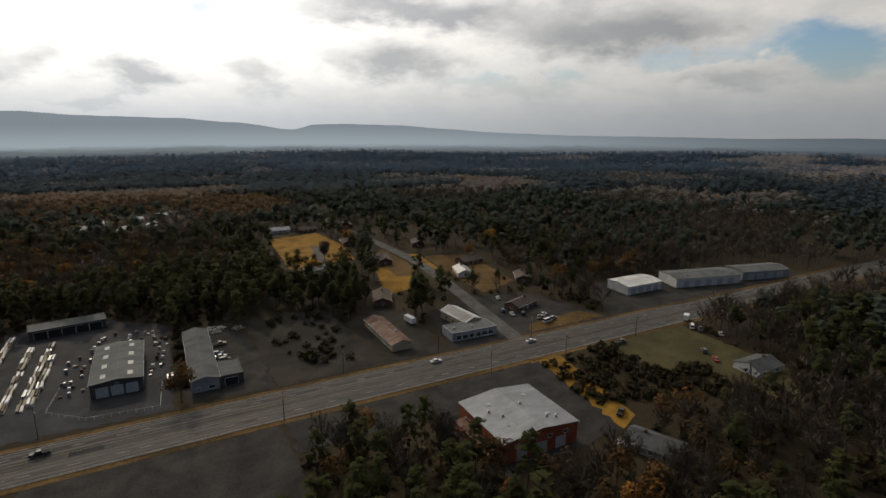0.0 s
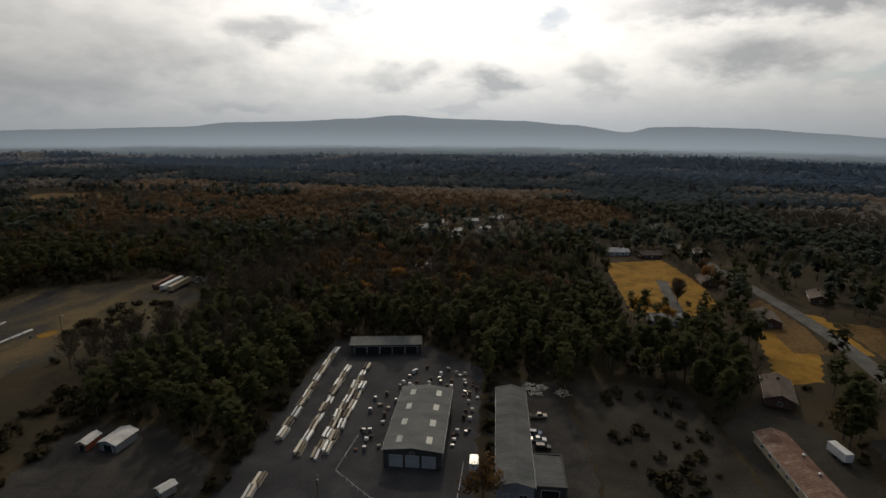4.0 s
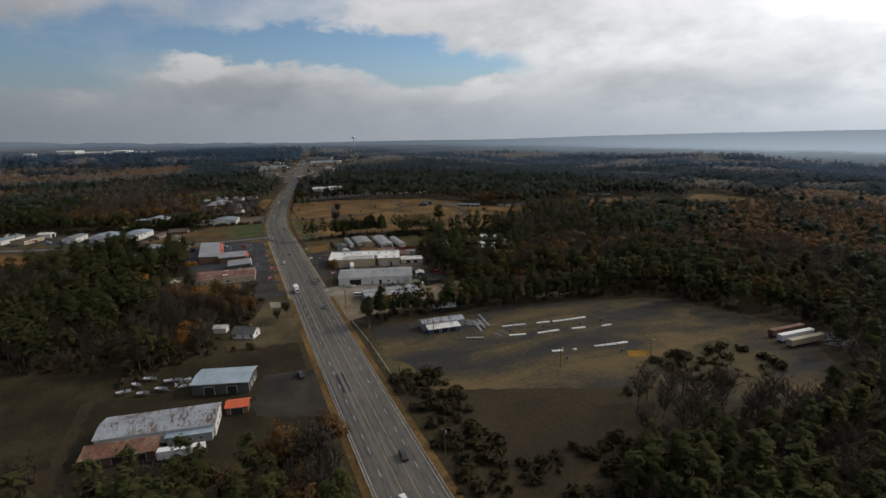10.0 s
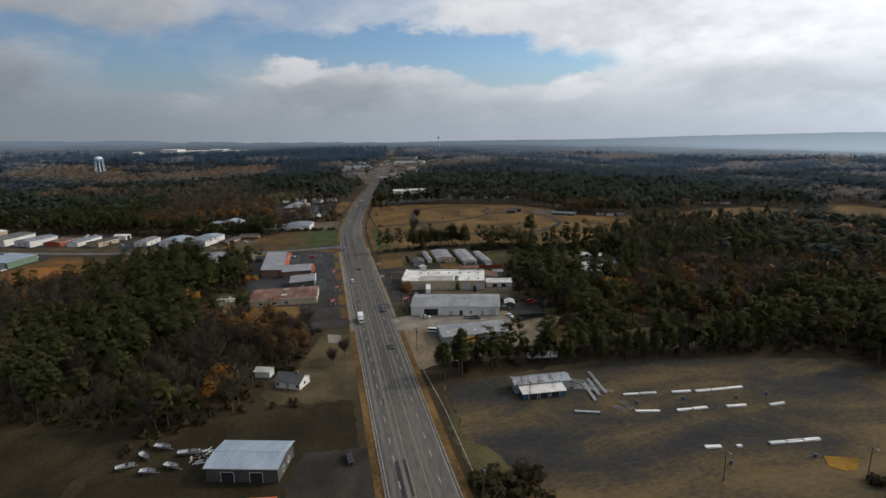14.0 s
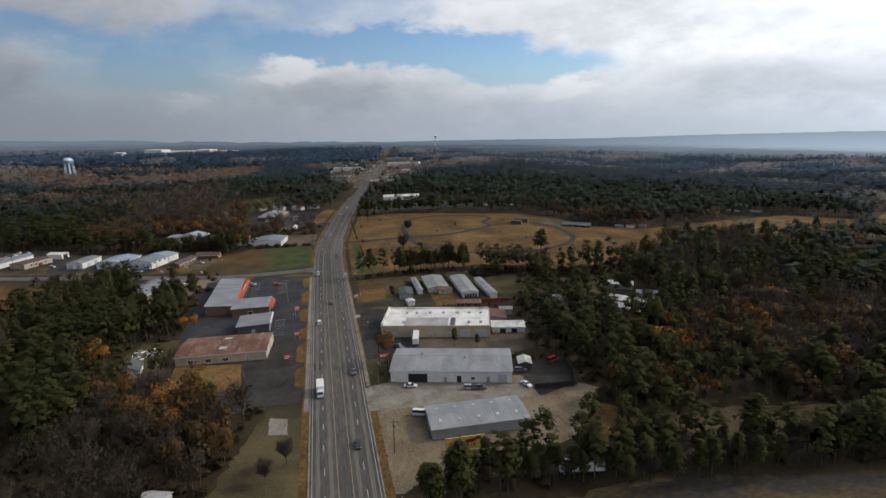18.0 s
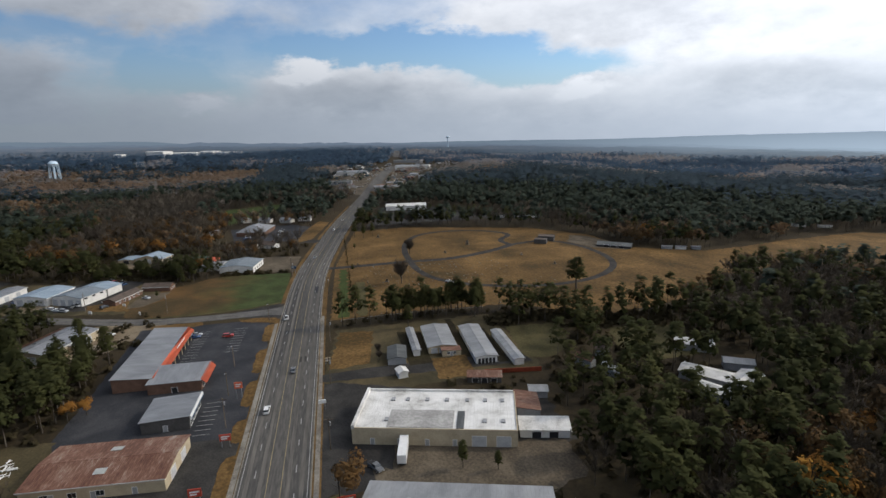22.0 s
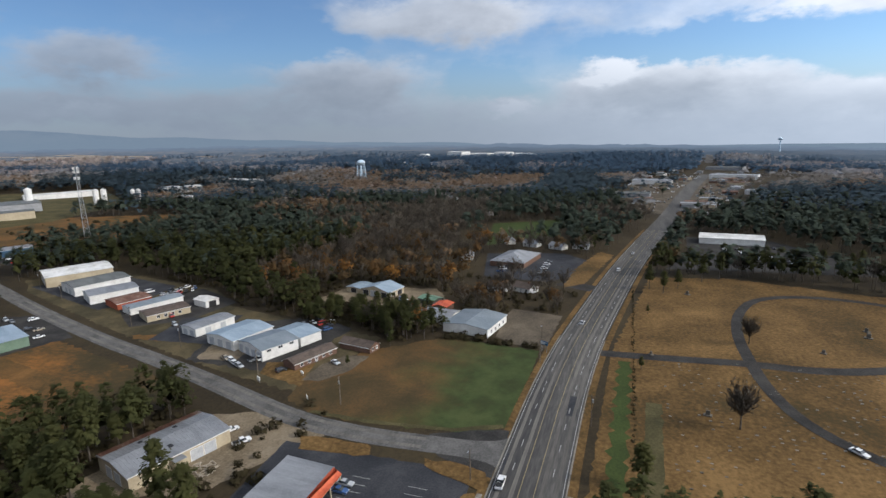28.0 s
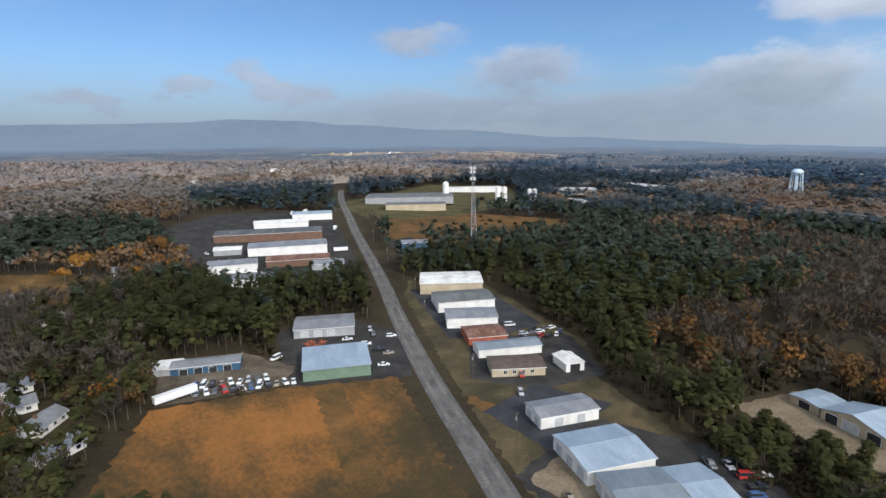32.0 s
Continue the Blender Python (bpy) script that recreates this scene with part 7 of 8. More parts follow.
for k in range(84):
    x, y = rng.choice(((rng.uniform(-32, -8), rng.uniform(248, 272)), (rng.uniform(-30, -12), rng.uniform(247, 260)), (rng.uniform(-9, -2), rng.uniform(220, 268)), (rng.uniform(-38, -30), rng.uniform(214, 250))))
    pallet_load(x, y, rng.uniform(-12, 12), rng.choice((M["white_pack"], M["pale_wood"], M["white_pack"], M["wood"], M["steel"], M["wall_brick"])), rng.uniform(0.5, 1.6))


def beam(x0, y0, x1, y1, label, material, name="concrete_barrier"):
    """Low white beams laid end to end on the gravel."""
    d = math.hypot(x1 - x0, y1 - y0)
    k = max(1, round(d / 6.0))
    turn = math.degrees(math.atan2(y1 - y0, x1 - x0))
    for i in range(k):
        f = (i + 0.5) / k
        ob = thing(name, x0 + (x1 - x0) * f, y0 + (y1 - y0) * f, turn, label, "beam stack", "beams in the gravel yard")
        for s in range(2):
            part("beam", cube(bmesh.new(), -d / k / 2 + 0.25, d / k / 2 - 0.25, -0.62 + s * 0.7 + rng.uniform(-0.1, 0.1), -0.1 + s * 0.62, 0.15, 0.5 + 0.2 * rng.random()), material, ob)
        for s in (-1, 1):
            part("bearer", cube(bmesh.new(), s * d / k / 4 - 0.1, s * d / k / 4 + 0.1, -1.0, 1.0, -0.05, 0.15), M["wood"], ob)


for seg in ((-245, 249, -243, 261), (-242, 266, -241, 273), (-240.5, 274, -239, 292), (-234, 247, -232, 255), (-231, 260, -230, 271), (-229, 277, -228, 284), (-226, 291, -226, 297), (-211, 255, -210, 260), (-209, 264, -209, 266), (-208, 274, -206, 290)):
    beam(*seg, "pale stacked beams lying on bearers in a gravel yard", M["white_pack"])
for seg in ((-264, 246, -247, 244), (-259, 243, -246, 241), (-256, 240, -243, 238), (-239, 228, -236, 236)):
    beam(*seg, "grey stacked steel beams on bearers", M["steel"], "steel_beams")


def barrel(x, y):
    ob = thing("barrel", x, y, 0, "dark blue steel barrel on the gravel", "barrel", "barrels in the yard")
    part("drum", tube(bmesh.new(), (0, 0, 0), (0, 0, 1.1), 0.42, sides=12), M["wall_blue"], ob)
    part("hoop", tube(bmesh.new(), (0, 0, 0.5), (0, 0, 0.58), 0.45, sides=12), M["steel"], ob)


for x, y in ((-237, 267), (-233, 284.5), (-232.6, 296), (-238.5, 250.5), (-199.5, 281.5), (-202.7, 257)):
    barrel(x, y)


def truss(x, y, turn, length, lift):
    """A welded lattice girder lying flat."""
    ob = thing("lattice_girder", x, y, turn, "rusting welded lattice girder lying in the yard", "girder", "girders in the yard", z=gz(x, y) + lift)
    for side in (-0.7, 0.7):
        part("chord", tube(bmesh.new(), (-length / 2, side, 0.12), (length / 2, side, 0.12), 0.1, sides=5), M["steel"], ob)
    count = max(3, int(length / 1.4))
    for k in range(count):
        u = -length / 2 + length * k / count
        part("strut", tube(bmesh.new(), (u, -0.7, 0.12), (u + length / count, 0.7, 0.12), 0.06, sides=4), M["steel"], ob)


for k, (x, y, turn, length) in enumerate(((-258, 240.5, 58, 9), (-254.5, 240, 52, 9), (-252, 238.5, 66, 8), (-256, 236, 40, 7), (-250.5, 243, 57, 10), (-238, 246.5, 8, 6), (-237, 243.5, 30, 5))):
    truss(x, y, turn, length, 0.02 + 0.24 * (k % 3))


def fence(name, label, line, h, material, step=3.0, solid=False):
    ob = thing(name, line[0][0], line[0][1], 0, label, "fence")
    ox, oy, oz = line[0][0], line[0][1], gz(*line[0])
    for (x0, y0), (x1, y1) in zip(line, line[1:]):
        d = math.hypot(x1 - x0, y1 - y0)
        k = max(1, round(d / step))
        for i in range(k):
            f, g2 = i / k, (i + 1) / k
            p = Vector((x0 + (x1 - x0) * f - ox, y0 + (y1 - y0) * f - oy, 0))
            q = Vector((x0 + (x1 - x0) * g2 - ox, y0 + (y1 - y0) * g2 - oy, 0))
            p.z, q.z = gz(p.x + ox, p.y + oy) - oz, gz(q.x + ox, q.y + oy) - oz
            part("post", tube(bmesh.new(), p - Vector((0, 0, 0.3)), p + Vector((0, 0, h)), 0.06, sides=5), material, ob)
            up_ = Vector((0, 0, h * 0.92))
            part("rail", tube(bmesh.new(), p + up_, q + up_, 0.06 if not solid else 0.12, sides=4), material, ob)
            if solid:
                bm = bmesh.new()
                bm.faces.new([bm.verts.new(c) for c in (p, q, q + Vector((0, 0, h)), p + Vector((0, 0, h)))])
                bmesh.ops.solidify(bm, geom=bm.faces[:], thickness=0.06)
                part("panel", bm, material, ob)


fence("guard_rail", "pale steel guard rail along the highway", [(-212, 187.5), (-252, 187.5), (-282, 186)], 0.8, M["white_pack"])
fence("yard_fence", "light mesh fence round the lumber yard", [(-38, 222), (-40, 205), (-28, 195), (-6, 193), (-5, 212)], 1.2, M["white_pack"], 2.5)
fence("screen_fence", "dark screened fence round a yard", [(-327, 240), (-325, 254), (-334, 258), (-347, 260)], 2.2, M["wall_dark"], 3.0, True)
fence("board_fence", "rust-coloured board fence by the storage rows", [(-424, 243), (-421, 264)], 1.8, M["wall_red"], 3.0, True)
fence("wire_fence", "thin wire fence along the cemetery's near edge", [(-494, 192), (-496, 225), (-494, 262)], 1.2, M["steel"], 4.0)

# cars parked on marked bays: paint lines of the strip mall's car park
bays = thing("parking_lines", -470, 140, 0, "white painted bay lines on the dark car park", "road marking", z=0)
for k in range(15):
    for y0 in (127.5, 143.5):
        x = -498 + k * 3.0
        if y0 > 140 and k > 9:
            continue
        part("bay_line", cube(bmesh.new(), x + 470 - 0.06, x + 470 + 0.06, y0 - 140, y0 - 134.8, 0.07, 0.1), M["white_line"], bays)
for k in range(8):
    part("bay_line", cube(bmesh.new(), -424 + k * 2.9 + 470 - 0.06 - 2, -424 + k * 2.9 + 470 + 0.06 - 2, 5.5, 10.5, 0.07, 0.1), M["white_line"], bays)

# cemetery markers
bm = bmesh.new()
for r in range(46):
    for c in range(40):
        x, y = -498 - r * 2.6, 206 + c * 2.9
        if rng.random() < 0.8 or not (206 < y < 318) or x < -600 or (x < -540 and y > 300):
            continue
        x, y, h = x + rng.uniform(-0.2, 0.2), y + rng.uniform(-0.3, 0.3), rng.choice((0.06, 0.08, 0.08, 0.25))
        z = gz(x, y) + 0.04
        cube(bm, x - 0.2, x + 0.2, y - 0.4, y + 0.4, z - 0.1, z + h)
markers = tagged(part("grave_markers", bm, M["stone"], None), "rows of small pale grave markers in dry grass", "grave markers", kind="stuff")
for x, y, s in ((-556, 220, 1.2), (-640, 290, 1.5), (-690, 226, 1.4), (-601, 205, 0.9), (-596, 318, 1.1), (-566, 330, 1.0), (-618, 268, 1.0), (-648, 292, 1.2)):
    ob = thing("monument", x, y, rng.uniform(0, 90), "pale stone cemetery monument on a plinth", "monument", "cemetery monuments")
    part("plinth", cube(bmesh.new(), -s, s, -s * 0.7, s * 0.7, -0.2, 0.4), M["stone"], ob)
    part("stele", cube(bmesh.new(), -s * 0.5, s * 0.5, -0.25, 0.25, 0.4, 0.6 + s), M["stone"], ob)

# brushwood and scrap piles
def heap(name, x, y, r, count, materials, label, category, size):
    bm = bmesh.new()
    for k in range(count):
        a, d = rng.uniform(0, 6.28), r * math.sqrt(rng.random())
        px, py, pz = d * math.cos(a), d * math.sin(a), 0.15 + rng.random() * 0.9 * (1 - d / r)
        l, t = rng.uniform(0.4, 1.0) * size, rng.uniform(0, 6.28)
        tube(bm, (px - l * math.cos(t), py - l * math.sin(t), pz), (px + l * math.cos(t), py + l * math.sin(t), pz + rng.uniform(0, 0.4)), rng.uniform(0.08, 0.22), sides=4)
    ob = thing(name, x, y, 0, label, category)
    tagged(part("debris", bm, materials, ob), kind="stuff")


heap("brush_pile", 18, 258, 4.5, 60, M["pale_wood"], "pile of pale cut branches behind the garage", "brush pile", 1.6)
heap("brush_pile", 28, 256, 2.5, 30, M["pale_wood"], "small pile of pale branches", "brush pile", 1.2)
heap("scrap_pile", -244, 113, 4, 40, M["steel"], "scattered scrap metal behind the barn", "scrap pile", 1.2)


def boat(x, y, turn, length, label):
    """An old open boat standing on a trailer."""
    ob = thing("boat", x, y, turn, label, "boat", "old boats")
    h = length / 2
    bm = bmesh.new()
    rim = [(-h, -0.8), (-h * 0.2, -0.95), (h * 0.5, -0.7), (h, 0), (h * 0.5, 0.7), (-h * 0.2, 0.95), (-h, 0.8)]
    top = [bm.verts.new((a, b, 1.35 + 0.25 * max(0.0, a / h))) for a, b in rim]
    low = [bm.verts.new((a * 0.86, b * 0.45, 0.55)) for a, b in rim]
    well = [bm.verts.new((a * 0.84, b * 0.8, 1.0)) for a, b in rim]
    for i in range(len(rim)):
        j = (i + 1) % len(rim)
        bm.faces.new((low[i], low[j], top[j], top[i]))
        bm.faces.new((top[i], top[j], well[j], well[i]))
    bm.faces.new(low[::-1])
    bm.faces.new(well)
    part("hull", bm, PAINT["silver"], ob)
    part("windscreen", shell(bmesh.new(), [(h * 0.15, 1.3), (h * 0.32, 1.3), (h * 0.1, 1.75), (h * 0.05, 1.75)], 0.6), M["glass"], ob)
    part("outboard", cube(bmesh.new(), -h - 0.35, -h, -0.2, 0.2, 0.6, 1.7), PAINT["black"], ob)
    part("trailer", cube(bmesh.new(), -h * 0.9, h + 0.8, -0.08, 0.08, 0.4, 0.52), M["steel"], ob)
    wheels(ob, (-h * 0.4,), 0.95, 0.3)


for x, y, turn, length in ((-251, 101, 65, 5.6), (-246, 109, 85, 6.0), (-240, 106, 60, 5.0), (-247, 97, 40, 5.2), (-239, 100, 75, 4.6), (-243, 93, 100, 5.0)):
    boat(x, y, turn, length, "old white motor boat on a trailer in the weeds")
heap("scrap_pile", -399, 95, 6, 50, M["white_pack"], "scattered junk beside a carport", "scrap pile", 1.4)
heap("scrap_pile", -173, 372, 8, 60, M["steel"], "dark scrap at the yard's edge", "scrap pile", 1.8)
heap("scrap_pile", -489, 86, 4, 40, M["pale_wood"], "pallets and junk beside the depot wall", "scrap pile", 1.2)
heap("scrap_pile", -535, -104, 5, 40, M["wall_red"], "red machinery scraps in the yard", "scrap pile", 1.4)

# shelter, trailers and sheds where the field meets the woods
building("picnic_shelter", "low open shelter with a pale metal roof beside the cemetery", "shelter", -602, 392, 24, 9, 52, 1.6, 1.6, M["roof_slate"], M["wall_dark"], openings=R("y-", "dark", -8, 8, 3, 4, 0, 1.9), step=None, trim=False)
for x, y, L, t, w in ((-586, 424, 7, 66, "wall_grey"), (-583, 433, 7, 66, "wall_white"), (-580, 443, 6, 66, "wall_grey"), (-646, 592, 12, 60, "wall_white"), (-638, 612, 10, 60, "wall_white")):
    building("site_trailer", "small pale trailer parked at the edge of the woods", "trailer", x, y, L, 3, t, 2.0, 0.2, M["roof_grey"], M[w], step=None, trim=False)

# the town along the highway: shops, sheds and car parks
for x, y, L, W, t, h, r, w in ((-1129, 199, 44, 24, 82, 5, "roof_slate", "wall_grey"), (-1306, 230, 58, 32, 80, 6, "roof_grey", "wall_white"), (-1376, 356, 70, 26, 72, 7, "roof_grey", "wall_white"), (-1660, 385, 70, 34, 70, 7, "roof_slate", "wall_grey"), (-1150, 350, 30, 20, 60, 5, "roof_grey", "wall_white"), (-1168, -439, 84, 30, 75, 7, "roof_white", "wall_grey"), (-974, -382, 44, 24, 60, 6, "roof_white", "wall_white"), (-1050, -470, 38, 18, 70, 6, "roof_grey", "wall_white")):
    building("town_store", "broad pale-roofed store on the edge of town", "store", x, y, L, W, t, h, 0.8, M[r], M[w], step=None, trim=False)
for x, y, L, W, h in ((-2060, -322, 64, 40, 16), (-2085, -255, 78, 36, 11), (-2110, -186, 50, 40, 14), (-2130, -125, 66, 36, 10), (-1980, -405, 26, 20, 11)):
    building("factory", "large white factory block beyond the woods", "factory", x, y, L, W, 64, h, 1.5, M["roof_white"], M["wall_white"], step=None, trim=False, z=-0.0305 * (y - 172) + 2)
town_rng = random.Random(21)
for k in range(34):
    f = town_rng.random()
    x = -1000 - 560 * f + town_rng.uniform(-20, 20)
    y = 236 + 0.2 * (-1000 - x) + town_rng.choice((-1, 1)) * town_rng.uniform(16, 40 + 70 * f)
    roof = town_rng.choice(("roof_dark", "roof_grey", "roof_slate", "roof_brown", "roof_rust", "roof_slate"))
    building("town_shop", "small low shop in the town", "shop", x, y, town_rng.uniform(11, 24), town_rng.uniform(8, 14), town_rng.choice((80, 80, 170, 20)), 3.6, 0.7, M[roof], M[town_rng.choice(("wall_grey", "wall_tan", "wall_brick", "wall_grey"))], step=None, trim=False)
bm = bmesh.new()
for k in range(290):
    f = town_rng.random()
    x = -980 - 560 * f
    y = 236 + 0.2 * (-1000 - x) + town_rng.choice((-1, 1)) * town_rng.uniform(12, 40 + 60 * f)
    if k >= 240:
        x, y = (-752 - (k % 2) * 8 + (k - 240) * 0.3, 340 + (k - 240) * 0.95) if k % 3 else (-770 - (k % 8) * 7, 262 + (k % 5) * 8)
    z, (a, b) = gz(x, y) + 0.1, town_rng.choice(((2.2, 0.9), (0.9, 2.2)))
    cube(bm, x - a, x + a, y - b, y + b, z + 0.3, z + 0.95)
    cube(bm, x - a * 0.55, x + a * 0.5, y - b * 0.55, y + b * 0.5, z + 0.95, z + 1.45)
tagged(part("distant_cars", bm, M["far_cars"], None), "many small parked cars in far car parks", "cars", kind="stuff")

# far houses of the town and the suburbs
for k in range(70):
    if k < 6:
        x = rng.uniform(-1650, -1060)
        y = 240 + 0.26 * (-1060 - x) + rng.choice((-1, 1)) * rng.uniform(28, 120)
    elif k < 52:
        x, y = rng.uniform(-1700, -500), rng.uniform(-1900, -800)
    else:
        x, y = rng.uniform(-2300, -1100), rng.uniform(-500, 0)
    big = rng.random() < 0.2
    L, W, h = (rng.uniform(30, 55), rng.uniform(18, 30), 6) if big else (rng.uniform(12, 18), rng.uniform(8, 11), 3.2)
    roof = rng.choice(("roof_white", "roof_grey", "roof_slate", "roof_brown", "roof_grey"))
    building("far_building" if big else "far_house", "pale %s among distant trees" % ("commercial building" if big else "little house"), "building" if big else "house", x, y, L, W, rng.uniform(0, 180), h, 1.2 if big else 2, M[roof], M[rng.choice(("wall_white", "wall_white", "wall_tan"))], step=None, trim=False)

# ---- trees ----
tree_rng = np.random.default_rng(11)


def outward(p, centre, jitter):
    """Unit normals that lean away from the crown's middle."""
    v = p - centre
    v /= np.linalg.norm(v, axis=1, keepdims=True) + 1e-6
    v = v + tree_rng.normal(0, jitter, v.shape)
    return v / (np.linalg.norm(v, axis=1, keepdims=True) + 1e-6)


def flakes(p, nrm, size):
    """Ragged leaf clumps: one triangle at each place, square to its normal."""
    a = np.cross(nrm, tree_rng.normal(0, 1, nrm.shape))
    a /= np.linalg.norm(a, axis=1, keepdims=True) + 1e-6
    b = np.cross(nrm, a)
    size = np.asarray(size).reshape(-1, 1)
    k = tree_rng.uniform(0.7, 1.25, (len(p), 3, 1))
    return np.stack([p + a * size * k[:, 0], p - a * size * 0.5 * k[:, 1] + b * size * 0.87 * k[:, 1], p - a * size * 0.5 * k[:, 2] - b * size * 0.87 * k[:, 2]], 1)


def splinters(p, q, w):
    """Thin tapering limbs and twigs from p to q."""
    d = q - p
    s = np.cross(d, tree_rng.normal(0, 1, d.shape))
    s /= np.linalg.norm(s, axis=1, keepdims=True) + 1e-6
    w = np.asarray(w).reshape(-1, 1)
    return np.stack([p - s * w, p + s * w, q], 1)


def trunk_tris(h, r):
    t = []
    for k in range(4):
        a, b = k * math.pi / 2, (k + 1) * math.pi / 2
        p, q = (r * math.cos(a), r * math.sin(a), -0.6), (r * math.cos(b), r * math.sin(b), -0.6)
        t.append((p, q, (0, 0, h)))
    return np.array(t)


def pine(n, size, h=19.0, r=4.3, base=0.36, rise=0.6):
    """A tall loblolly pine: limbs in whorls, each carrying tufts, with gaps between."""
    limbs = max(5, n // 9)
    u = np.sort(tree_rng.uniform(0, 1, limbs))
    ang = tree_rng.uniform(0, 2 * np.pi, limbs)
    z = h * (base + (0.97 - base) * u)
    reach = r * np.sqrt(np.clip(1.08 - u ** 1.7, 0.05, 1)) * tree_rng.uniform(0.55, 1.1, limbs)
    which = tree_rng.integers(0, limbs, n)
    f = tree_rng.uniform(0.35, 1.0, n)
    p = np.stack([np.cos(ang[which]) * reach[which] * f, np.sin(ang[which]) * reach[which] * f, z[which] + 0.25 * reach[which] * f], 1)
    p += tree_rng.normal(0, size * 0.45, p.shape)
    nrm = outward(p, np.array([0, 0, h * (base + 0.15)]), 0.2)
    nrm[:, 2] += rise
    return flakes(p, nrm / np.linalg.norm(nrm, axis=1, keepdims=True), size * tree_rng.uniform(0.6, 1.25, n))


def broadleaf(n, size, h=15.0, r=5.4, rise=0.35):
    """A rounded crown of several lobes that still holds dry leaves."""
    lobes = 7
    c = np.stack([tree_rng.normal(0, r * 0.45, lobes), tree_rng.normal(0, r * 0.45, lobes), h * tree_rng.uniform(0.5, 0.85, lobes)], 1)
    which = tree_rng.integers(0, lobes, n)
    d = tree_rng.normal(0, 1, (n, 3))
    d /= np.linalg.norm(d, axis=1, keepdims=True)
    p = c[which] + d * r * 0.5 * tree_rng.uniform(0.6, 1.05, (n, 1))
    nrm = outward(p, c[which], 0.22)
    nrm[:, 2] += rise
    nrm /= np.linalg.norm(nrm, axis=1, keepdims=True)
    return flakes(p, nrm, size * tree_rng.uniform(0.5, 1.2, n))


def bare(n, size, h=16.0, r=5.4):
    """A leafless hardwood: rising limbs that break up into twigs."""
    m = max(5, n // 8)
    ang, u = tree_rng.uniform(0, 2 * np.pi, m), tree_rng.uniform(0.25, 0.6, m)
    p = np.stack([np.zeros(m), np.zeros(m), h * u], 1)
    reach = r * tree_rng.uniform(0.5, 1.0, m)
    q = np.stack([np.cos(ang) * reach, np.sin(ang) * reach, h * np.clip(u + tree_rng.uniform(0.22, 0.42, m), 0, 1)], 1)
    limbs = splinters(p, q, np.full(m, 0.1 * size))
    k = n - m
    which, f = tree_rng.integers(0, m, k), tree_rng.uniform(0.35, 1.0, (k, 1))
    s = p[which] + (q[which] - p[which]) * f
    away = tree_rng.normal(0, 1, (k, 3)) + np.array([0, 0, 0.9]) + (q[which] - p[which]) * 0.12
    away /= np.linalg.norm(away, axis=1, keepdims=True)
    return np.concatenate([limbs, splinters(s, s + away * size * tree_rng.uniform(1.0, 2.4, (k, 1)), size * tree_rng.uniform(0.1, 0.26, k))])


def shrub(n, size, h=2.4, r=1.9):
    d = tree_rng.normal(0, 1, (n, 3))
    d /= np.linalg.norm(d, axis=1, keepdims=True)
    p = d * np.array([r, r, h * 0.55]) * tree_rng.uniform(0.5, 1, (n, 1)) + np.array([0, 0, h * 0.45])
    return flakes(p, outward(p, np.array([0, 0, 0.3]), 0.4), size * tree_rng.uniform(0.5, 1.2, n))


def crown_lean(tris, rise=0.5):
    """For each leaf clump, the way it leans out of its crown."""
    mid = tris.mean(1)
    v = mid - np.array([0, 0, mid[:, 2].mean() - 0.25 * np.ptp(mid[:, 2])])
    v = v / (np.linalg.norm(v, axis=1, keepdims=True) + 1e-6)
    v[:, 2] += rise
    return v / (np.linalg.norm(v, axis=1, keepdims=True) + 1e-6)


def soup(name, tris, tints, material, lean_=None):
    """One mesh out of loose triangles, each with its tint and lean."""
    tris = np.asarray(tris, np.float32).reshape(-1, 3, 3)
    k = len(tris)
    me = bpy.data.meshes.new(name)
    me.vertices.add(3 * k)
    me.vertices.foreach_set("co", tris.ravel())
    me.loops.add(3 * k)
    me.loops.foreach_set("vertex_index", np.arange(3 * k, dtype=np.int32))
    me.polygons.add(k)
    me.polygons.foreach_set("loop_start", np.arange(0, 3 * k, 3, dtype=np.int32))
    me.update(calc_edges=True)
    layer_ = me.attributes.new("tint", "FLOAT", "FACE")
    layer_.data.foreach_set("value", np.asarray(tints, np.float32))
    layer_ = me.attributes.new("puff", "FLOAT_VECTOR", "FACE")
    layer_.data.foreach_set("vector", np.asarray(crown_lean(tris) if lean_ is None else lean_, np.float32).ravel())
    me.materials.append(material)
    return me


# patchy value noise over the plan, for where each kind grows
def lattice_noise(size, seed):
    table = np.random.default_rng(seed).random((64, 64))

    def f(x, y):
        u, v = x / size, y / size
        i, j = np.floor(u).astype(int), np.floor(v).astype(int)
        a, b = u - i, v - j
        a, b = a * a * (3 - 2 * a), b * b * (3 - 2 * b)
        t = lambda p, q: table[p % 64, q % 64]
        return (t(i, j) * (1 - a) + t(i + 1, j) * a) * (1 - b) + (t(i, j + 1) * (1 - a) + t(i + 1, j + 1) * a) * b
    return f


patch_pine, patch_rust, patch_gap = lattice_noise(95, 1), lattice_noise(80, 2), lattice_noise(38, 3)


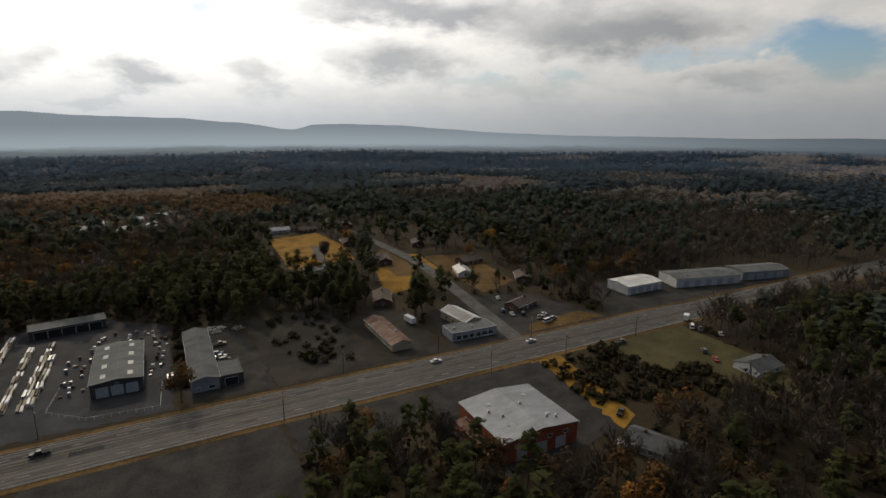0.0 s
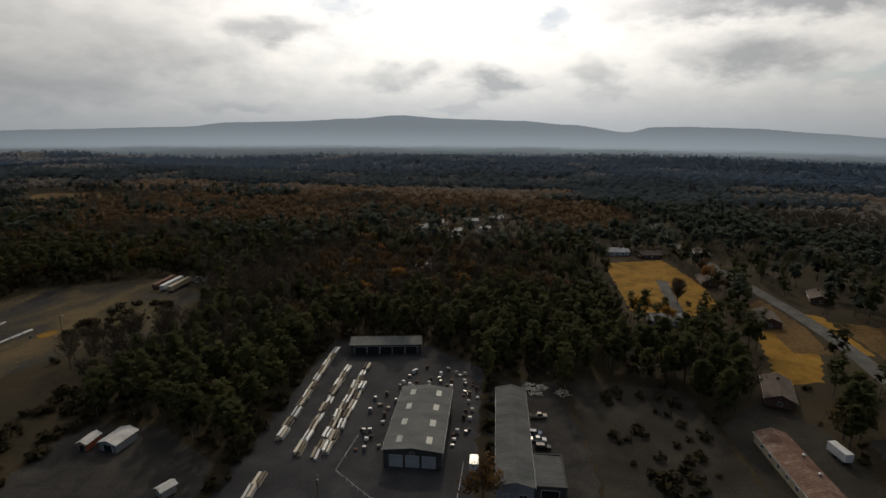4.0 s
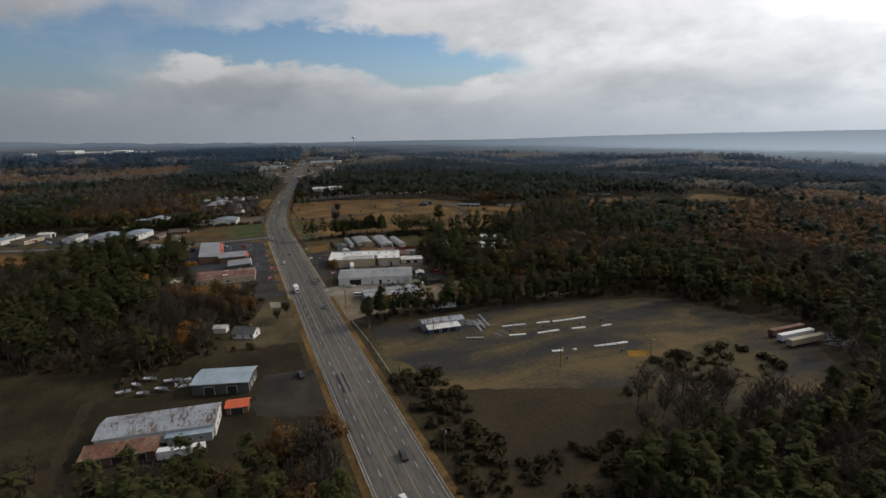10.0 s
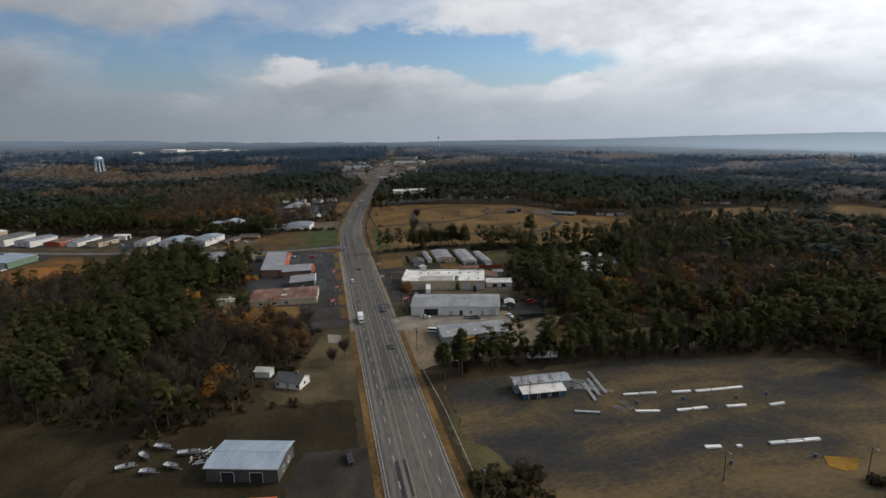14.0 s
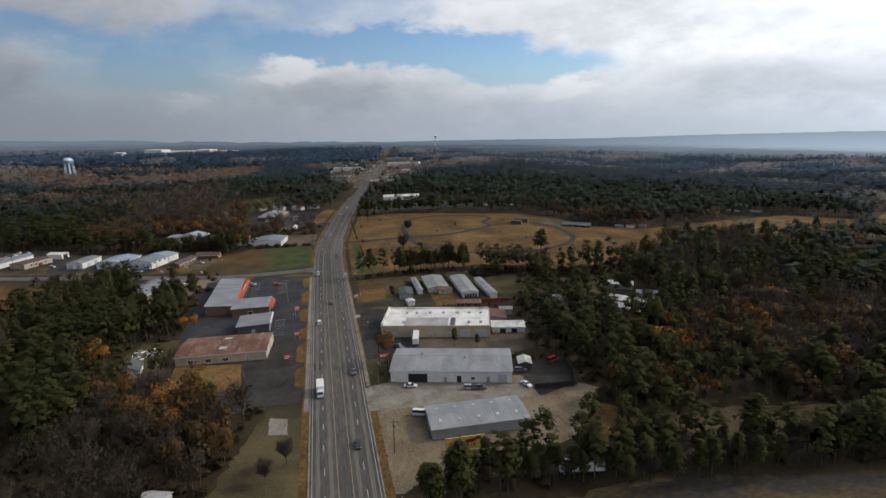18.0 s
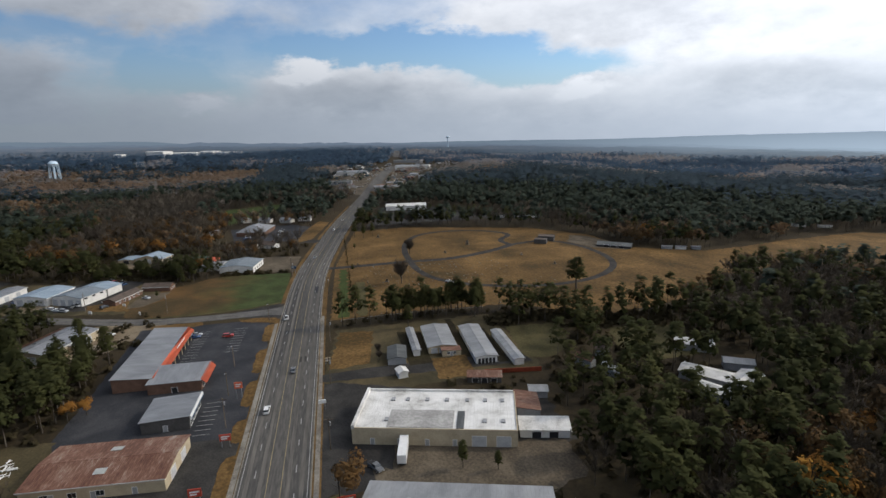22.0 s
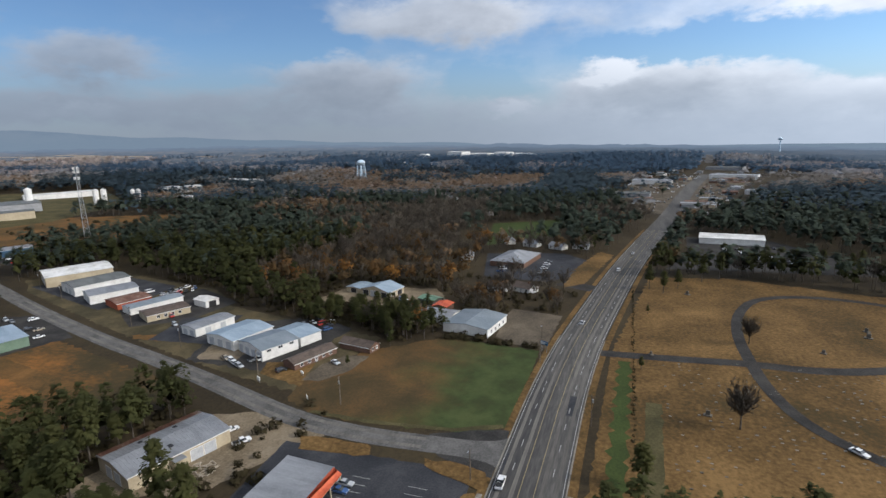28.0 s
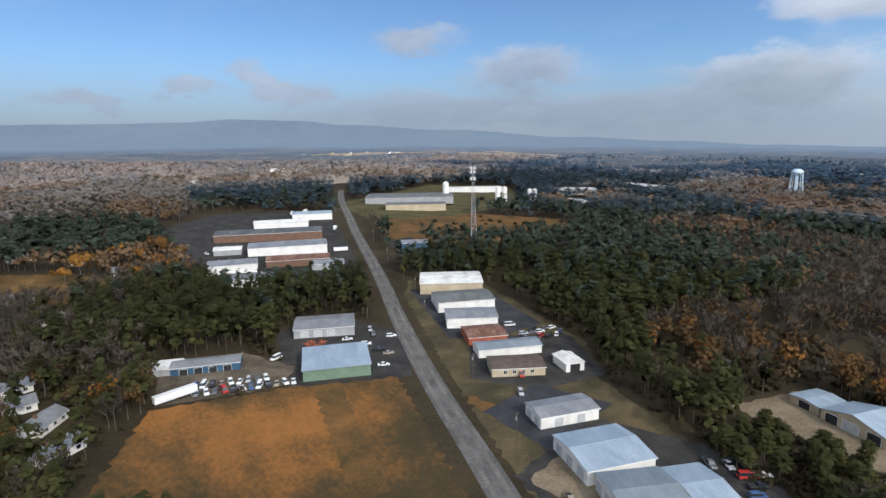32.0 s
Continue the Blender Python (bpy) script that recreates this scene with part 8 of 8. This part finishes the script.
def inside(px, py, poly, grow):
    """Which places lie in an outline, or nearer to it than grow."""
    lo, hi = poly.min(0) - max(grow, 0) - 1, poly.max(0) + max(grow, 0) + 1
    res = np.zeros(len(px), bool)
    near = np.nonzero((px > lo[0]) & (px < hi[0]) & (py > lo[1]) & (py < hi[1]))[0]
    if not len(near):
        return res
    x, y = px[near], py[near]
    hit, dist = np.zeros(len(x), bool), np.full(len(x), 1e9)
    for (x0, y0), (x1, y1) in zip(poly, np.roll(poly, -1, 0)):
        cross = (y0 > y) != (y1 > y)
        with np.errstate(divide="ignore", invalid="ignore"):
            hit ^= cross & (x < (x1 - x0) * (y - y0) / (y1 - y0 + 1e-12) + x0)
        dx, dy = x1 - x0, y1 - y0
        k = np.clip(((x - x0) * dx + (y - y0) * dy) / (dx * dx + dy * dy + 1e-9), 0, 1)
        dist = np.minimum(dist, np.hypot(x - x0 - k * dx, y - y0 - k * dy))
    res[near] = (hit & (dist > -grow)) if grow < 0 else (hit | (dist < grow))
    return res


SPINE = np.array([(0, 70), (0, 150), (-240, 180), (-430, 165), (-480, 60)], float)


TOWN = np.array([(-930, 235), (-1000, 190), (-1150, 160), (-1400, 220), (-1650, 330), (-1650, 500), (-1400, 480), (-1200, 370), (-1000, 300)], float)


def from_spine(x, y):
    d = np.full(len(x), 1e9)
    for (x0, y0), (x1, y1) in zip(SPINE, SPINE[1:]):
        dx, dy = x1 - x0, y1 - y0
        k = np.clip(((x - x0) * dx + (y - y0) * dy) / (dx * dx + dy * dy), 0, 1)
        d = np.minimum(d, np.hypot(x - x0 - k * dx, y - y0 - k * dy))
    return d


def stand(step, near, far):
    """Places for trees on a jittered lattice between two distances from the flight's line, out of the clearings."""
    x, y = np.meshgrid(np.arange(-2900, 2500, step), np.arange(-2600, 2900, step))
    x, y = x.ravel(), y.ravel()
    x = x + tree_rng.uniform(-0.48, 0.48, len(x)) * step
    y = y + tree_rng.uniform(-0.48, 0.48, len(y)) * step
    d = from_spine(x, y) + (70 * patch_gap(x, y) + tree_rng.normal(0, 45, len(x)) if far > 400 or near > 300 else 0.0)
    keep = (d >= near) & (d < far)
    keep &= ~((y < 90) & (x < 90) & (x > np.maximum(-170 - 0.55 * (90 - y), -440 + 0.2 * (128 - y))))
    keep &= ~((x >= 90) & (y < 0.40 * x - 40))
    x, y = x[keep], y[keep]
    bad = np.zeros(len(x), bool)
    for poly, grow in CLEAR:
        if step > 10 and grow < 4:
            grow = grow + 2
        bad |= inside(x, y, poly, grow)
    x, y = x[~bad], y[~bad]
    thin = patch_gap(x, y) + tree_rng.uniform(-0.2, 0.2, len(x)) < 0.1
    thin |= inside(x, y, TOWN, 0) & (tree_rng.random(len(x)) < 0.9)
    thin |= (x > -780) & (x < -650) & (y > 95) & (y < 168) & (tree_rng.random(len(x)) < 0.55)
    thin |= (x > -870) & (x < -690) & (y > 55) & (y < 125) & (tree_rng.random(len(x)) < 0.65)
    thin |= (x > -440) & (x < -378) & (y > 255) & (y < 345) & (tree_rng.random(len(x)) < 0.4)
    thin |= (x > -75) & (x < 30) & (y > 475) & (y < 625) & (tree_rng.random(len(x)) < 0.5)
    thin |= (x > 60) & (x < 235) & (y > 230) & (y < 470) & (tree_rng.random(len(x)) < 0.62)
    thin |= (x > -672) & (x < -612) & (y > -258) & (y < -205) & (tree_rng.random(len(x)) < 0.75)
    thin |= (y < -1300) & (tree_rng.random(len(x)) < 0.42)
    thin |= (y < -710) & (y > -1300) & (x > -1120) & (tree_rng.random(len(x)) < 0.5)
    return x[~thin], y[~thin]


STANDS = [
    # x0, x1, y0, y1, more pine, more rusty leaf
    (-1390, -1150, -380, 40, -0.4, 0.42),
    (-790, -645, 85, 175, -0.3, 0.0),
    (-470, -380, -130, 60, -0.3, 0.0),
    (-410, -325, 96, 140, -0.45, 0.25),
    (-470, -262, -60, 98, 0.36, -0.05),
    (-560, -380, -430, -170, 0.0, 0.2),
    (-135, -66, 215, 330, 0.4, -0.2),
    (-340, -230, 250, 420, -0.12, 0.0),
    (-600, -500, -200, -135, 0.25, 0.0),
    (-660, -590, -175, 40, 0.35, 0.0),
    (-440, -366, 230, 330, 0.05, 0.0),
    (-510, -372, 325, 520, 0.34, -0.1),
    (-364, -280, 262, 365, -0.25, 0.06),
    (-432, -392, 256, 312, 0.1, 0.0),
    (-530, -455, 20, 70, 0.3, 0.0),
    (-1300, -540, -690, -430, 0.4, -0.3),
    (-2900, 2500, -2700, -1120, -0.8, 0.42),
    (-2400, -1420, -700, 300, 0.3, -0.2),
    (-1130, -640, 270, 800, 0.34, -0.3),
    (-1010, -664, -20, 120, -0.2, 0.06),
    (-1010, -810, -240, -20, -0.02, 0.05),
    (-810, -625, -245, -20, 0.22, 0.06),
    (-1010, -700, -420, -240, 0.1, 0.0),
    (-520, 120, 520, 900, -0.28, 0.42),
    (120, 700, 330, 900, 0.12, -0.1),
    (-1000, 2000, 880, 2600, 0.28, -0.25),
    (-345, -285, 100, 150, -0.2, 0.2),
    (-520, -370, -470, -325, 0.4, 0.1),
    (-1100, 300, -1140, -700, -0.8, 0.3),
    (-530, 300, -700, -480, -0.5, 0.12),
    (-490, -385, -325, -270, -0.35, 0.45),
]


def species(x, y):
    """0 pine, 1 dry broadleaf, 2 bare hardwood."""
    far_off = from_spine(x, y) > 500
    p = patch_pine(x, y) + tree_rng.uniform(-0.22, 0.22, len(x)) * np.where(far_off, 0.6, 1.0)
    q = patch_rust(x, y) + tree_rng.uniform(-0.38, 0.38, len(x)) * np.where(far_off, 0.6, 1.0)
    for x0, x1, y0, y1, pines, leaves in STANDS:
        k = np.clip(np.minimum(np.minimum(x - x0, x1 - x), np.minimum(y - y0, y1 - y)) / 30 + 0.7, 0, 1)
        p, q = p + pines * k, q + leaves * k
    return np.where(p > 0.49, 0, np.where(q > 0.74, 1, 2))


def transform(tris, x, y, z, s, turn):
    """The variant's triangles, turned, scaled and set at every place."""
    c, n_ = np.cos(turn), np.sin(turn)
    t = tris[None] * s[:, None, None, None]
    out = np.empty_like(t)
    out[..., 0] = t[..., 0] * c[:, None, None] - t[..., 1] * n_[:, None, None] + x[:, None, None]
    out[..., 1] = t[..., 0] * n_[:, None, None] + t[..., 1] * c[:, None, None] + y[:, None, None]
    out[..., 2] = t[..., 2] + z[:, None, None]
    return out


def wood(name, label, x, y, kind, makers, variants, material, scale, trunk=True):
    """One body of woodland of a kind: crowns, and trunks, as stuff."""
    if not len(x):
        return
    pieces, tints, trunks, leans = [], [], [], []
    pick = tree_rng.integers(0, variants, len(x))
    for v in range(variants):
        sel = pick == v
        k = int(sel.sum())
        if not k:
            continue
        base = makers()
        z = np.array([gz(a, b) for a, b in zip(x[sel], y[sel])])
        s, turn = tree_rng.uniform(*scale, k), tree_rng.uniform(0, 6.28, k)
        pieces.append(transform(base, x[sel], y[sel], z, s, turn).reshape(-1, 3, 3))
        leans.append(transform(crown_lean(base, 0.5 if trunk else 1.8)[:, None, :], np.zeros(k), np.zeros(k), np.zeros(k), np.ones(k), turn).reshape(-1, 3))
        tints.append(np.repeat(np.clip(tree_rng.normal(0.5, 0.24 if trunk else 0.13, k), 0, 1), len(base)))
        if trunk:
            trunks.append(transform(trunk_tris(12.0, 0.24), x[sel], y[sel], z, s, turn).reshape(-1, 3, 3))
    ob = new(name, soup(name, np.concatenate(pieces), np.concatenate(tints), material, np.concatenate(leans)))
    tagged(ob, label, "woodland", kind="stuff")
    if trunk:
        t = np.concatenate(trunks)
        tr = new("trunks", soup("trunks", t, np.full(len(t), 0.5), M["bark"]))
        tr.parent = ob
        tagged(tr, kind="stuff")


# single trees close to the flight, things of their own
def tree_model(kind, k):
    name = ("pine_tree", "autumn_tree", "bare_tree", "orange_tree")[kind]
    label = ("tall dark green pine with an uneven crown", "hardwood holding rusty orange-brown leaves", "leafless grey-brown hardwood with fine twigs", "hardwood in bright orange autumn leaf")[kind]
    ob = tagged(new(name), label, "tree", "trees near the highway")
    h = (19, 15, 16, 15)[kind]
    tris = (lambda: pine(1300, 0.6), lambda: broadleaf(950, 0.58), lambda: bare(1300, 0.95), lambda: broadleaf(1000, 0.56))[kind]()
    crown = new("crown", soup("crown", tris, np.full(len(tris), 1.15 if kind == 3 else 0.5), (M["pine"], M["autumn"], M["twigs"], M["autumn"])[kind]))
    crown.parent = ob
    bm = tube(bmesh.new(), (0, 0, -0.6), (0.2, 0.1, h * 0.5), 0.3, 0.2, 7)
    tube(bm, (0.2, 0.1, h * 0.5), (0, 0, h * 0.92), 0.2, 0.05, 6)
    for i in range(5):
        a, z0 = i * 1.3 + k, h * (0.4 + 0.09 * i)
        tube(bm, (0.1, 0.05, z0), (2.4 * math.cos(a), 2.4 * math.sin(a), z0 + 2.2), 0.1, 0.03, 5)
    part("trunk", bm, M["bark"], ob)
    return ob


MODELS = {(k, v): tree_model(k, v) for k in range(4) for v in range(4 if k < 3 else 2)}
used = set()


def plant(kind, x, y, s=1.0):
    key = (kind, int(tree_rng.integers(0, 4 if kind < 3 else 2)))
    m = pose(x, y, gz(x, y), 0, 0, float(tree_rng.uniform(0, 360)))
    if key in used:
        ob = copy_thing(MODELS[key], m)
    else:
        used.add(key)
        ob = MODELS[key]
        ob.matrix_world = m
    ob.scale = (s, s, s * float(tree_rng.uniform(0.9, 1.12)))
    return ob


# trees that stand alone in the open
LONE = []
# by the cafe and the lawns
LONE += [(0, 78, 244, 0.95), (0, 84, 250, 1.0), (0, 72, 252, 0.9), (0, 80, 260, 1.0), (0, 88, 262, 0.95), (0, 66, 266, 0.9), (0, 74, 270, 1.0), (0, 84, 274, 0.95), (0, 92, 276, 0.9), (0, 62, 280, 0.9), (0, 70, 286, 1.0), (0, 82, 288, 0.95), (0, 92, 292, 0.9)]
# the last five orange trees paint golden sunlight on the woods as leaf colour
LONE += [(0, 110, 236, 0.95), (0, 116, 240, 0.9), (0, 108, 230, 0.85), (0, 119, 247, 0.9), (1, 104, 372, 0.7), (1, 126, 366, 0.8), (1, 132, 420, 0.8), (2, 98, 356, 0.8), (0, 86, 338, 0.6), (3, 72, 330, 0.9), (3, 84, 326, 0.8), (3, 128, 396, 0.8), (3, 190, 318, 0.7), (3, 230, 352, 1.0), (3, -83, 331, 0.9), (3, -74, 337, 0.8), (3, -65, 342, 0.9), (3, -56, 348, 0.8), (3, -51, 364, 0.9)]
# round the yards
LONE += [(0, -478, 222, 0.62), (0, -371, 222, 0.4), (0, -368, 231, 0.3), (2, -304, 157, 0.5), (2, -297, 152, 0.45), (1, -306, 128, 0.8), (1, -312, 133, 0.85), (1, -318, 138, 0.8), (1, -309, 140, 0.7), (2, -290, 116, 0.7), (2, -281, 120, 0.6), (0, -353, 124, 0.5), (0, -347, 129, 0.5), (2, -268, 100, 0.85), (2, -262, 96, 0.8), (2, -452, 206, 0.3), (2, -446, 206, 0.3), (3, -334, 294, 0.95), (3, -337, 302, 1.0), (3, -306, 290, 0.85), (3, -372, 377, 0.9), (3, -340, 345, 0.8), (3, -394, 75, 0.8), (3, -388, 83, 0.7), (3, -428, 108, 0.5), (3, -424, 104, 0.5)]
# mill woods
LONE += [(3, -492, -262, 1.0), (3, -484, -268, 1.1), (3, -470, -250, 0.9), (3, -488, -318, 1.2), (3, -440, -289, 1.15), (3, -446, -300, 1.0), (3, -462, -332, 1.0), (3, -500, -300, 0.9), (3, -432, -276, 0.8), (3, -476, -306, 0.9), (3, -478, -232, 0.7)]
# round the workshops
LONE += [(0, -561, 92, 0.25), (0, -588, 98, 0.6), (0, -593, 104, 0.7), (0, -598, 100, 0.75), (0, -596, 111, 0.7), (0, -602, 113, 0.65), (0, -603, 105, 0.8), (0, -592, 95, 0.7), (0, -584, 100, 0.4), (0, -600, 93, 0.8), (0, -606, 98, 0.8)]
# cemetery
LONE += [(0, -512, 320, 0.95), (0, -514, 200, 0.7), (0, -586, 201, 0.3), (0, -652, 205, 0.25), (2, -550, 228, 0.95), (0, -697, 207, 0.7), (2, -622, 243, 0.75), (0, -484, 255, 0.85), (0, -690, 214, 0.6), (0, -700, 222, 0.6), (0, -718, 236, 0.8), (0, -725, 246, 0.8), (1, -760, 222, 0.8), (0, -520, 240, 0.2), (3, -880, 176, 0.9)]
for kind, x, y, s in LONE:
    lone = plant(kind, x, y, s)
    if (x, y) in ((-353, 124), (-347, 129)):
        lone.scale = (0.85, 0.85, 0.42)
    if (x, y) == (-512, 320):
        lone.scale = (1.5, 1.5, 0.95)
for k in range(24):
    f = k / 23
    plant(0 if k % 4 else 2, -286 + 10 * f + float(tree_rng.uniform(-2.5, 2.5)), 200 + 42 * f, float(tree_rng.uniform(0.34, 0.56)))
for k in range(26):
    plant(0, -487 - tree_rng.uniform(0, 9), 216 + k * 1.75, float(tree_rng.uniform(0.55, 0.9)))
for k in range(40):
    clump = plant(0, float(tree_rng.uniform(-630, -602)), float(tree_rng.uniform(44, 94)), 0.5)
    clump.scale = (float(tree_rng.uniform(0.6, 0.8)), float(tree_rng.uniform(0.6, 0.8)), float(tree_rng.uniform(0.4, 0.55)))
for k in range(44):
    f = k / 43 + float(tree_rng.uniform(-0.01, 0.01))
    plant(0 if k % 5 else 2, -276 + 6 * f + 5 * (k % 2) + float(tree_rng.uniform(-2, 2)) - 8 * (1 - f) * (k % 3 == 0), 240 + 84 * f, float(tree_rng.uniform(0.45, 0.65)))
for k in range(11):
    plant(0, -732 - 4 * k * 0.4 - float(tree_rng.uniform(0, 14)), 252 + 7.5 * k, float(tree_rng.uniform(0.5, 0.85)))
nx_, ny_ = stand(7.2, 0, 150)
kinds = species(nx_, ny_)
order = np.argsort(from_spine(nx_, ny_))
single = np.zeros(len(nx_), bool)
single[order[:90]] = True
for i in np.nonzero(single)[0]:
    plant(int(kinds[i]), float(nx_[i]), float(ny_[i]), float(tree_rng.uniform(0.6, 1.0)))
for key, ob in MODELS.items():
    if key not in used:
        plant(key[0], -300.0 - 9 * key[1], 60.0 + 7 * key[0], 0.9)
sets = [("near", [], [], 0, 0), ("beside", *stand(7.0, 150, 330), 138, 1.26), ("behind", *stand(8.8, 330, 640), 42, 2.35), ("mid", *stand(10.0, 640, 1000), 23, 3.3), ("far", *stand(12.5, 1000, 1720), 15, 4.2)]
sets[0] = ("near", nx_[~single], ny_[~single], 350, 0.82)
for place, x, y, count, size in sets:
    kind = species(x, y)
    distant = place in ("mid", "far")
    # woods farther off take the leaf colours with haze mixed in
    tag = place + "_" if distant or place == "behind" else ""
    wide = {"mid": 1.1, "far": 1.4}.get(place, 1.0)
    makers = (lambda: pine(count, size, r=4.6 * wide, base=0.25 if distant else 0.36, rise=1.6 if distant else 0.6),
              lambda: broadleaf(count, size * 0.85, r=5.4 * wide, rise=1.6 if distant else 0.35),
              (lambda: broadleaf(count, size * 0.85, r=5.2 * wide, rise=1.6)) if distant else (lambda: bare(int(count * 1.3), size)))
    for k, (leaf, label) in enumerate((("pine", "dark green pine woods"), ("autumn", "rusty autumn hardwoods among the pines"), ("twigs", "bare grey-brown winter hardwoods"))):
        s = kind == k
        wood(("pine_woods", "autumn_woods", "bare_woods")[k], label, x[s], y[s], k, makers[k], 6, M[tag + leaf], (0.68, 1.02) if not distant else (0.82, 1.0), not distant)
# the woods behind the flight
ux, uy = np.meshgrid(np.arange(-400, 260, 11.0), np.arange(-330, 95, 11.0))
ux, uy = ux.ravel() + tree_rng.uniform(-5, 5, ux.size), uy.ravel() + tree_rng.uniform(-5, 5, ux.size)
free = ((uy < 90) & (ux < 90) & (ux > np.maximum(-170 - 0.55 * (90 - uy), -440 + 0.2 * (128 - uy)))) | ((ux >= 90) & (uy < 0.40 * ux - 40))
for poly, grow in CLEAR:
    free &= ~inside(ux, uy, poly, max(grow, 1.0) + 3)
ukind = species(ux, uy)
for k, (leaf, label, maker) in enumerate((("pine", "dark green pine woods", lambda: pine(46, 2.2)), ("autumn", "rusty autumn hardwoods among the pines", lambda: broadleaf(46, 1.9)), ("twigs", "bare grey-brown winter hardwoods", lambda: bare(70, 1.9)))):
    s = free & (ukind == k)
    wood(("pine_woods", "autumn_woods", "bare_woods")[k], label, ux[s], uy[s], k, maker, 4, M[leaf], (0.68, 1.0), True)
bx, by = stand(4.6, 0, 230)
take = (patch_gap(by, bx) > 0.2) & (tree_rng.random(len(bx)) < 0.85)
wood("undergrowth", "low brown winter scrub and saplings", bx[take], by[take], 0, lambda: shrub(16, 1.1), 5, M["brush"], (0.5, 1.3), False)
# scrub that creeps into the rough open ground
hx, hy = [], []
for x0, x1, y0, y1, count in ((40, 70, 200, 258, 40), (-215, -150, 186, 205, 120), (-150, -125, 184, 240, 80), (-190, -160, 286, 330, 60), (-720, -830, -250, -380, 50), (-480, -470, 258, 300, 90), (-470, -456, 300, 345, 80), (130, 172, 120, 160, 110), (-520, -480, 88, 100, 10), (-72, -68, 195, 290, 40), (1, 3, 200, 262, 20), (160, 172, 130, 166, 60), (172, 190, 104, 135, 70), (-530, -480, 92, 104, 6), (-603, -598, 120, 140, 14), (-599, -596, 140, 160, 10), (-634, -602, 42, 94, 120)):
    hx.append(tree_rng.uniform(min(x0, x1), max(x0, x1), count))
    hy.append(tree_rng.uniform(min(y0, y1), max(y0, y1), count))
hx, hy = np.concatenate(hx), np.concatenate(hy)
wood("scrub_growth", "tangled dry scrub along the rough edges", hx, hy, 0, lambda: shrub(34, 0.8), 5, M["brush"], (0.5, 1.5), False)
rx_ = np.concatenate([np.arange(-690, -602, 3.1), np.arange(-594, -506, 3.1)])
wood("hedge_row", "row of small dark shrubs along the cemetery edge", rx_ + tree_rng.uniform(-0.6, 0.6, len(rx_)), 198.5 + tree_rng.uniform(-0.4, 0.4, len(rx_)), 0, lambda: shrub(20, 0.8), 3, M["brush"], (0.22, 0.5), False)
